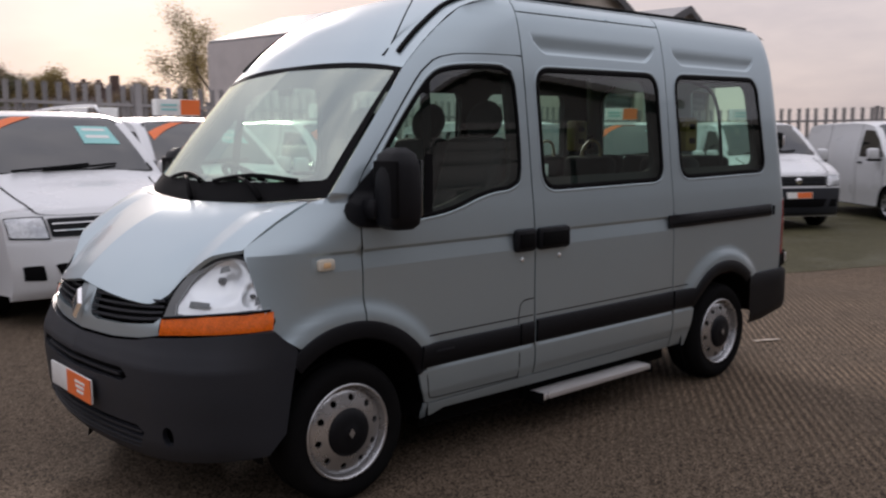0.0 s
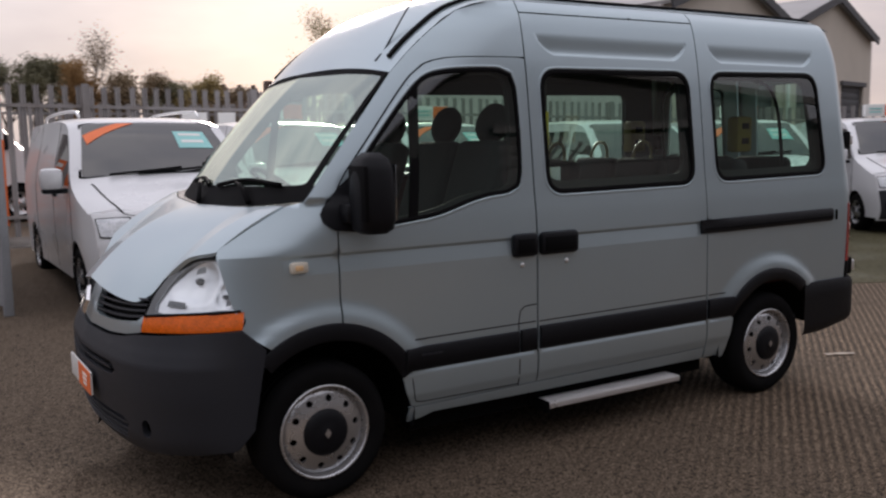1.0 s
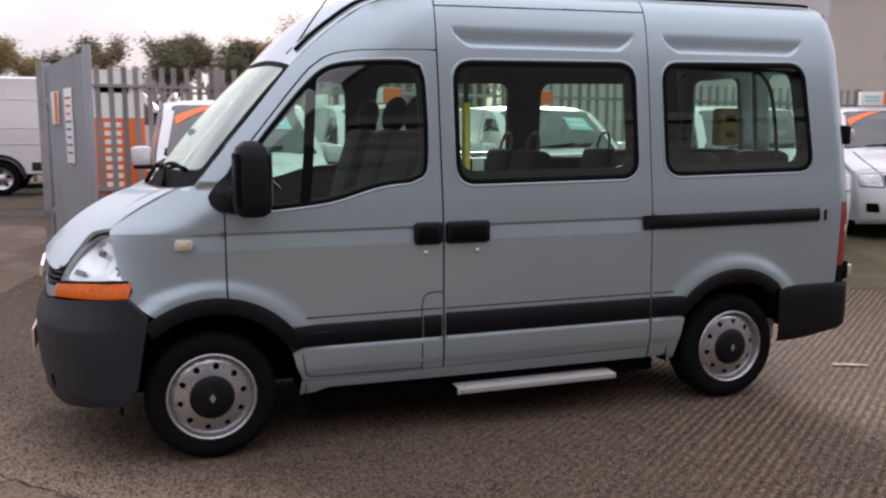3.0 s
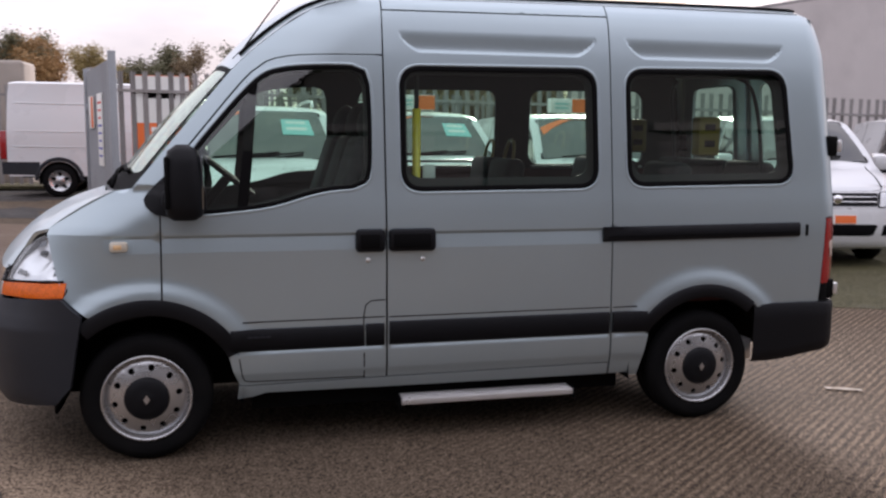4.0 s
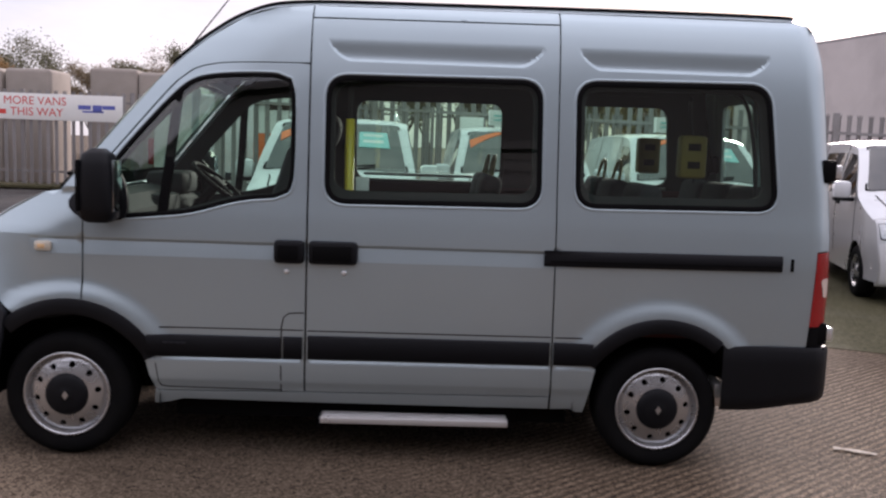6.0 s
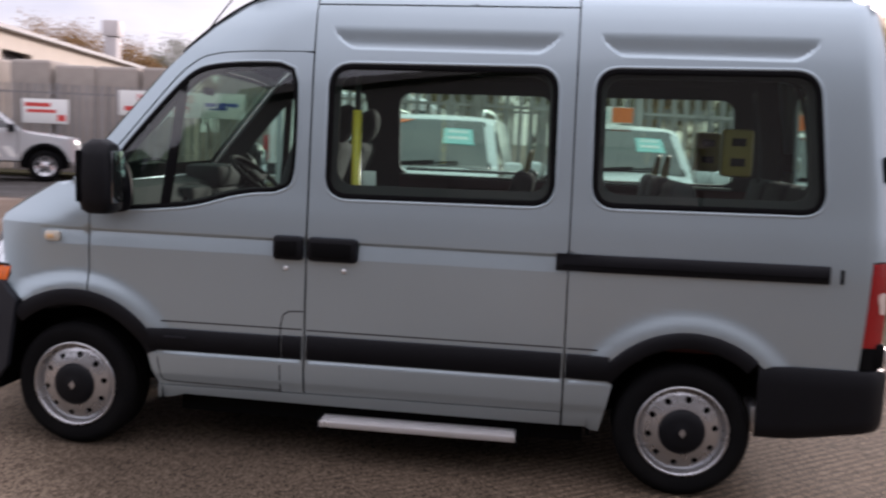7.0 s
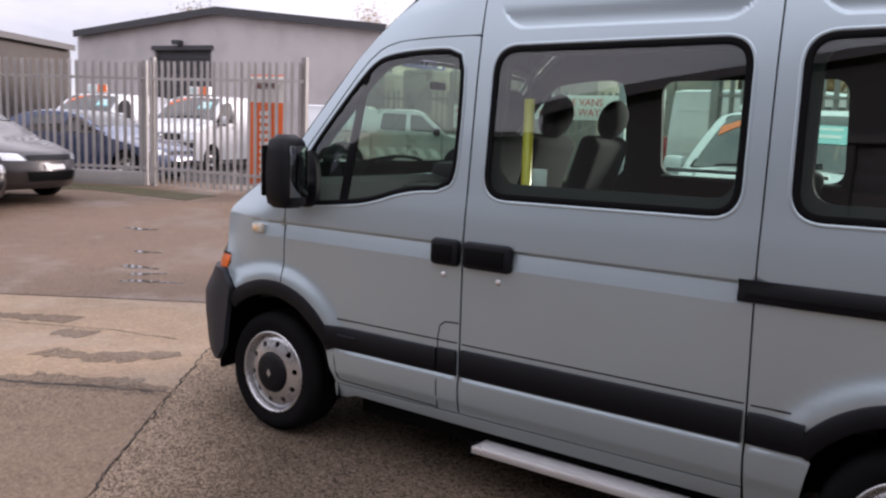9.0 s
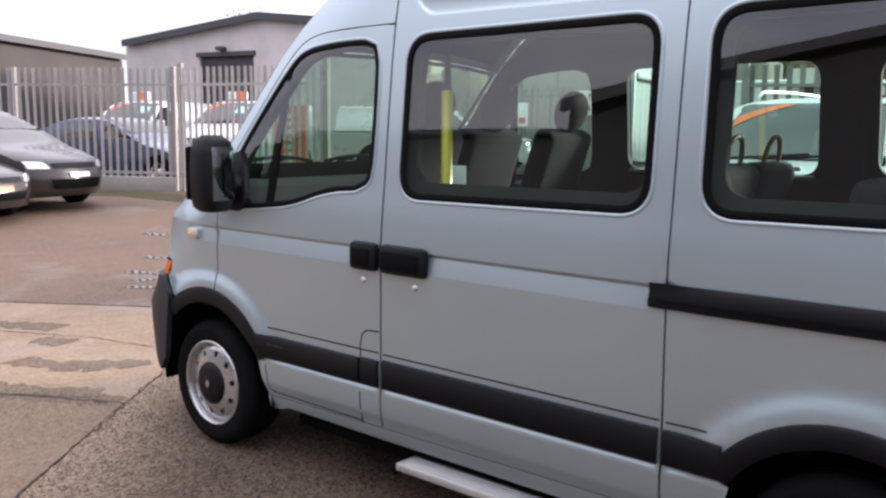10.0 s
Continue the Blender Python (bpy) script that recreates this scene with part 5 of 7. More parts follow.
    wet = ramp(tex("ShaderNodeTexNoise", 0.9, 4.0).outputs["Fac"], 0.50, 0.66, (rough,) * 3, (max(0.12, rough - damp),) * 3)
    nt.links.new(wet, p.inputs["Roughness"])
    p.inputs["Specular IOR Level"].default_value = spec
    b = nt.nodes.new("ShaderNodeBump")
    b.inputs["Strength"].default_value, b.inputs["Distance"].default_value = bump, 0.006
    nt.links.new(height, b.inputs["Height"])
    nt.links.new(b.outputs["Normal"], p.inputs["Normal"])
    return m


TARMAC = ground_material("chip_concrete", (0.047, 0.034, 0.0238), (0.17, 0.130, 0.094), ribs=0.85, angle=38, damp=0.04, spec=0.12, pebble=120, bump=0.55)
SLAB = ground_material("worn_concrete", (0.345, 0.247, 0.158), (0.29, 0.22, 0.155), damp=0.4, rough=0.8, bump=0.3, pebble=140)
WETMAC = ground_material("damp_tarmac", (0.140, 0.088, 0.058), (0.18, 0.128, 0.09), damp=0.45, rough=0.78, bump=0.3, spec=0.3, pebble=120)
CHIPTAN = ground_material("tan_chip_concrete", (0.215, 0.153, 0.104), (0.25, 0.185, 0.13), damp=0.2, rough=0.85, bump=0.4, pebble=120)
ROADMAC = ground_material("road_tarmac", (0.042, 0.037, 0.035), (0.075, 0.07, 0.066), damp=0.3, bump=0.4)
MOSS = ground_material("mossy_ground", (0.058, 0.055, 0.020), (0.10, 0.09, 0.05), damp=0.2, bump=0.7, pebble=60)
xs = sorted(set(list(np.linspace(-24, 24, 97)) + [-3000, -800, -300, -120, -60, -35, 35, 60, 120, 300, 800, 3000]))
ys = sorted(set(list(np.linspace(-12, 30, 85)) + [-3000, -800, -300, -120, -60, -30, -18, 40, 60, 120, 300, 800, 3000]))
V = [(x, y, ground_height(x, y)) for y in ys for x in xs]
F = [(j * len(xs) + i, j * len(xs) + i + 1, (j + 1) * len(xs) + i + 1, (j + 1) * len(xs) + i) for j in range(len(ys) - 1) for i in range(len(xs) - 1)]
ground = tagged(mesh("ground", V, F, TARMAC), "coarse brown chip-surfaced yard with brushed ribs", "ground", kind="structure")


def paving(name, outline, mat, lift, label, category, step=0.8):
    on = lambda u, v: (u, v, ground_height(u, v) + lift)
    ob = sheet(name, on, outline, step=step, mat=mat, thick=0.06)
    return tagged(ob, label, category, kind="structure")


# the slab's edge by the front wheel runs slantwise; the damp tarmac lies beyond it
paving("pavement", [(-0.93, 0.07), (-1.45, 0.72), (-2.62, 2.13), (-3.5, 1.55), (-9.0, -2.2), (-9.0, -4.6), (-6.2, -2.95), (-3.2, -1.12), (-2.2, -0.62), (-1.66, -0.33), (-1.25, -0.06)], SLAB, 0.004, "worn tan concrete slab with a cracked edge", "pavement", 0.4)
paving("road", [(-2.62, 2.15), (-2.0, 3.4), (-1.3, 6.3), (-1.6, 9.6), (-7.8, 10.4), (-12, 8.6), (-22, 3.5), (-22, -5.0), (-9.02, -4.6), (-9.02, -2.2), (-3.52, 1.56)], WETMAC, 0.004, "damp brown tarmac with shallow puddles", "road")
paving("road_far", [(-60, 9.8), (-12, 8.65), (-7.8, 10.45), (-1.4, 10.45), (24, 12.6), (60, 12.6), (60, 16.4), (-60, 16.4)], ROADMAC, 0.004, "dark tarmac of the road outside the yard", "road", 2.0)
paving("verge", [(-30, 16.4), (40, 16.4), (40, 17.8), (-30, 17.8)], MOSS, 0.10, "mossy raised verge below the fence across the road", "verge", 2.0)
paving("moss_strip", [(5.2, 3.3), (8.0, 1.95), (20, -2.5), (34, -2.5), (34, 10.6), (5.2, 10.6)], MOSS, 0.004, "mossy green ground below the parked vans", "ground", 1.0)
paving("moss_strip_far", [(-9.0, 7.0), (-11.4, 6.7), (-14.6, 4.9), (-14.2, 4.0), (-11.0, 5.9), (-8.8, 6.2)], MOSS, 0.010, "thin moss along the foot of the fence", "moss")
paving("pavement_chips", [(-0.94, 0.05), (-1.26, -0.08), (-1.67, -0.35), (-2.22, -0.635), (-3.22, -1.135), (-6.22, -2.965), (-9.0, -4.62), (-9.0, -11.0), (9.0, -11.0), (4.6, -6.3), (0.62, -1.75), (-0.21, -0.80)], CHIPTAN, 0.004, "tan chip-surfaced strip beside the slab", "pavement", 0.6)
# cracks and joints in the slab
CRACK = material("crack", (0.030, 0.023, 0.018), 0.95, var=0.3, scale=10)
rnd = random.Random(4)
layers = itertools.count()


def crack(pts, wide, name="slab_crack", lift=0.0065, mat=None, label="dark crack across the worn concrete", kind_of="crack"):
    path = []
    for a, b in zip(pts, pts[1:]):
        n = max(2, int(math.dist(a, b) / 0.05))
        path += [(a[0] + (b[0] - a[0]) * i / n + rnd.uniform(-0.012, 0.012), a[1] + (b[1] - a[1]) * i / n + rnd.uniform(-0.012, 0.012)) for i in range(n)]
    V, F = [], []
    lift += 0.0003 * next(layers)
    for i, (x, y) in enumerate(path):
        a, b = path[max(0, i - 1)], path[min(len(path) - 1, i + 1)]
        d = math.hypot(b[0] - a[0], b[1] - a[1]) or 1
        w = wide * rnd.uniform(0.3, 1.0) / 2
        nx, ny = -(b[1] - a[1]) / d * w, (b[0] - a[0]) / d * w
        for s in (-1, 1):
            V.append((x + nx * s, y + ny * s, ground_height(x, y) + lift))
    F = [(2 * i, 2 * i + 2, 2 * i + 3, 2 * i + 1) for i in range(len(path) - 1)]
    return tagged(mesh(name, V, F, mat or CRACK, None, smooth=False), label, kind_of, kind="structure")


crack([(0.62, -1.75), (-0.21, -0.80), (-1.45, 0.70), (-2.62, 2.12)], 0.014)
crack([(-0.93, 0.06), (-1.25, -0.07), (-1.66, -0.34), (-2.2, -0.62), (-3.2, -1.1), (-4.4, -1.85)], 0.018)
crack([(-1.02, 0.0), (-1.30, -0.14), (-1.72, -0.40), (-2.25, -0.66), (-2.7, -0.88)], 0.033)
crack([(-2.62, 2.13), (-3.5, 1.56), (-5.0, 0.55)], 0.033)
crack([(-2.0, 0.9), (-2.6, 0.75), (-3.6, 0.25)], 0.013)
crack([(4.75, 0.10), (5.6, -0.35), (7.0, -1.1)], 0.013)
STAIN = ground_material("damp_stain", (0.115, 0.080, 0.053), (0.20, 0.15, 0.105), damp=0.3, rough=0.75, bump=0.4, pebble=120)
for pts in ([(-0.98, 0.04), (-1.25, -0.08), (-1.70, -0.36), (-2.2, -0.63)], [(-1.20, 0.06), (-1.62, -0.20), (-1.90, -0.36)], [(-2.3, -0.62), (-2.8, -0.90), (-3.4, -1.24)],
            [(-1.85, 0.30), (-2.15, 0.14), (-2.42, 0.05)], [(-2.55, 0.55), (-2.9, 0.42)], [(-1.62, 0.66), (-1.80, 0.42), (-1.88, 0.24)], [(-3.1, 0.75), (-3.6, 0.48), (-4.0, 0.20)]):
    crack(pts, 0.30, "slab_stain", 0.0035, STAIN, "ragged damp stain on the worn concrete", "stain")
PALEMARK = material("pale_mortar", (0.42, 0.37, 0.31), 0.9, var=0.2, scale=20)
mark = crack([(4.24, 0.40), (4.50, 0.28)], 0.07, "ground_mark")
mark.data.materials[0] = PALEMARK
tagged(mark, "short pale mortar mark in the yard surface", "mark", kind="structure")
WATER = material("puddle_water", (0.05, 0.045, 0.04), 0.04, var=0.05, scale=3, rough_var=0.02)
for px, py, a, b, w in ((-4.83, 2.52, 0.20, 0.06, 20), (-4.45, 2.35, 0.16, 0.05, 50), (-5.5, 3.1, 0.18, 0.05, 28), (-4.1, 2.15, 0.26, 0.05, 34), (-6.9, 4.0, 0.22, 0.06, 20)):
    V = [(px, py, ground_height(px, py) + 0.009)]
    n = 22
    for k in range(n):
        t = 2 * math.pi * k / n
        r = 1 + 0.35 * math.sin(3 * t + px) + 0.2 * math.sin(5 * t + py)
        dx, dy = a * r * math.cos(t), b * r * math.sin(t)
        c, s = math.cos(radians(w)), math.sin(radians(w))
        x, y = px + dx * c - dy * s, py + dx * s + dy * c
        V.append((x, y, ground_height(x, y) + 0.009))
    tagged(mesh("puddle", V, [(0, 1 + k, 1 + (k + 1) % n) for k in range(n)], WATER, None, smooth=False), "shallow puddle on the damp tarmac", "puddle", "puddles", "structure")


# ---------------------------------------------------------------- parked vehicles
def vehicle(name, sil, hw, bottom, label, category, paint, bow=0.20, crown=0.05, wheels=(), tyre_r=0.32, side_windows=(), k_screen=None, k_rear=None, extras=None, group="", rim_mat=None, arch_gap=0.05, dark_side=None):
    """A car body: sil is its middle line (along, up) from the front's foot over the roof to the rear's foot; hw(l, z) its half width."""
    root = empty(name, None, label, category, group)
    n = len(sil)
    fl, fz = hermite([(k, p[0]) for k, p in enumerate(sil)]), hermite([(k, p[1]) for k, p in enumerate(sil)])
    length = max(p[0] for p in sil)

    def edge(k):
        l, z = fl(k), fz(k)
        b = bow * max(0.0, 1 - l / (length * 0.28)) ** 1.5 - 0.5 * bow * max(0.0, 1 - (length - l) / (length * 0.12)) ** 1.5
        return l + b, z - crown * (1.0 if 0.2 < l < length - 0.1 else 0.3)

    def top(u, k):
        l, z = fl(k), fz(k)
        le, ze = edge(k)
        a = abs(u)
        h = hw(le, ze)
        y = h * a
        p = a ** 3.2
        return l + (le - l) * (0.35 * a * a + 0.65 * p), math.copysign(y, u), z + (ze - z) * (0.25 * a * a + 0.75 * a ** 6)

    def flank(s):
        return (lambda l, z: (l, s * hw(l, z), z)) if s < 0 else (lambda l, z: (-l, hw(-l, z), z))

    ring = [edge(k) for k in np.linspace(0, n - 1, n * 5)]
    arches = []
    for wl in wheels:
        arches.append((wl, tyre_r + arch_gap))
    lower = []
    l0, l1 = ring[0][0], ring[-1][0]
    pts = [(l1, bottom)]
    for wl, ra in sorted(arches, reverse=True):
        dz = tyre_r - bottom
        a0 = math.degrees(math.asin(max(-1, min(1, -dz / ra))))
        pts += arc(wl, tyre_r, ra, a0, 180 - a0, 18)
    pts.append((l0, bottom))
    outline = [tuple(p) for p in ring] + pts
    V, F, NN = [], [], []
    for s in (-1, 1):
        o = outline if s < 0 else [(-l, z) for l, z in outline]
        v, f, nn = sheet("flank", flank(s), o, step=0.12, thick=0.02, raw=True)
        b = len(V)
        V += v
        NN += nn
        F += [tuple(b + i for i in q) for q in f]
    us_ = [-1, -0.985, -0.95, -0.88, -0.75, -0.5, -0.25, 0, 0.25, 0.5, 0.75, 0.88, 0.95, 0.985, 1]
    ks_ = list(np.linspace(0, n - 1, n * 5))
    b = len(V)
    for k in ks_:
        for u in us_:
            p = np.array(top(u, k))
            du = np.array(top(min(1, u + 0.01), k)) - np.array(top(max(-1, u - 0.01), k))
            dk = np.array(top(u, k + 0.02)) - np.array(top(u, k - 0.02))
            nn = np.cross(dk, du)
            V.append(p)
            NN.append(nn / max(1e-9, np.linalg.norm(nn)))
    m = len(us_)
    for i in range(len(ks_) - 1):
        for j in range(m - 1):
            F.append((b + i * m + j, b + (i + 1) * m + j, b + (i + 1) * m + j + 1, b + i * m + j + 1))
    body = mesh("body", V, F, paint, root, normals=NN)
    off = lambda fn, d: (lambda u, k: tuple(np.array(fn(u, k)) + d * np.array(norm(fn, u, k))))

    def norm(fn, u, k, e=0.01):
        du = np.array(fn(u + e, k)) - np.array(fn(u - e, k))
        dk = np.array(fn(u, k + e)) - np.array(fn(u, k - e))
        v = np.cross(du, dk)
        return v / max(1e-9, np.linalg.norm(v))

    turned = lambda u, k: top(-u, k)
    skin = lambda d: (lambda u, k: tuple(np.array(turned(u, k)) + d * np.array(norm(turned, u, k))))
    if k_screen:
        ks0, ks1 = k_screen
        w = sheet("windscreen", skin(0.006), rounded([(-0.88, ks0), (0.88, ks0), (0.84, ks1), (-0.84, ks1)], 0.12), step=0.12, mat=CARGLASS, parent=root, thick=0.008)
        ribbon("screen_seal", skin(0.004), rounded([(-0.90, ks0 - 0.02), (0.90, ks0 - 0.02), (0.86, ks1 + 0.02), (-0.86, ks1 + 0.02)], 0.12), 0.03, 0.006, RUBBER, root, closed=True)
    if k_rear:
        ks0, ks1 = k_rear
        sheet("rear_window", skin(0.006), rounded([(-0.82, ks0), (0.82, ks0), (0.82, ks1), (-0.82, ks1)], 0.12), step=0.12, mat=CARGLASS, parent=root, thick=0.008)
    for win in side_windows:
        for s in (-1, 1):
            o = win if s < 0 else [(-l, z) for l, z in win]
            sf = (lambda l, z, f_=flank(s), s_=s: (f_(l, z)[0], f_(l, z)[1] + s_ * 0.006, z))
            sheet("side_window", sf, rounded(o, 0.05), step=0.12, mat=CARGLASS, parent=root, thick=0.008)
    for wl in wheels:
        for s in (-1, 1):
            w = empty("wheel", None)
            w.parent = root
            tv, tf = lathe([(tyre_r * 0.62, 0.0), (tyre_r * 0.70, -0.006), (tyre_r * 0.92, -0.004), (tyre_r, 0.03), (tyre_r, 0.18), (tyre_r * 0.9, 0.21)], 36)
            mesh("tyre", [(a, -s * q, c) for a, q, c in tv], tf, TYRE, w)
            tv, tf = lathe([(0.001, 0.004), (tyre_r * 0.14, 0.003), (tyre_r * 0.2, 0.018), (tyre_r * 0.55, 0.030), (tyre_r * 0.60, 0.004), (tyre_r * 0.66, -0.002), (tyre_r * 0.66, 0.05)], 36)
            r_ = mesh("rim", [(a, -s * q, c) for a, q, c in tv], tf, rim_mat or RIM, w)
            for q in range(5):
                a = 2 * math.pi * q / 5
                boxed("spoke_gap", (-0.028, 0.028, -0.004, 0.004, tyre_r * 0.27, tyre_r * 0.5), RUBBER, r_, m=Matrix.Translation((0, -s * 0.016, 0)) @ Matrix.Rotation(a, 4, "Y"))
            w.matrix_basis = pose(wl, s * (hw(wl, 0.5) - 0.01), tyre_r)
            V2, F2 = [], []
            ar = arc(wl, tyre_r, tyre_r + arch_gap, -10, 190, 16)
            for yy in (s * (hw(wl, 0.6) - 0.015), s * (hw(wl, 0.6) - 0.4)):
                V2 += [(x, yy, z) for x, z in ar]
            q = len(ar)
            F2 = [(i, i + 1, q + i + 1, q + i) for i in range(q - 1)] + [tuple(range(q, 2 * q))]
            mesh("wheel_housing", V2, F2, RUBBER, root, smooth=False)
    boxed("underbody", (0.35, length - 0.35, -hw(1.5, 0.5) + 0.12, hw(1.5, 0.5) - 0.12, bottom - 0.03, bottom + 0.35), RUBBER, root)
    if extras:
        extras(root, skin, flank, hw, top)
    return root


CARGLASS = pane_material("parked_car_glass", (0.08, 0.09, 0.09), 0.11)
LAMPCLEAR = material("parked_headlamp", (0.62, 0.64, 0.66), 0.14, 0.6, var=0.35, scale=9, fine=40, coat=0.8)
NOTICE = material("cyan_notice", (0.30, 0.62, 0.60), 0.6, var=0.05)
PAPER = material("paper_notice", (0.78, 0.78, 0.75), 0.7, var=0.04)
DARKPAINT = material("dark_grey_paint", (0.026, 0.0215, 0.0215), 0.3, 0.2, var=0.05, scale=2, fine=300, coat=0.6, dirt=(0.05, 0.045, 0.04), dirt_amount=0.2)
BLUEPAINT = material("blue_paint", (0.045, 0.065, 0.13), 0.28, 0.3, var=0.05, scale=2, fine=300, coat=0.6)


def van_width(l, z):
    h = 0.95 - 0.03 * smoothstep(0.75, 0.3, z) - 0.155 * smoothstep(1.05, 2.05, z) ** 1.2
    h -= 0.16 * max(0.0, 1 - l / 0.75) ** 2 + 0.05 * max(0.0, 1 - (4.9 - l) / 0.35) ** 2
    return h


VAN_SIL = [(0.10, 0.24), (0.03, 0.34), (0.0, 0.50), (0.02, 0.66), (0.05, 0.80), (0.09, 0.93), (0.17, 1.02), (0.50, 1.14), (0.90, 1.255), (1.02, 1.31), (1.30, 1.55), (1.60, 1.78), (1.80, 1.895), (2.10, 1.950), (2.9, 1.975), (3.8, 1.970), (4.55, 1.945),
           (4.76, 1.86), (4.84, 1.45), (4.88, 1.0), (4.90, 0.6), (4.86, 0.30)]


def van_extras(bumper_mat, notice=True, sign=False, flash=False, rails=False, plate_mat=None):
    def f(root, skin, flank, hw, top):
        low = sheet("front_bumper", skin(0.012), rounded([(-0.97, 0.3), (0.97, 0.3), (0.98, 3.6), (-0.98, 3.6)], 0.1), step=0.14, mat=bumper_mat, parent=root, thick=0.03)
        sheet("air_intake", skin(0.016), rounded([(-0.55, 1.5), (0.55, 1.5), (0.62, 2.35), (-0.62, 2.35)], 0.12), step=0.12, mat=RUBBER, parent=low, thick=0.008)
        for s in (-1, 1):
            sheet("fog_opening", skin(0.016), rounded([(s * 0.70, 1.5), (s * 0.90, 1.55), (s * 0.90, 2.3), (s * 0.72, 2.3)], 0.04), step=0.12, mat=RUBBER, parent=low, thick=0.008)
        g = sheet("grille", skin(0.008), rounded([(-0.60, 3.9), (0.60, 3.9), (0.62, 5.2), (-0.62, 5.2)], 0.08), step=0.12, mat=BLACK, parent=root, thick=0.01)
        for k in (4.3, 4.75):
            ribbon("grille_bar", skin(0.012), [(-0.58 + 1.16 * i / 16, k) for i in range(17)], 0.09, 0.008, bumper_mat if bumper_mat is not WHITE else CHROME, g)
        tv, tf = lathe([(0.001, 0.016), (0.045, 0.014), (0.055, 0.006), (0.060, 0.0)], 24, "x")
        bd = mesh("round_badge", [(-a, q, c) for a, q, c in tv], tf, CHROME, g)
        p = top(0, 4.5)
        bd.matrix_basis = pose(p[0] - 0.02, 0, p[2])
        for s in (-1, 1):
            hl = sheet("headlamp", skin(0.010), rounded([(s * 0.63, 3.85), (s * 0.955, 4.0), (s * 0.97, 5.35), (s * 0.66, 5.3)], 0.06), step=0.1, mat=LAMPCLEAR, parent=root, thick=0.012)
            sheet("lamp_border", skin(0.007), rounded([(s * 0.615, 3.75), (s * 0.965, 3.9), (s * 0.98, 5.45), (s * 0.645, 5.42)], 0.06), step=0.1, mat=BLACK, parent=hl, thick=0.008)
        ribbon("bonnet_gap", skin(0.001), smooth_curve([(-0.80, 8.4), (-0.72, 6.6), (-0.62, 5.6), (0.0, 5.45), (0.62, 5.6), (0.72, 6.6), (0.80, 8.4)], 0.12), 0.02, 0.001, RUBBER, root)
        for s in (-1, 1):
            tube("wiper", [skin(0.03)(s * 0.15 - 0.45, 9.15), skin(0.03)(s * 0.15 + 0.1, 9.3), skin(0.025)(s * 0.15 + 0.35, 9.4)], 0.012, RUBBER, root)
            mm = boxed("door_mirror", (1.18, 1.32, s * 0.98 if s > 0 else s * 1.20, s * 1.20 if s > 0 else s * 0.98, 1.20, 1.42), WHITE, root, bevel=0.05)
            boxed("mirror_base", (1.20, 1.34, (0.88 if s > 0 else -1.18), (1.18 if s > 0 else -0.88), 1.165, 1.215), BLACK, mm, bevel=0.02)
        pl = sheet("dealer_plate", skin(0.020), [(-0.27, 2.40), (0.27, 2.40), (0.27, 3.10), (-0.27, 3.10)], step=0.12, mat=PAPER, parent=root, thick=0.01)
        sheet("plate_orange", skin(0.024), [(-0.05, 2.44), (0.26, 2.44), (0.26, 3.06), (-0.05, 3.06)], step=0.12, mat=ORANGE, parent=pl, thick=0.004)
        if notice:
            nt_ = sheet("screen_notice", skin(0.012), [(0.28, 10.2), (0.70, 10.2), (0.68, 11.0), (0.28, 11.0)], step=0.12, mat=NOTICE, parent=root, thick=0.003)
            for k in (10.42, 10.74):
                sheet("notice_bar", skin(0.014), [(0.34, k), (0.62, k), (0.62, k + 0.12), (0.34, k + 0.12)], step=0.12, mat=PAPER, parent=nt_, thick=0.002)
            sheet("screen_flash", skin(0.012), [(-0.84, 10.9), (-0.40, 11.75), (-0.18, 11.75), (-0.80, 10.45)], step=0.12, mat=ORANGE, parent=root, thick=0.003)
        if sign:
            bx = boxed("roof_sign", (1.95, 2.10, -0.22, 0.40, 1.985, 2.20), PAPER, root, bevel=0.01)
            boxed("sign_orange", (1.944, 1.951, -0.22, 0.06, 1.99, 2.195), ORANGE, bx)
            for z in (2.06, 2.12):
                boxed("sign_bar", (1.938, 1.945, 0.12, 0.34, z - 0.012, z + 0.012), NOTICE, bx)
        if rails:
            for s in (-1, 1):
                tube("roof_rail", smooth_curve([(2.0, s * 0.66, 1.955), (2.12, s * 0.66, 2.02), (3.2, s * 0.66, 2.045), (4.3, s * 0.66, 2.02), (4.42, s * 0.66, 1.94)], 0.1), 0.018, ALU, root)
        for s in (-1, 1):
            sf = (lambda l, z, f_=flank(s), s_=s: (f_(l, z)[0], f_(l, z)[1] + s_ * 0.002, z))
            q = (lambda pts: pts) if s < 0 else (lambda pts: [(-l, z) for l, z in pts])
            for x in (1.10, 2.20, 3.55):
                ribbon("door_gap", sf, dense(q([(x, 0.45), (x, 1.90 if x > 1.5 else 1.3)]), 0.15, closed=False), 0.012, 0.001, RUBBER, root)
            boxed("door_handle", (1.95, 2.12, (0.93 if s > 0 else -0.975), (0.975 if s > 0 else -0.93), 1.10, 1.14), BLACK, root, bevel=0.01)
            boxed("rear_lamp", (4.78, 4.90, (0.80 if s > 0 else -0.90), (0.90 if s > 0 else -0.80), 0.85, 1.35), REDLENS, root, bevel=0.02)
    return f


VAN_WIN = [[(1.12, 1.24), (2.08, 1.24), (2.08, 1.78), (1.68, 1.76), (1.42, 1.58)]]


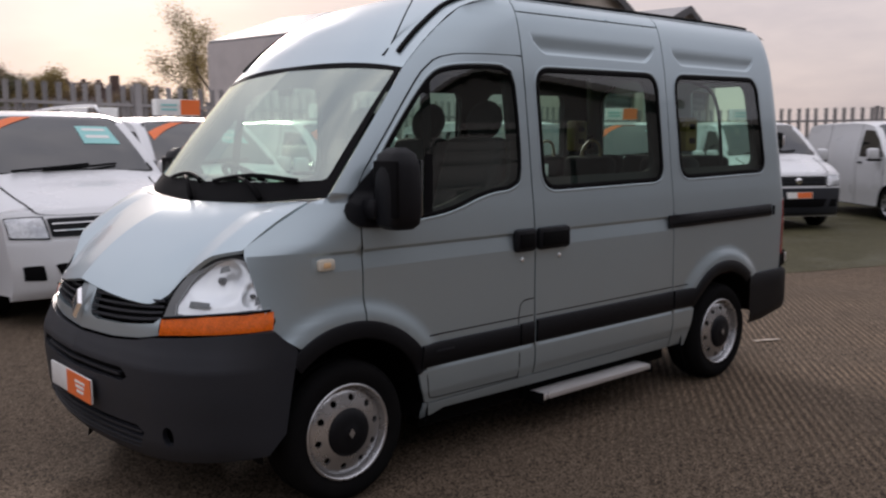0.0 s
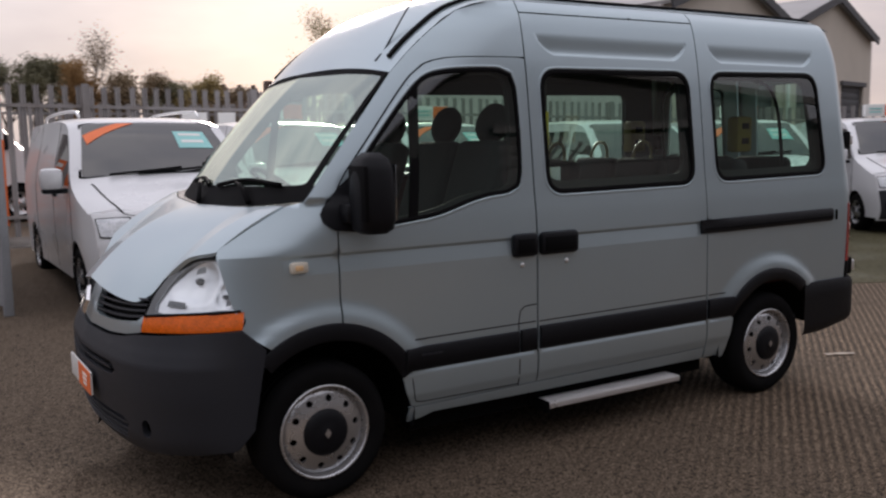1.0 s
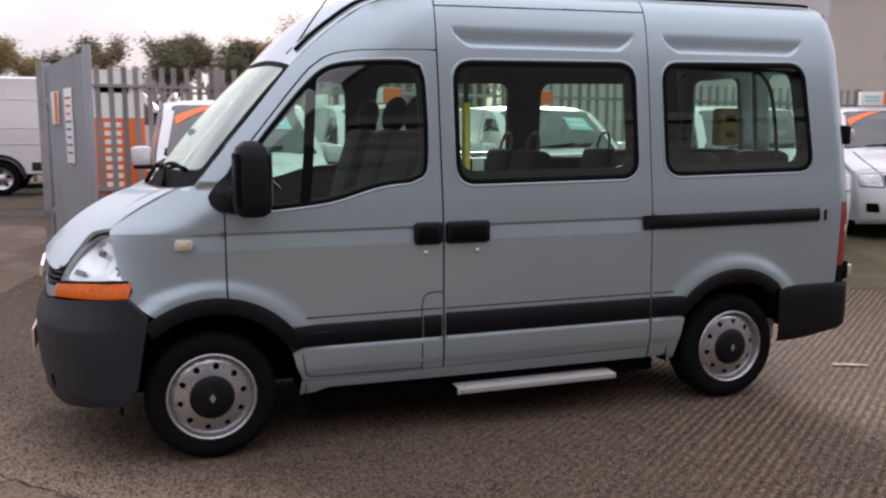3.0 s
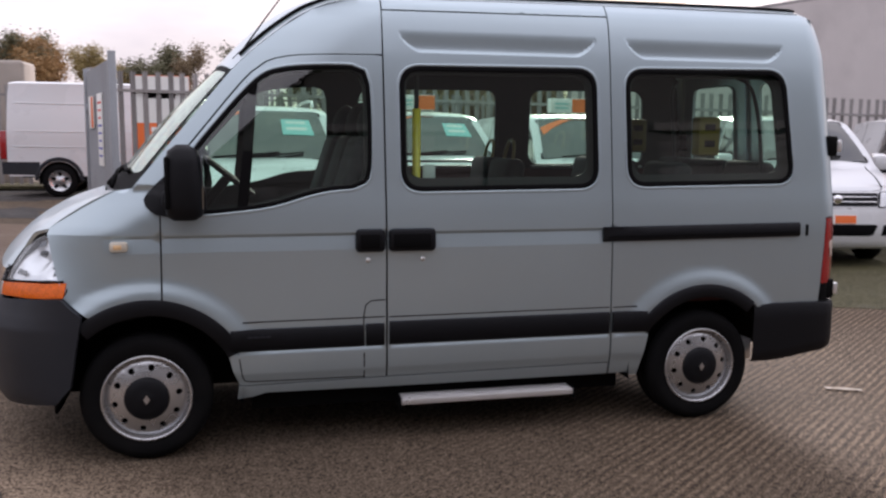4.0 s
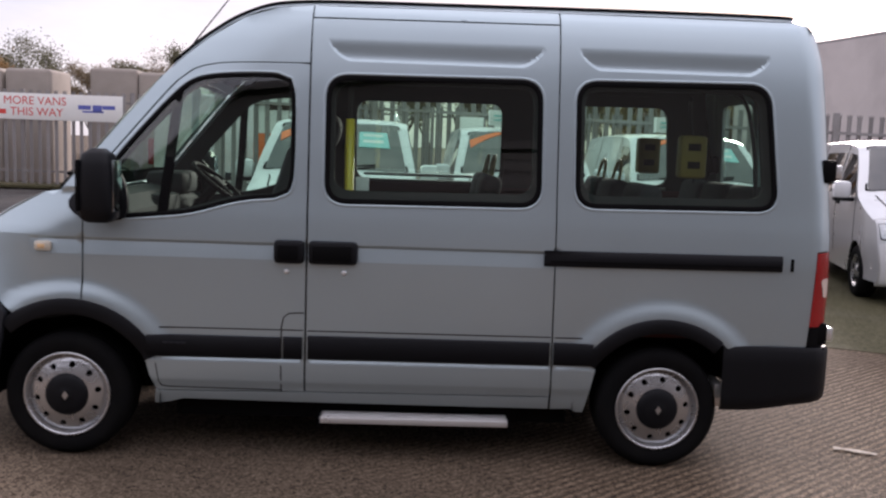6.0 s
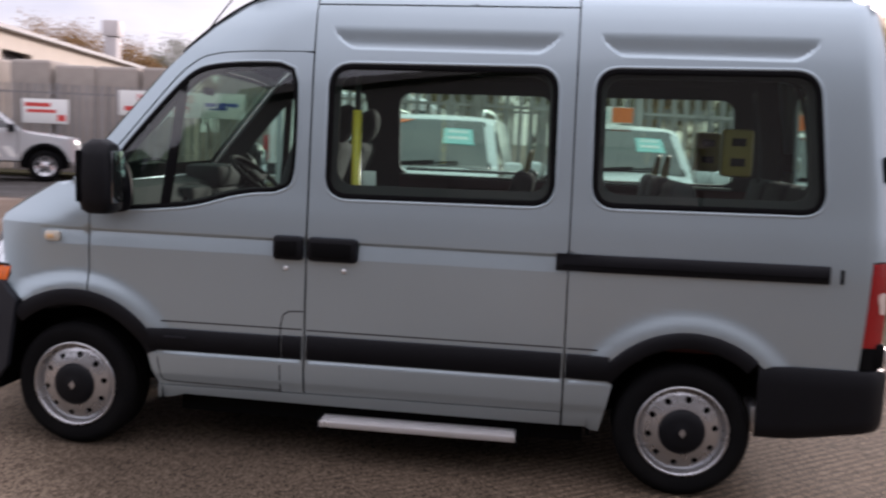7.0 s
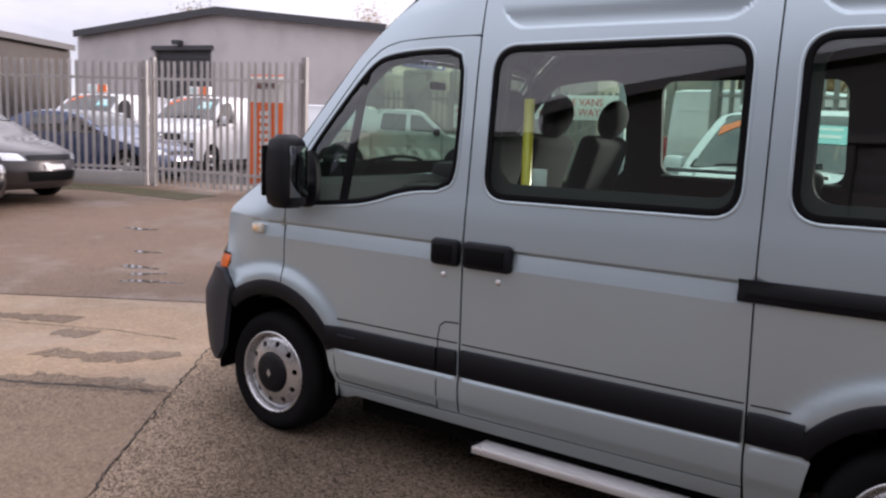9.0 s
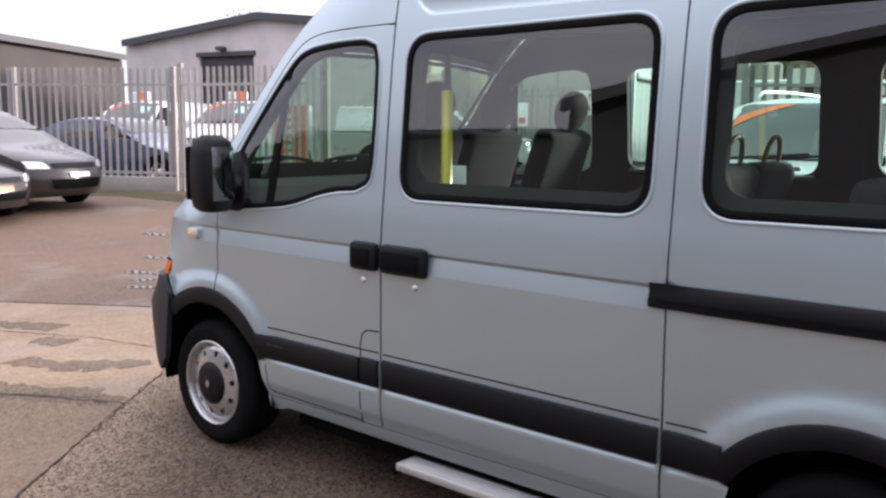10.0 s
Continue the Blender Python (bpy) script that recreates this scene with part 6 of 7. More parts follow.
def parked_van(label, extras, paint=None, x=0, y=0, turn=0.0, glazed=False):
    wins = VAN_WIN + ([[(2.25, 1.24), (3.45, 1.24), (3.45, 1.78), (2.25, 1.79)], [(3.62, 1.24), (4.6, 1.26), (4.55, 1.76), (3.62, 1.78)]] if glazed else [])
    v = vehicle("parked_van", VAN_SIL, van_width, 0.27, label, "van", paint or WHITE, wheels=(0.95, 3.95), tyre_r=0.325, side_windows=wins, k_screen=(9.2, 11.9), k_rear=(17.4, 18.3), extras=extras, group="parked vans facing the yard")
    v.matrix_basis = pose(x, y, ground_height(x, y + 1.5), 0, 0, 90 + turn)
    return v


SILVERVAN = material("pale_silver_paint", (0.55, 0.56, 0.57), 0.3, 0.5, var=0.03, scale=2, fine=300, coat=0.5)
parked_van("white panel van with roof rails parked before the fence", van_extras(WHITE, rails=True, notice=True), x=0.84, y=4.82)
parked_van("white panel van with an orange and white roof sign", van_extras(WHITE, sign=True), x=3.25, y=6.35, turn=1)
parked_van("white panel van with a cyan notice in its windscreen", van_extras(BUMPER, sign=True), x=5.6, y=6.2)
parked_van("pale silver passenger van with side windows", van_extras(WHITE, notice=False), SILVERVAN, x=7.95, y=5.1, turn=-14, glazed=True)
parked_van("white panel van with a roof sign and white bumper", van_extras(WHITE, sign=True), x=10.3, y=5.2, turn=-28)
parked_van("white panel van with a dark plastic bumper", van_extras(BUMPER, notice=False, sign=True), x=12.75, y=4.3, turn=-35)
parked_van("white panel van with body-coloured bumper", van_extras(WHITE, notice=False), x=15.6, y=2.6, turn=-40)


parked_van("white panel van with an orange roof sign behind the fence", van_extras(BUMPER, sign=True), x=-15.6, y=10.6, turn=20)
parked_van("white panel van with an orange roof sign behind the fence", van_extras(WHITE, sign=True), x=-18.6, y=9.6, turn=24)


def car_extras(plate=PAPER, lamps=(3.6, 4.7)):
    def f(root, skin, flank, hw, top):
        sheet("grille", skin(0.008), rounded([(-0.55, 3.6), (0.55, 3.6), (0.58, 4.5), (-0.58, 4.5)], 0.1), step=0.12, mat=BLACK, parent=root, thick=0.01)
        sheet("air_intake", skin(0.010), rounded([(-0.6, 1.2), (0.6, 1.2), (0.66, 2.2), (-0.66, 2.2)], 0.1), step=0.12, mat=RUBBER, parent=root, thick=0.01)
        for s in (-1, 1):
            sheet("headlamp", skin(0.010), rounded([(s * 0.62, lamps[0]), (s * 0.97, lamps[0] + 0.1), (s * 0.985, lamps[1] + 0.3), (s * 0.70, lamps[1])], 0.05), step=0.1, mat=LAMPCLEAR, parent=root, thick=0.012)
            boxed("door_mirror", (1.62, 1.78, (0.92 if s > 0 else -1.06), (1.06 if s > 0 else -0.92), 1.02, 1.16), BLACK, root, bevel=0.04)
            boxed("rear_lamp", (4.1, 4.28, (0.70 if s > 0 else -0.84), (0.84 if s > 0 else -0.70), 0.80, 1.05), REDLENS, root, bevel=0.02)
        sheet("number_plate", skin(0.020), [(-0.26, 2.35), (0.26, 2.35), (0.26, 2.95), (-0.26, 2.95)], step=0.12, mat=plate, parent=root, thick=0.01)
        for s in (-1, 1):
            sf = (lambda l, z, f_=flank(s), s_=s: (f_(l, z)[0], f_(l, z)[1] + s_ * 0.002, z))
            q = (lambda pts: pts) if s < 0 else (lambda pts: [(-l, z) for l, z in pts])
            for x in (1.35, 2.35, 3.25):
                ribbon("door_gap", sf, dense(q([(x, 0.35), (x, 1.0)]), 0.15, closed=False), 0.012, 0.001, RUBBER, root)
    return f


def car_width(l, z):
    h = 0.885 - 0.03 * smoothstep(0.6, 0.25, z) - 0.20 * smoothstep(0.9, 1.65, z) ** 1.2
    return h - 0.20 * max(0.0, 1 - l / 0.8) ** 2 - 0.10 * max(0.0, 1 - (4.3 - l) / 0.5) ** 2


MPV_SIL = [(0.14, 0.20), (0.04, 0.30), (0.0, 0.45), (0.03, 0.58), (0.07, 0.68), (0.16, 0.77), (0.55, 0.90), (1.00, 1.00), (1.45, 1.22), (1.95, 1.47), (2.35, 1.60), (3.0, 1.66), (3.9, 1.60), (4.15, 1.45), (4.28, 1.0), (4.32, 0.6), (4.25, 0.3)]
HATCH_SIL = [(0.14, 0.20), (0.04, 0.30), (0.0, 0.42), (0.03, 0.52), (0.07, 0.60), (0.18, 0.69), (0.65, 0.82), (1.15, 0.91), (1.55, 1.10), (2.0, 1.34), (2.4, 1.43), (2.9, 1.44), (3.5, 1.36), (3.95, 1.12), (4.15, 0.95), (4.2, 0.6), (4.12, 0.3)]
MPV_WIN = [[(1.30, 1.04), (2.25, 1.06), (2.25, 1.50), (1.92, 1.42)], [(2.33, 1.06), (3.2, 1.07), (3.2, 1.54), (2.33, 1.52)], [(3.28, 1.08), (3.95, 1.10), (3.85, 1.50), (3.28, 1.54)]]
HATCH_WIN = [[(1.40, 0.95), (2.30, 0.96), (2.30, 1.32), (2.0, 1.28)], [(2.38, 0.96), (3.25, 0.97), (3.1, 1.30), (2.38, 1.33)]]
for label, x, y, turn, sil_, wn_, paint_, pl in (("dark grey people carrier parked by the fence", -9.75, 4.45, 200, MPV_SIL, MPV_WIN, DARKPAINT, PAPER),
                                                ("dark hatchback with an orange front plate", -9.0, 2.9, 200, HATCH_SIL, HATCH_WIN, DARKPAINT, ORANGE),
                                                ("dark blue hatchback standing behind the fence", -11.9, 8.6, 200, HATCH_SIL, HATCH_WIN, BLUEPAINT, PAPER)):
    c = vehicle("car", sil_, car_width, 0.22, label, "car", paint_, bow=0.28, crown=0.05, wheels=(0.85, 3.45), tyre_r=0.31, side_windows=wn_, k_screen=(8.1, 9.9), extras=car_extras(pl))
    c.matrix_basis = pose(x, y, ground_height(x - 1.5, y), 0, 0, turn)


# pick-up with a hard top and striped flank
def truck_width(l, z):
    h = 0.90 - 0.18 * smoothstep(1.1, 1.8, z) ** 1.2
    return h - 0.16 * max(0.0, 1 - l / 0.8) ** 2


TRUCK_SIL = [(0.12, 0.42), (0.02, 0.50), (0.0, 0.66), (0.03, 0.80), (0.06, 0.92), (0.15, 1.02), (0.7, 1.10), (1.25, 1.16), (1.65, 1.45), (1.98, 1.70), (2.3, 1.76), (2.9, 1.75), (3.25, 1.72), (3.35, 1.80), (4.9, 1.80), (5.0, 1.70), (5.06, 1.1), (5.08, 0.7), (5.05, 0.5)]


def truck_extras(root, skin, flank, hw, top):
    for s in (-1, 1):
        sf = (lambda l, z, f_=flank(s), s_=s: (f_(l, z)[0], f_(l, z)[1] + s_ * 0.004, z))
        q = (lambda pts: pts) if s < 0 else (lambda pts: [(-l, z) for l, z in pts])
        for i in range(6):
            x = 1.45 + 0.34 * i
            sheet("flank_stripe", sf, q([(x, 0.56), (x + 0.17, 0.56), (x + 0.34, 0.80), (x + 0.17, 0.80)]), step=0.2, mat=PAPER, parent=root, thick=0.002)
        for x in (1.45, 2.3, 3.22):
            ribbon("door_gap", sf, dense(q([(x, 0.5), (x, 1.15)]), 0.15, closed=False), 0.014, 0.001, RUBBER, root)
        ribbon("bed_line", sf, dense(q([(3.3, 1.16), (5.0, 1.16)]), 0.2, closed=False), 0.02, 0.002, RUBBER, root)
        boxed("door_mirror", (1.50, 1.66, (0.92 if s > 0 else -1.10), (1.10 if s > 0 else -0.92), 1.12, 1.30), BLACK, root, bevel=0.04)
        for wl in (0.9, 3.9):
            ribbon("arch_trim", sf, q(arc(wl, 0.37, 0.475, -5, 185, 20)), 0.10, 0.03, RUBBER, root)
        sheet("headlamp", skin(0.012), rounded([(s * 0.62, 3.6), (s * 0.97, 3.6), (s * 0.97, 4.7), (s * 0.66, 4.7)], 0.05), step=0.1, mat=LAMPCLEAR, parent=root, thick=0.012)
    sheet("grille", skin(0.010), rounded([(-0.55, 3.2), (0.55, 3.2), (0.55, 4.6), (-0.55, 4.6)], 0.08), step=0.12, mat=BLACK, parent=root, thick=0.012)


truck = vehicle("pickup_truck", TRUCK_SIL, truck_width, 0.48, "silver pick-up with a white hard top and striped flank", "pickup", SILVERVAN, bow=0.2, crown=0.05, wheels=(0.9, 3.9), tyre_r=0.37, arch_gap=0.07,
                side_windows=[[(1.55, 1.20), (2.25, 1.22), (2.25, 1.62), (1.98, 1.60)], [(2.36, 1.22), (3.0, 1.23), (2.95, 1.63), (2.36, 1.63)]], k_screen=(7.15, 8.8), extras=truck_extras)
truck.matrix_basis = pose(-8.87, 16.0, ground_height(-10, 14), 0, 0, 213)


def tall_width(l, z):
    return 0.99 - 0.12 * smoothstep(1.1, 2.3, z) - 0.16 * max(0.0, 1 - l / 0.8) ** 2


TALL_SIL = [(0.10, 0.28), (0.02, 0.40), (0.0, 0.60), (0.04, 0.80), (0.10, 0.98), (0.30, 1.12), (0.75, 1.36), (1.15, 1.80), (1.45, 2.08), (1.9, 2.24), (3.0, 2.28), (4.7, 2.28), (4.95, 2.24), (5.02, 1.5), (5.04, 0.9), (5.02, 0.45)]


def tall_extras(root, skin, flank, hw, top):
    for s in (-1, 1):
        sf = (lambda l, z, f_=flank(s), s_=s: (f_(l, z)[0], f_(l, z)[1] + s_ * 0.004, z))
        q = (lambda pts: pts) if s < 0 else (lambda pts: [(-l, z) for l, z in pts])
        for z in (1.82, 1.28, 0.98):
            ribbon("pressed_line", sf, dense(q([(2.4, z), (4.75, z + 0.02)]), 0.2, closed=False), 0.018, 0.006, WHITE, root)
        ribbon("door_gap", sf, dense(q([(2.25, 0.5), (2.25, 2.1)]), 0.2, closed=False), 0.014, 0.001, RUBBER, root)
        ribbon("sill_trim", sf, dense(q([(1.2, 0.56), (3.45, 0.56)]), 0.2, closed=False), 0.16, 0.02, BUMPER, root)
        sheet("rear_corner", sf, q([(4.35, 0.44), (5.03, 0.46), (5.03, 0.70), (4.35, 0.70)]), step=0.2, mat=BUMPER, parent=root, thick=0.02)
        boxed("rear_lamp", (4.93, 5.06, (0.86 if s > 0 else -0.985), (0.985 if s > 0 else -0.86), 0.75, 1.30), REDLENS, root, bevel=0.02)
        ribbon("arch_trim", sf, q(arc(4.0, 0.34, 0.42, 0, 180, 20)), 0.07, 0.02, BUMPER, root)
        boxed("door_mirror", (1.05, 1.20, (1.0 if s > 0 else -1.2), (1.2 if s > 0 else -1.0), 1.3, 1.6), BLACK, root, bevel=0.05)


tall = vehicle("panel_van", TALL_SIL, tall_width, 0.42, "white high-roof panel van parked across the road", "van", WHITE, bow=0.22, crown=0.06, wheels=(0.9, 4.0), tyre_r=0.33, side_windows=[[(0.95, 1.34), (2.0, 1.36), (2.0, 1.95), (1.5, 1.93)]], k_screen=(6.3, 8.3), extras=tall_extras)
tall.matrix_basis = pose(1.25, 15.2, ground_height(0, 15), 0, 0, 180)


# ---------------------------------------------------------------- fences
STEEL = material("galvanised_steel", (0.43, 0.407, 0.39), 0.6, 0.10, var=0.18, scale=3, fine=60, spread=0.16, dirt=(0.30, 0.27, 0.245), dirt_amount=0.35, bump=0.1, bump_scale=80)
OLDSTEEL = material("weathered_fence_steel", (0.27, 0.255, 0.25), 0.75, 0.15, var=0.2, scale=3, fine=60, spread=0.2, dirt=(0.17, 0.14, 0.12), dirt_amount=0.5)
# a darker copy of the galvanised steel: the posts' shade is in the colour
SHADEPOST = material("shaded_post_steel", (0.30, 0.285, 0.275), 0.7, 0.10, var=0.2, scale=3, fine=50, spread=0.2, dirt=(0.20, 0.18, 0.16), dirt_amount=0.5, bump=0.1, bump_scale=80)


def pale_mesh(height, width, mat):
    """One upright of W section with a three-pronged splayed head."""
    h, w, d = height, width / 2, 0.020
    xs_ = (-w, -w * 0.55, 0, w * 0.55, w)
    ds = (0.0, -d, -d * 0.35, -d, 0.0)
    V, F = [], []
    for z in (0.0, h - 0.10):
        V += [(x, y, z) for x, y in zip(xs_, ds)]
    V += [(-w * 1.25, -0.004, h - 0.01), (-w * 0.5, -d, h - 0.055), (0, -d * 0.35, h), (w * 0.5, -d, h - 0.055), (w * 1.25, -0.004, h - 0.01)]
    for r in (0, 5):
        F += [(r + i, r + i + 1, r + 6 + i, r + 5 + i) for i in range(4)]
    m = len(V)
    V += [(x, y + 0.004, z) for x, y, z in V[:15]]
    F += [tuple(m + i for i in f[::-1]) for f in F[:8]]
    me = bpy.data.meshes.new("pale")
    me.from_pydata(V, [], F)
    me.materials.append(mat)
    me.update()
    return me


def palisade(name, a, b, label, pitch=0.16, height=2.4, width=0.068, mat=None, base=0.0, posts=2.75, category="fence", rails=(0.35, 2.05), back=1, post_up=0.0, kind="structure"):
    """A palisade fence or gate leaf from a to b on the ground; back: on which side its rails lie."""
    mat = mat or STEEL
    d = math.dist(a, b)
    yaw = math.degrees(math.atan2(b[1] - a[1], b[0] - a[0]))
    za, zb = ground_height(*a), ground_height(*b)
    root = empty(name, pose(a[0], a[1], za + base, 0, 0, yaw), label, category, kind=kind)
    me = pale_mesh(height - 0.05, width, mat)
    n = int(d / pitch)
    jit = random.Random(int(abs(a[0] * 100)))
    for i in range(n + 1):
        o = new("pale", me)
        o.parent = root
        x = min(d - 0.02, pitch * (i + 0.3))
        o.matrix_basis = pose(x, 0, 0.05 + (zb - za) * x / d, 0, jit.uniform(-0.5, 0.5), jit.uniform(-2, 2))
    sh = (zb - za) / d
    for z in rails:
        bm = bmesh.new()
        box(bm, 0, d, 0.006 * back, 0.050 * back, z - 0.025, z + 0.025)
        for v in bm.verts:
            v.co.z += sh * v.co.x
        part("rail", bm, mat, root)
    k = max(1, round(d / posts))
    for i in range(k + 1):
        x = d * i / k
        bm = bmesh.new()
        box(bm, x - 0.05, x + 0.05, 0.05 * back, 0.13 * back, -0.05 + sh * x, height + post_up + sh * x, 0.004)
        part("post", bm, SHADEPOST if mat is STEEL else mat, root)
    return root


kerb = boxed("fence_kerb", (0, 3.45, -0.09, 0.09, -0.05, 0.27), material("kerb_concrete", (0.30, 0.285, 0.27), 0.9, var=0.15, scale=3, fine=40, bump=0.4, bump_scale=60), bevel=0.015,
             m=pose(-11.4, 7.26, ground_height(-12.5, 6.5), 0, 0, math.degrees(math.atan2(-1.7, -3.0))))
tagged(kerb, "low concrete kerb below the palisade fence", "kerb", kind="structure")
palisade("gate", (-7.72, 7.80), (-11.25, 7.25), "open galvanised palisade gate leaf with an orange banner tied on", back=-1, posts=3.6, post_up=0.06, category="gate", kind="")
palisade("fence_west", (-11.4, 7.2), (-14.4, 5.5), "galvanised palisade fence of the yard", back=-1)
palisade("fence_west_end", (-14.4, 5.5), (-20.0, -1.5), "galvanised palisade fence of the yard", back=-1)


def sheet_gate(a, b, label, near_top=2.40, far_top=2.38):
    """A gate leaf of plain steel sheet with a sloping top, on a frame between two posts."""
    d = math.dist(a, b)
    yaw = math.degrees(math.atan2(b[1] - a[1], b[0] - a[0]))
    root = empty("gate", pose(a[0], a[1], ground_height(*a), 0, 0, yaw), label, "gate")
    n = 48
    V, F = [], []
    for side_ in (0, 1):
        for i in range(n + 1):
            x = d * i / n
            w = 0.006 * (1 if (i // 2) % 2 else -1)
            for z in (0.08, near_top + (far_top - near_top) * x / d):
                V.append((x, w + 0.004 * side_, z))
    m = 2 * (n + 1)
    for i in range(n):
        q = (2 * i, 2 * i + 2, 2 * i + 3, 2 * i + 1)
        F += [q, tuple(m + k for k in q[::-1])]
    mesh("gate_sheet", V, F, GATESTEEL, root, smooth=False)
    for x, top_ in ((-0.04, near_top + 0.07), (d + 0.05, far_top + 0.05)):
        boxed("gate_post", (x - 0.04, x + 0.04, -0.04, 0.04, 0.0, top_), GATESTEEL, root, bevel=0.006)
    for z in (0.3, 1.25, 2.15):
        boxed("gate_rail", (0, d, -0.060, -0.014, z - 0.03, z + 0.03), GATESTEEL, root, bevel=0.004)
    for z in (0.5, 1.9):
        tube("gate_hinge", [(d + 0.02, 0.0, z - 0.07), (d + 0.02, 0.0, z + 0.07)], 0.028, GATESTEEL, root)
    return root


GATESTEEL = material("grey_gate_sheet", (0.31, 0.325, 0.345), 0.6, 0.35, var=0.12, scale=2, fine=50, dirt=(0.17, 0.15, 0.14), dirt_amount=0.35)
sheet_gate((-0.76, 5.80), (-1.34, 8.20), "open grey sheet-steel gate leaf with two notices")
palisade("fence_back", (-1.7, 11.3), (17.5, 11.3), "grey palisade fence behind the parked vans", pitch=0.20, width=0.085, back=-1, mat=OLDSTEEL)
palisade("fence_east", (17.5, 11.3), (26.0, -4.0), "grey palisade fence at the end of the yard", pitch=0.21, width=0.085, back=-1, mat=OLDSTEEL)
palisade("fence_far", (-15.5, 17.2), (8.0, 17.0), "weathered palisade fence across the road", pitch=0.20, width=0.085, mat=OLDSTEEL, base=0.10, height=2.3)


def flat_sign(name, centre, size, yaw, mats, label, category="sign", bars=(), lines=(), group=""):
    """A thin board: centre, (width, height), the way it faces, base colour; bars: (x, z, w, h, material) on its face."""
    root = empty(name, pose(*centre, 0, 0, yaw), label, category, group)
    w, h = size
    boxed("board", (-w / 2, w / 2, -0.006, 0.006, -h / 2, h / 2), mats, root, bevel=0.002)
    for x, z, bw, bh, m_ in bars:
        boxed("print", (x - bw / 2, x + bw / 2, -0.0085, -0.0065, z - bh / 2, z + bh / 2), m_, root)
    return root


def words(text, size, mat, parent, x, z, y=-0.009):
    cu = bpy.data.curves.new("lettering", "FONT")
    cu.body, cu.size, cu.extrude = text, size, 0.001
    cu.align_x, cu.align_y = "CENTER", "CENTER"
    cu.materials.append(mat)
    o = new("lettering", cu)
    o.parent = parent
    o.matrix_basis = pose(x, y, z, 90, 0, 0)
    return o


REDPRINT = material("red_print", (0.62, 0.06, 0.05), 0.6, var=0.08)
BLUEPRINT = material("blue_print", (0.10, 0.12, 0.42), 0.6, var=0.08)
PURPLE = material("purple_board", (0.06, 0.05, 0.22), 0.5, var=0.06)
ban = flat_sign("banner", (-6.9, 17.08, 2.30), (3.3, 0.62), 0, PAPER, "white banner with red and blue print on the far fence", "banner")
words("MORE VANS", 0.27, REDPRINT, ban, -0.42, 0.13)
words("THIS WAY", 0.27, REDPRINT, ban, -0.38, -0.13)
for k, (x, z, w, h) in enumerate(((0.75, 0.02, 0.30, 0.10), (1.05, 0.0, 0.22, 0.16), (1.32, 0.03, 0.30, 0.09), (0.95, -0.08, 0.5, 0.04))):
    boxed("print", (x - w / 2, x + w / 2, -0.009, -0.0065, z - h / 2, z + h / 2), BLUEPRINT, ban)
boxed("print", (-1.50, -1.10, -0.009, -0.0065, -0.19, -0.08), REDPRINT, ban)
flat_sign("notice_board", (-10.54, 17.09, 2.01), (1.26, 0.62), 0, PAPER, "white board with red print on the far fence", "sign", bars=((-0.2, 0.16, 0.7, 0.10, REDPRINT), (-0.1, 0.0, 0.8, 0.08, REDPRINT), (0.45, -0.16, 0.22, 0.16, REDPRINT)))
gy = 180 + math.degrees(math.atan2(7.25 - 7.80, -11.25 + 7.72))
b2 = flat_sign("banner", (-8.60, 7.78, 1.52), (0.82, 1.95), gy, ORANGE, "orange and white vertical banner tied to the gate", "banner", bars=((0, 0.72, 0.80, 0.46, PAPER), (0.0, 0.78, 0.42, 0.10, REDPRINT)))
for i in range(9):
    boxed("print", (-0.13, 0.13, -0.009, -0.0065, 0.30 - 0.135 * i - 0.04, 0.30 - 0.135 * i + 0.04), PAPER, b2)
b3 = flat_sign("banner", (-0.62, 11.312, 1.55), (0.95, 2.1), 0, ORANGE, "orange and white vertical banner on the fence", "banner", bars=((0, 0.65, 0.94, 0.78, PAPER), (0.0, 0.72, 0.5, 0.10, REDPRINT)))
for i in range(8):
    boxed("print", (-0.16, 0.10, -0.009, -0.0065, 0.15 - 0.14 * i - 0.04, 0.15 - 0.14 * i + 0.04), PAPER, b3)
ly = math.degrees(math.atan2(2.40, -0.60)) + 180
for at, z, size, label, bars in ((1.84, 1.90, (0.46, 0.40), "orange and white notice on the gate leaf", ((0.09, 0, 0.22, 0.38, ORANGE),)),
                                 (1.02, 1.68, (0.44, 0.86), "white printed notice on the gate leaf", tuple((0, 0.32 - 0.09 * i, 0.34 - 0.05 * (i % 3), 0.025, REDPRINT if i < 3 else BLUEPRINT) for i in range(8)))):
    nx_, ny_ = -0.75 - 0.2425 * at - 0.9701 * 0.022, 5.80 + 0.9701 * at - 0.2425 * 0.022
    flat_sign("notice", (nx_, ny_, z), size, ly, PAPER, label, "notice", bars=bars)
flat_sign("notice", (2.75, 11.24, 1.95), (0.42, 0.55), 0, PAPER, "white notice fixed to the fence", "notice")
flat_sign("notice", (3.30, 11.24, 1.95), (0.30, 0.55), 0, PAPER, "white notice fixed to the fence", "notice")
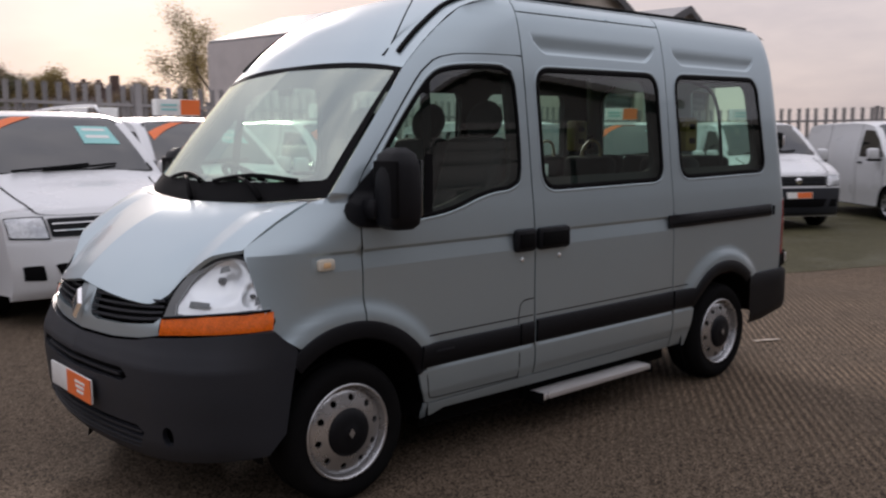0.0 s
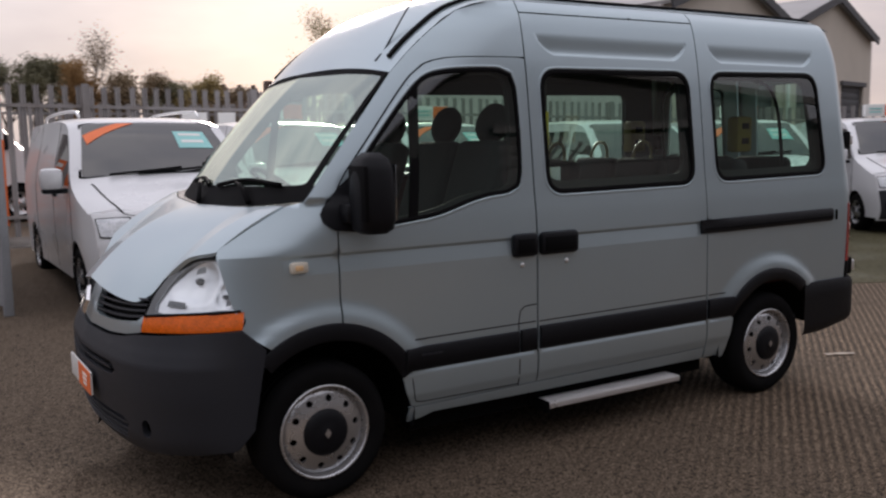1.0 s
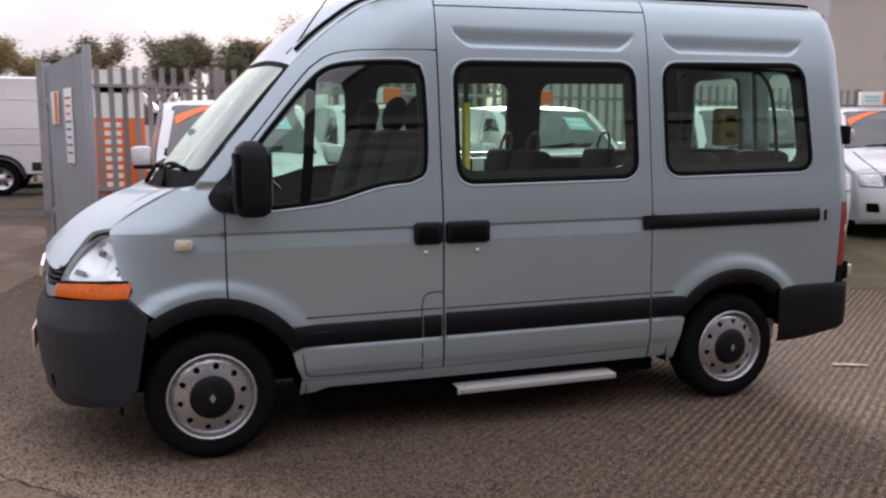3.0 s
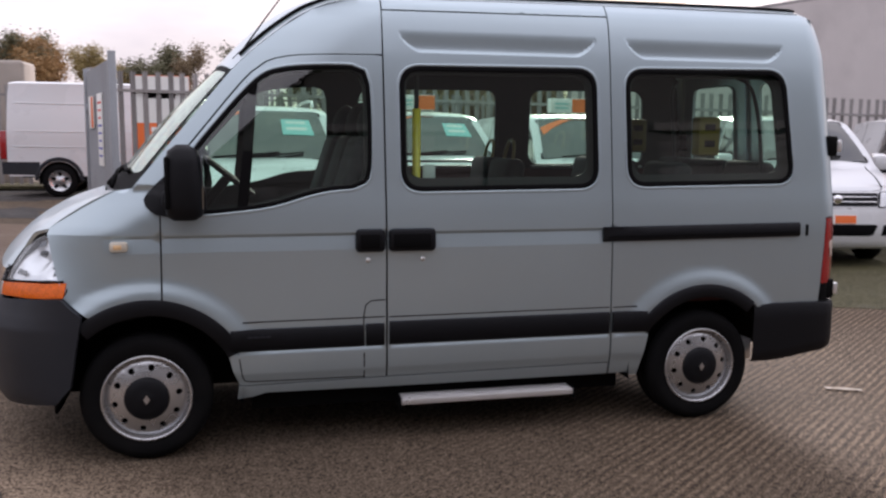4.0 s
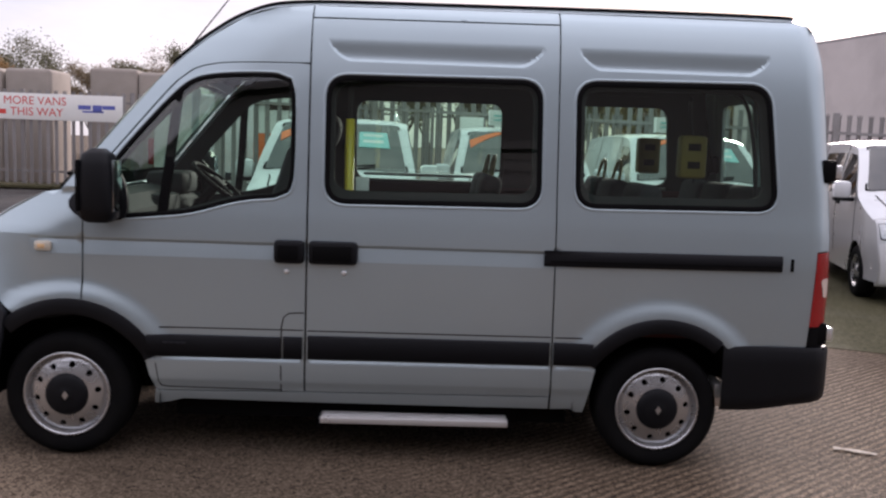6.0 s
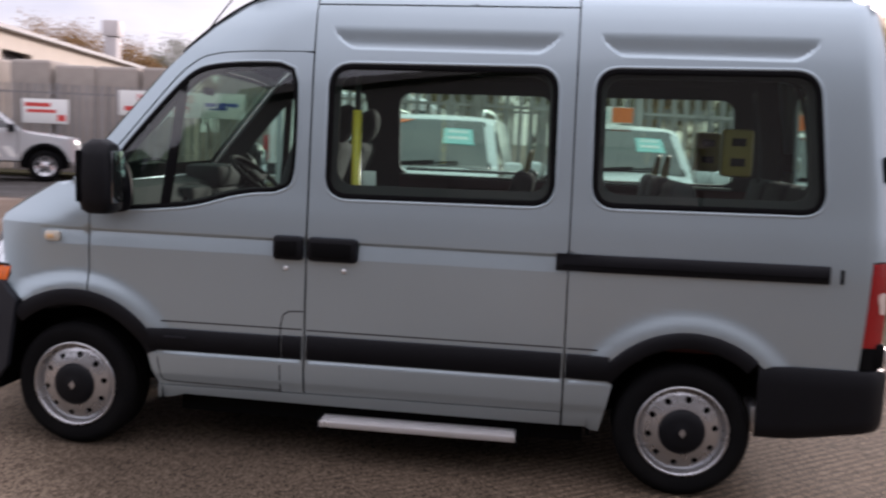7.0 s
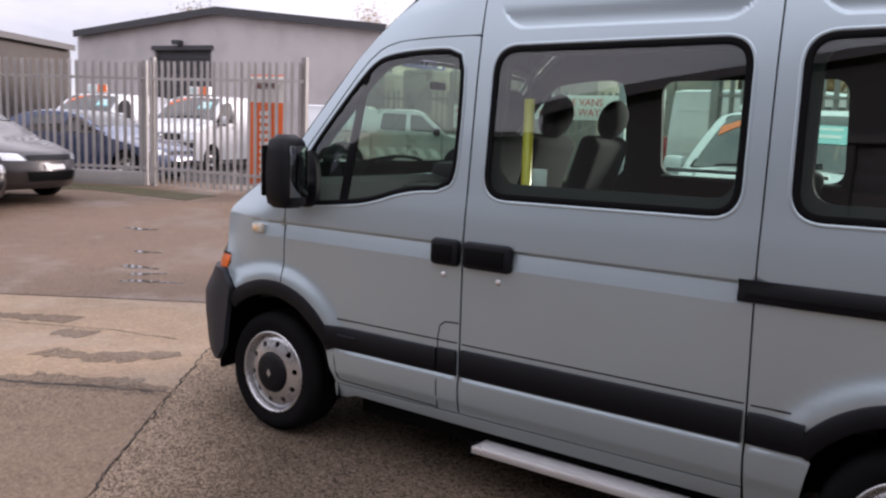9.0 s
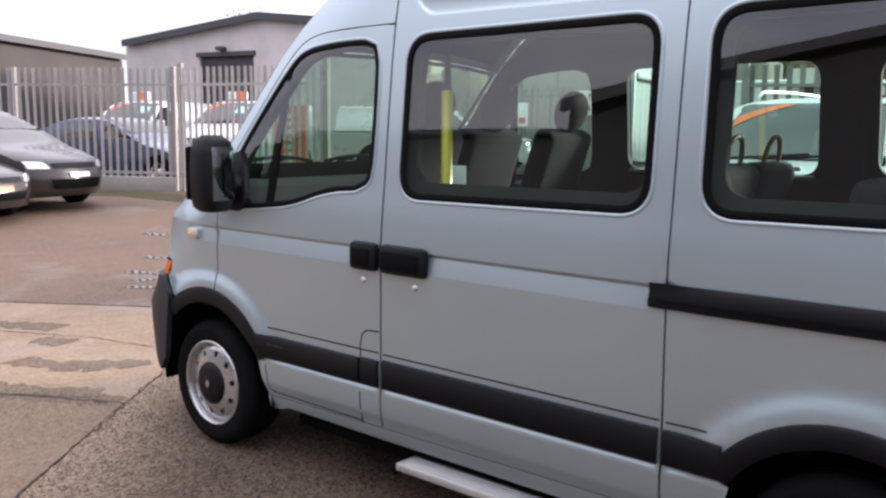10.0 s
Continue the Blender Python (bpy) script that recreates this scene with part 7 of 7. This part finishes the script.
# ---------------------------------------------------------------- concrete blocks across the road
BLOCK = material("cast_concrete", (0.34, 0.30, 0.265), 0.9, var=0.15, scale=2, fine=40, bump=0.5, bump_scale=40, spread=0.12, dirt=(0.22, 0.19, 0.16), dirt_amount=0.5)
blk = random.Random(7)
for i, x in enumerate((-15.6, -13.7, -11.9, -10.6, -9.4, -8.1, -6.0, -4.75)):
    bm = bmesh.new()
    box(bm, -0.60, 0.60, -0.6, 0.6, 0, 3.05 + blk.uniform(-0.12, 0.12), 0.10, seg=3)
    o = tagged(part("concrete_block", bm, BLOCK, smooth=True), "tall weathered cast concrete block behind the fence", "block", "row of concrete blocks")
    o.matrix_basis = pose(x, 19.2, ground_height(x, 19), 0, 0, blk.uniform(-4, 4))


# ---------------------------------------------------------------- buildings
CLAD = material("grey_cladding", (0.57, 0.530, 0.520), 0.7, var=0.07, scale=1.5, fine=30, dirt=(0.27, 0.25, 0.25), dirt_amount=0.3)
BEIGE = material("beige_render", (0.52, 0.465, 0.40), 0.85, var=0.08, scale=1.2, fine=40, dirt=(0.40, 0.35, 0.30), dirt_amount=0.3)
ROOFING = material("roof_sheet", (0.34, 0.33, 0.33), 0.6, var=0.12, scale=2, fine=30, dirt=(0.22, 0.21, 0.2), dirt_amount=0.4)
TRIM = material("dark_trim", (0.055, 0.055, 0.06), 0.6, var=0.1, scale=5)
BROWN = material("brown_sheet", (0.048, 0.041, 0.038), 0.8, var=0.25, scale=1.5, fine=30, dirt=(0.075, 0.066, 0.06), dirt_amount=0.5)
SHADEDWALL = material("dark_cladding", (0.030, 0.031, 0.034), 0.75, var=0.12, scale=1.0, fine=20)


def gable_hall(name, a, b, depth, eaves, apexes, label, wall, doors=(), base=0.3, overhang=0.25, side=None):
    """A hall whose gabled front runs from a to b; apexes: heights of its gables; it stretches back to the left of a->b."""
    w = math.dist(a, b)
    yaw = math.degrees(math.atan2(b[1] - a[1], b[0] - a[0]))
    root = empty(name, pose(a[0], a[1], base, 0, 0, yaw), label, "building", kind="structure")
    n = len(apexes)
    g = w / n
    line_ = [(0, eaves)]
    for i, h in enumerate(apexes):
        line_ += [(g * (i + 0.5), h), (g * (i + 1), eaves)]
    outline = [(0, 0), (w, 0)] + line_[::-1]
    holes = [[(x0, 0.02), (x1, 0.02), (x1, h), (x0, h)] for x0, x1, h, _ in doors]
    sheet("wall", lambda u, v: (u, 0, v), outline, holes, step=1.5, mat=wall, parent=root, thick=0.25)
    for x0, x1, h, m_ in doors:
        d = boxed("door", (x0, x1, 0.12, 0.18, 0.02, h), m_, root)
        for i in range(int(h / 0.25)):
            boxed("door_slat", (x0 + 0.02, x1 - 0.02, 0.105, 0.125, 0.1 + 0.25 * i, 0.28 + 0.25 * i), m_, d, bevel=0.01)
        boxed("door_head", (x0 - 0.1, x1 + 0.1, -0.10, 0.02, h, h + 0.16), TRIM, root)
    for (x0, z0), (x1, z1) in zip(line_, line_[1:]):
        l = math.hypot(x1 - x0, z1 - z0)
        r = boxed("roof", (0, l, -overhang, depth, 0.0, 0.10), ROOFING, root, m=Matrix.Translation((x0, 0, z0)) @ Matrix.Rotation(-math.atan2(z1 - z0, x1 - x0), 4, "Y"))
        boxed("bargeboard", (0, l, -overhang - 0.06, -overhang, -0.14, 0.12), TRIM, r)
    for x in (0.0, w):
        boxed("side_wall", (x - 0.1, x + 0.1, 0.01, depth, 0, eaves), side or wall, root)
    for i in range(1, n):
        tube("downpipe", [(g * i, -0.12, 0), (g * i, -0.12, eaves - 0.1)], 0.07, PAPER, root)
    boxed("back_wall", (0, w, depth - 0.2, depth, 0, eaves), wall, root)
    return root


hall = gable_hall("hall_west", (-29.9, 17.2), (-16.0, 20.0), 3.0, 4.6, (5.35,), "grey clad hall with a shallow gable and shutter door", CLAD, doors=((3.95, 6.65, 3.95, TRIM),))
for bx, bz in ((5.2, 4.2),):
    boxed("wall_lamp", (bx - 0.15, bx + 0.15, -0.35, -0.02, bz - 0.06, bz + 0.10), TRIM, hall, bevel=0.03)
tube("corner_pipe", [(14.1, -0.1, 0), (14.1, -0.1, 4.5)], 0.10, TRIM, hall)
# long beige workshop behind the hall, its side towards the road
long_ = empty("hall_north", pose(-15.90, 20.05, 0.3, 0, 0, 101.4), "long beige workshop with a purple sign and dark doorways", "building", kind="structure")
sheet("wall", lambda u, v: (u, 0, v), [(0, 0), (40, 0), (40, 4.6), (0, 4.6)], [[(4.9, 0.02), (7.6, 0.02), (7.6, 3.95), (4.9, 3.95)], [(22.4, 0.02), (25.4, 0.02), (25.4, 3.95), (22.4, 3.95)]], step=2, mat=BEIGE, parent=long_, thick=0.25)
boxed("dado", (0, 4.8, -0.03, 0.0, 0, 3.0), CLAD, long_)
boxed("dado", (7.7, 22.3, -0.03, 0.0, 0, 3.0), CLAD, long_)
for x0, x1 in ((4.9, 7.6), (22.4, 25.4)):
    boxed("door", (x0, x1, 0.5, 0.6, 0, 3.9), TRIM, long_)
boxed("roof", (3.0, 40.2, -0.3, 14, 4.6, 4.75), ROOFING, long_)
boxed("back_wall", (3, 40, 13.8, 14, 0, 4.6), BEIGE, long_)
boxed("roof_vent", (20.2, 20.85, 0.45, 1.1, 4.75, 6.0), CLAD, long_, bevel=0.02)
boxed("roof_vent_head", (20.1, 20.95, 0.35, 1.2, 6.05, 6.85), CLAD, long_, bevel=0.04)
sg = flat_sign("sign_board", (0, 0, 0), (3.45, 0.70), 0, PURPLE, "purple sign board with white print on the workshop wall", "sign", bars=((-0.35, 0.12, 2.2, 0.16, PAPER), (-0.2, -0.16, 1.7, 0.08, PAPER), (1.2, -0.02, 0.42, 0.42, PAPER)))
sg.matrix_basis = pose(-15.90, 20.05, 0.3, 0, 0, 101.4) @ pose(2.35, -0.05, 3.80)
# low brown shed to the west
shed = gable_hall("shed_west", (-24.5, 0.5), (-37.0, 21.0), 12, 4.6, (4.65,), "low dark brown sheet-clad shed", BROWN)
# twin-gabled trade units to the east
units = gable_hall("units_east", (16.29, 13.86), (30.89, 17.16), 13.7, 5.05, (6.30, 6.30), "beige twin-gabled trade units with dark doorways", BEIGE,
                   doors=((2.6, 6.86, 3.27, TRIM), (8.4, 11.0, 3.27, TRIM), (12.2, 14.3, 3.3, TRIM)), base=0.2, side=CLAD)
for x in (5.6, 9.2):
    s_ = flat_sign("unit_sign", (0, 0, 0), (3.2, 0.36), 0, BEIGE, "lettered fascia over a trade unit's door", "sign", bars=tuple((-1.45 + 0.29 * i + (0.1 if i > 1 else 0), 0, 0.19, 0.24, BLUEPRINT if i > 1 else TRIM) for i in range(10)))
    s_.matrix_basis = units.matrix_basis @ pose(x, -0.03, 3.92)
    boxed("wall_lamp", (x - 1.65, x - 1.35, -0.40, -0.02, 4.45, 4.62), TRIM, units, bevel=0.03)
# dark hall behind the camera, closing the yard
back = gable_hall("hall_south", (15.2, -8.20), (-4.7, -10.63), 14.0, 4.15, (6.45,), "dark clad gabled workshop on the near side of the yard", SHADEDWALL,
                  doors=((3.2, 7.6, 3.6, TRIM), (10.6, 14.6, 3.6, TRIM)), base=0.0, overhang=0.35)
# the east block is unseen, added to carry the dark row on
for name, x0, x1, label in (("annex_west", -26.0, -0.02, "low dark lean-to beside the workshop"), ("added_block_east", 19.95, 34.0, "unseen low dark block added beside the workshop")):
    low_ = empty(name, pose(-4.7, -10.63, 0, 0, 0, 6.96), label, "building", kind="structure")
    boxed("wall", (x0, x1, -0.25, 0, 0, 3.55), SHADEDWALL, low_)
    boxed("door", (x0 + 3.0, x0 + 6.2, 0.004, 0.05, 0, 2.9), TRIM, low_)
    boxed("roof", (x0, x1, -10, 0.3, 3.55, 3.68), TRIM, low_)

# ---------------------------------------------------------------- rooftops and chimneys beyond
BRICKFAR = material("far_brick", (0.10, 0.065, 0.055), 0.9, var=0.2, scale=3)
for i, (x, y) in enumerate(((19.6, 66), (21.2, 66), (22.5, 66), (23.65, 66), (24.9, 66))):
    r = empty("terrace_roof", pose(x, y, 0), "dark rooftop with chimney pots beyond the fence", "house", "row of far roofs")
    bm = bmesh.new()
    vs_ = [bm.verts.new(p) for p in ((-1.2, -4, 0), (1.2, -4, 0), (1.2, 4, 0), (-1.2, 4, 0), (-1.2, -4, 4.4), (1.2, -4, 4.4), (1.2, 4, 4.4), (-1.2, 4, 4.4), (-1.2, 0, 6.0), (1.2, 0, 6.0))]
    for f in ((0, 1, 5, 4), (2, 3, 7, 6), (1, 2, 6, 9, 5), (3, 0, 4, 8, 7), (4, 5, 9, 8), (6, 7, 8, 9)):
        bm.faces.new([vs_[k] for k in f])
    part("house_body", bm, BRICKFAR, r)
    ch = boxed("chimney", (-0.26, 0.26, -0.4, 0.4, 5.4, 6.35 + (0.6 if i == 4 else 0)), BRICKFAR, r, bevel=0.03)
    for k in (-0.25, 0.25):
        boxed("chimney_pot", (-0.09, 0.09, k - 0.09, k + 0.09, 6.3, 6.6), BRICKFAR, ch, bevel=0.03)


# ---------------------------------------------------------------- trees
def leaf_material(name, base, spread=0.35):
    m = material(name, base, 0.7, var=0.3, scale=1.5, fine=8)
    return m


BARK = material("bark", (0.075, 0.06, 0.05), 0.95, var=0.3, scale=6, fine=40, bump=0.6, bump_scale=40)
# leaf colours are lightened: distance haze is mixed into them
LEAFG = leaf_material("olive_leaves", (0.150, 0.142, 0.080))
LEAFB = leaf_material("brown_leaves", (0.235, 0.175, 0.105))
LEAFO = leaf_material("orange_leaves", (0.32, 0.19, 0.075))
LEAFY = leaf_material("yellow_leaves", (0.33, 0.26, 0.11))


def tree(label, x, y, height, spread, leaves, seed, density=1.0, base=0.25, leaf=0.22, z0=0.25, loose=1.3, fine=0.0):
    """A tapered trunk with forking limbs and a crown of many small leaf clumps round the twigs."""
    r = random.Random(seed)
    root = empty("tree", pose(x, y, z0), label, "tree")
    V, F, tips = [], [], []

    def limb(p, d, length, rad, depth):
        n, seg = 5, 4
        pts = [Vector(p)]
        dd = Vector(d)
        for i in range(seg):
            dd = (dd + Vector((r.uniform(-0.18, 0.18), r.uniform(-0.18, 0.18), r.uniform(-0.05, 0.14)))).normalized()
            pts.append(pts[-1] + dd * length / seg)
        b = len(V)
        for i, q in enumerate(pts):
            u = dd.cross(Vector((0.3, 0.9, 0.1))).normalized()
            w = dd.cross(u)
            rr = rad * (1 - 0.65 * i / seg)
            for k in range(n):
                t = 2 * math.pi * k / n
                V.append(tuple(q + u * rr * math.cos(t) + w * rr * math.sin(t)))
        for i in range(seg):
            for k in range(n):
                l = (k + 1) % n
                F.append((b + i * n + k, b + i * n + l, b + (i + 1) * n + l, b + (i + 1) * n + k))
        if depth == 0:
            tips.extend(pts[1:])
            return
        if depth == 1:
            tips.extend(pts[2:])
        for _ in range(r.choice((2, 3, 3))):
            at = pts[r.randint(2, seg)]
            a = r.uniform(0, 2 * math.pi)
            out = Vector((math.cos(a), math.sin(a), 0))
            nd = (dd * r.uniform(0.6, 1.0) + out * r.uniform(0.4, 0.9) * spread + Vector((0, 0, 0.25))).normalized()
            limb(at, nd, length * r.uniform(0.58, 0.78), rad * 0.5, depth - 1)

    limb((0, 0, -0.1), (0, 0, 1), height * 0.42, height * 0.022, 4)
    mesh("trunk", V, F, BARK, root)
    g = np.random.default_rng(seed)
    at = np.array([tuple(p) for p in tips])
    LV = []
    for count, size in ((5 * density, leaf), (5 * fine, leaf * 0.5)):
        n = int(count * len(at))
        c = at[g.integers(0, len(at), n)] + g.normal(size=(n, 3)) * (1, 1, 0.8) * leaf * loose * (1.0 if size == leaf else 0.95)
        a = g.normal(size=(n, 3))
        a /= np.linalg.norm(a, axis=1)[:, None]
        b = np.cross(a, g.normal(size=(n, 3)))
        b /= np.linalg.norm(b, axis=1)[:, None]
        s = size * g.uniform(0.6, 1.2, (n, 1))
        LV.append(np.stack((c - a * s * 0.5, c + b * s * 0.28, c + a * s * 0.5, c - b * s * 0.28), 1).reshape(-1, 3))
    LV = np.concatenate(LV)
    k = height / float(np.percentile(LV[:, 2], 99.5))
    me = bpy.data.meshes.new("crown")
    me.from_pydata(LV.tolist(), [], np.arange(len(LV)).reshape(-1, 4).tolist())
    me.materials.append(leaves)
    new("crown", me).parent = root
    root.scale = (k, k, k)
    return root


tree("half-bare young tree with pale yellow leaves", 14.9, 29.6, 6.85, 0.62, LEAFY, 5, density=7.0, leaf=0.085, loose=3.2, fine=6.0)
HEDGE = ((2.8, 7.1, "g"), (4.4, 7.4, "g"), (6.2, 7.3, "g"), (7.6, 7.1, "g"), (9.7, 6.9, "o"), (11.6, 6.2, "b"), (13.9, 6.0, "g"), (15.6, 6.3, "b"), (17.2, 6.2, "y"), (19.0, 5.6, "b"), (23.5, 5.7, "b"), (26.5, 5.6, "g"),
         (0.6, 7.0, "g"), (-2.2, 6.9, "b"), (-4.8, 7.0, "g"), (-7.4, 7.1, "y"), (-10.2, 7.1, "o"), (-11.4, 7.5, "o"), (-13.5, 7.5, "g"), (-15.6, 6.4, "b"), (-18.2, 6.3, "g"), (-20.6, 6.2, "b"), (-23.2, 6.3, "g"), (-26.0, 6.3, "o"))
HUE = {"g": (LEAFG, "olive green"), "b": (LEAFB, "brown"), "o": (LEAFO, "orange"), "y": (LEAFY, "pale yellow")}
tr = random.Random(12)
for i, (x, h, c) in enumerate(HEDGE):
    tree("dense %s autumn tree in the far hedge" % HUE[c][1], x, 58 + tr.uniform(-2, 2), h, 1.0, HUE[c][0], 40 + i, density=6.0, leaf=0.17, loose=1.7, fine=11.0)
tree("tall thin-leaved autumn tree above the hedge", 8.4, 57, 8.9, 0.6, LEAFB, 77, density=1.2, leaf=0.15, loose=3.0, fine=3.0)
tree("thin half-bare tree above the hedge", -16.8, 58, 7.5, 0.5, LEAFB, 78, density=1.0, leaf=0.15, loose=3.0, fine=2.0)
for i, (x, y, h, c) in enumerate(((-40.0, 47.0, 9.6, "o"), (-30.0, 55.0, 8.6, "o"), (-26.0, 58.0, 8.0, "g"), (-46.0, 36.0, 8.8, "b"))):
    tree("autumn tree standing behind the hall", x, y, h, 0.9, HUE[c][0], 90 + i, density=4.0, leaf=0.2, loose=2.8, fine=5.0)
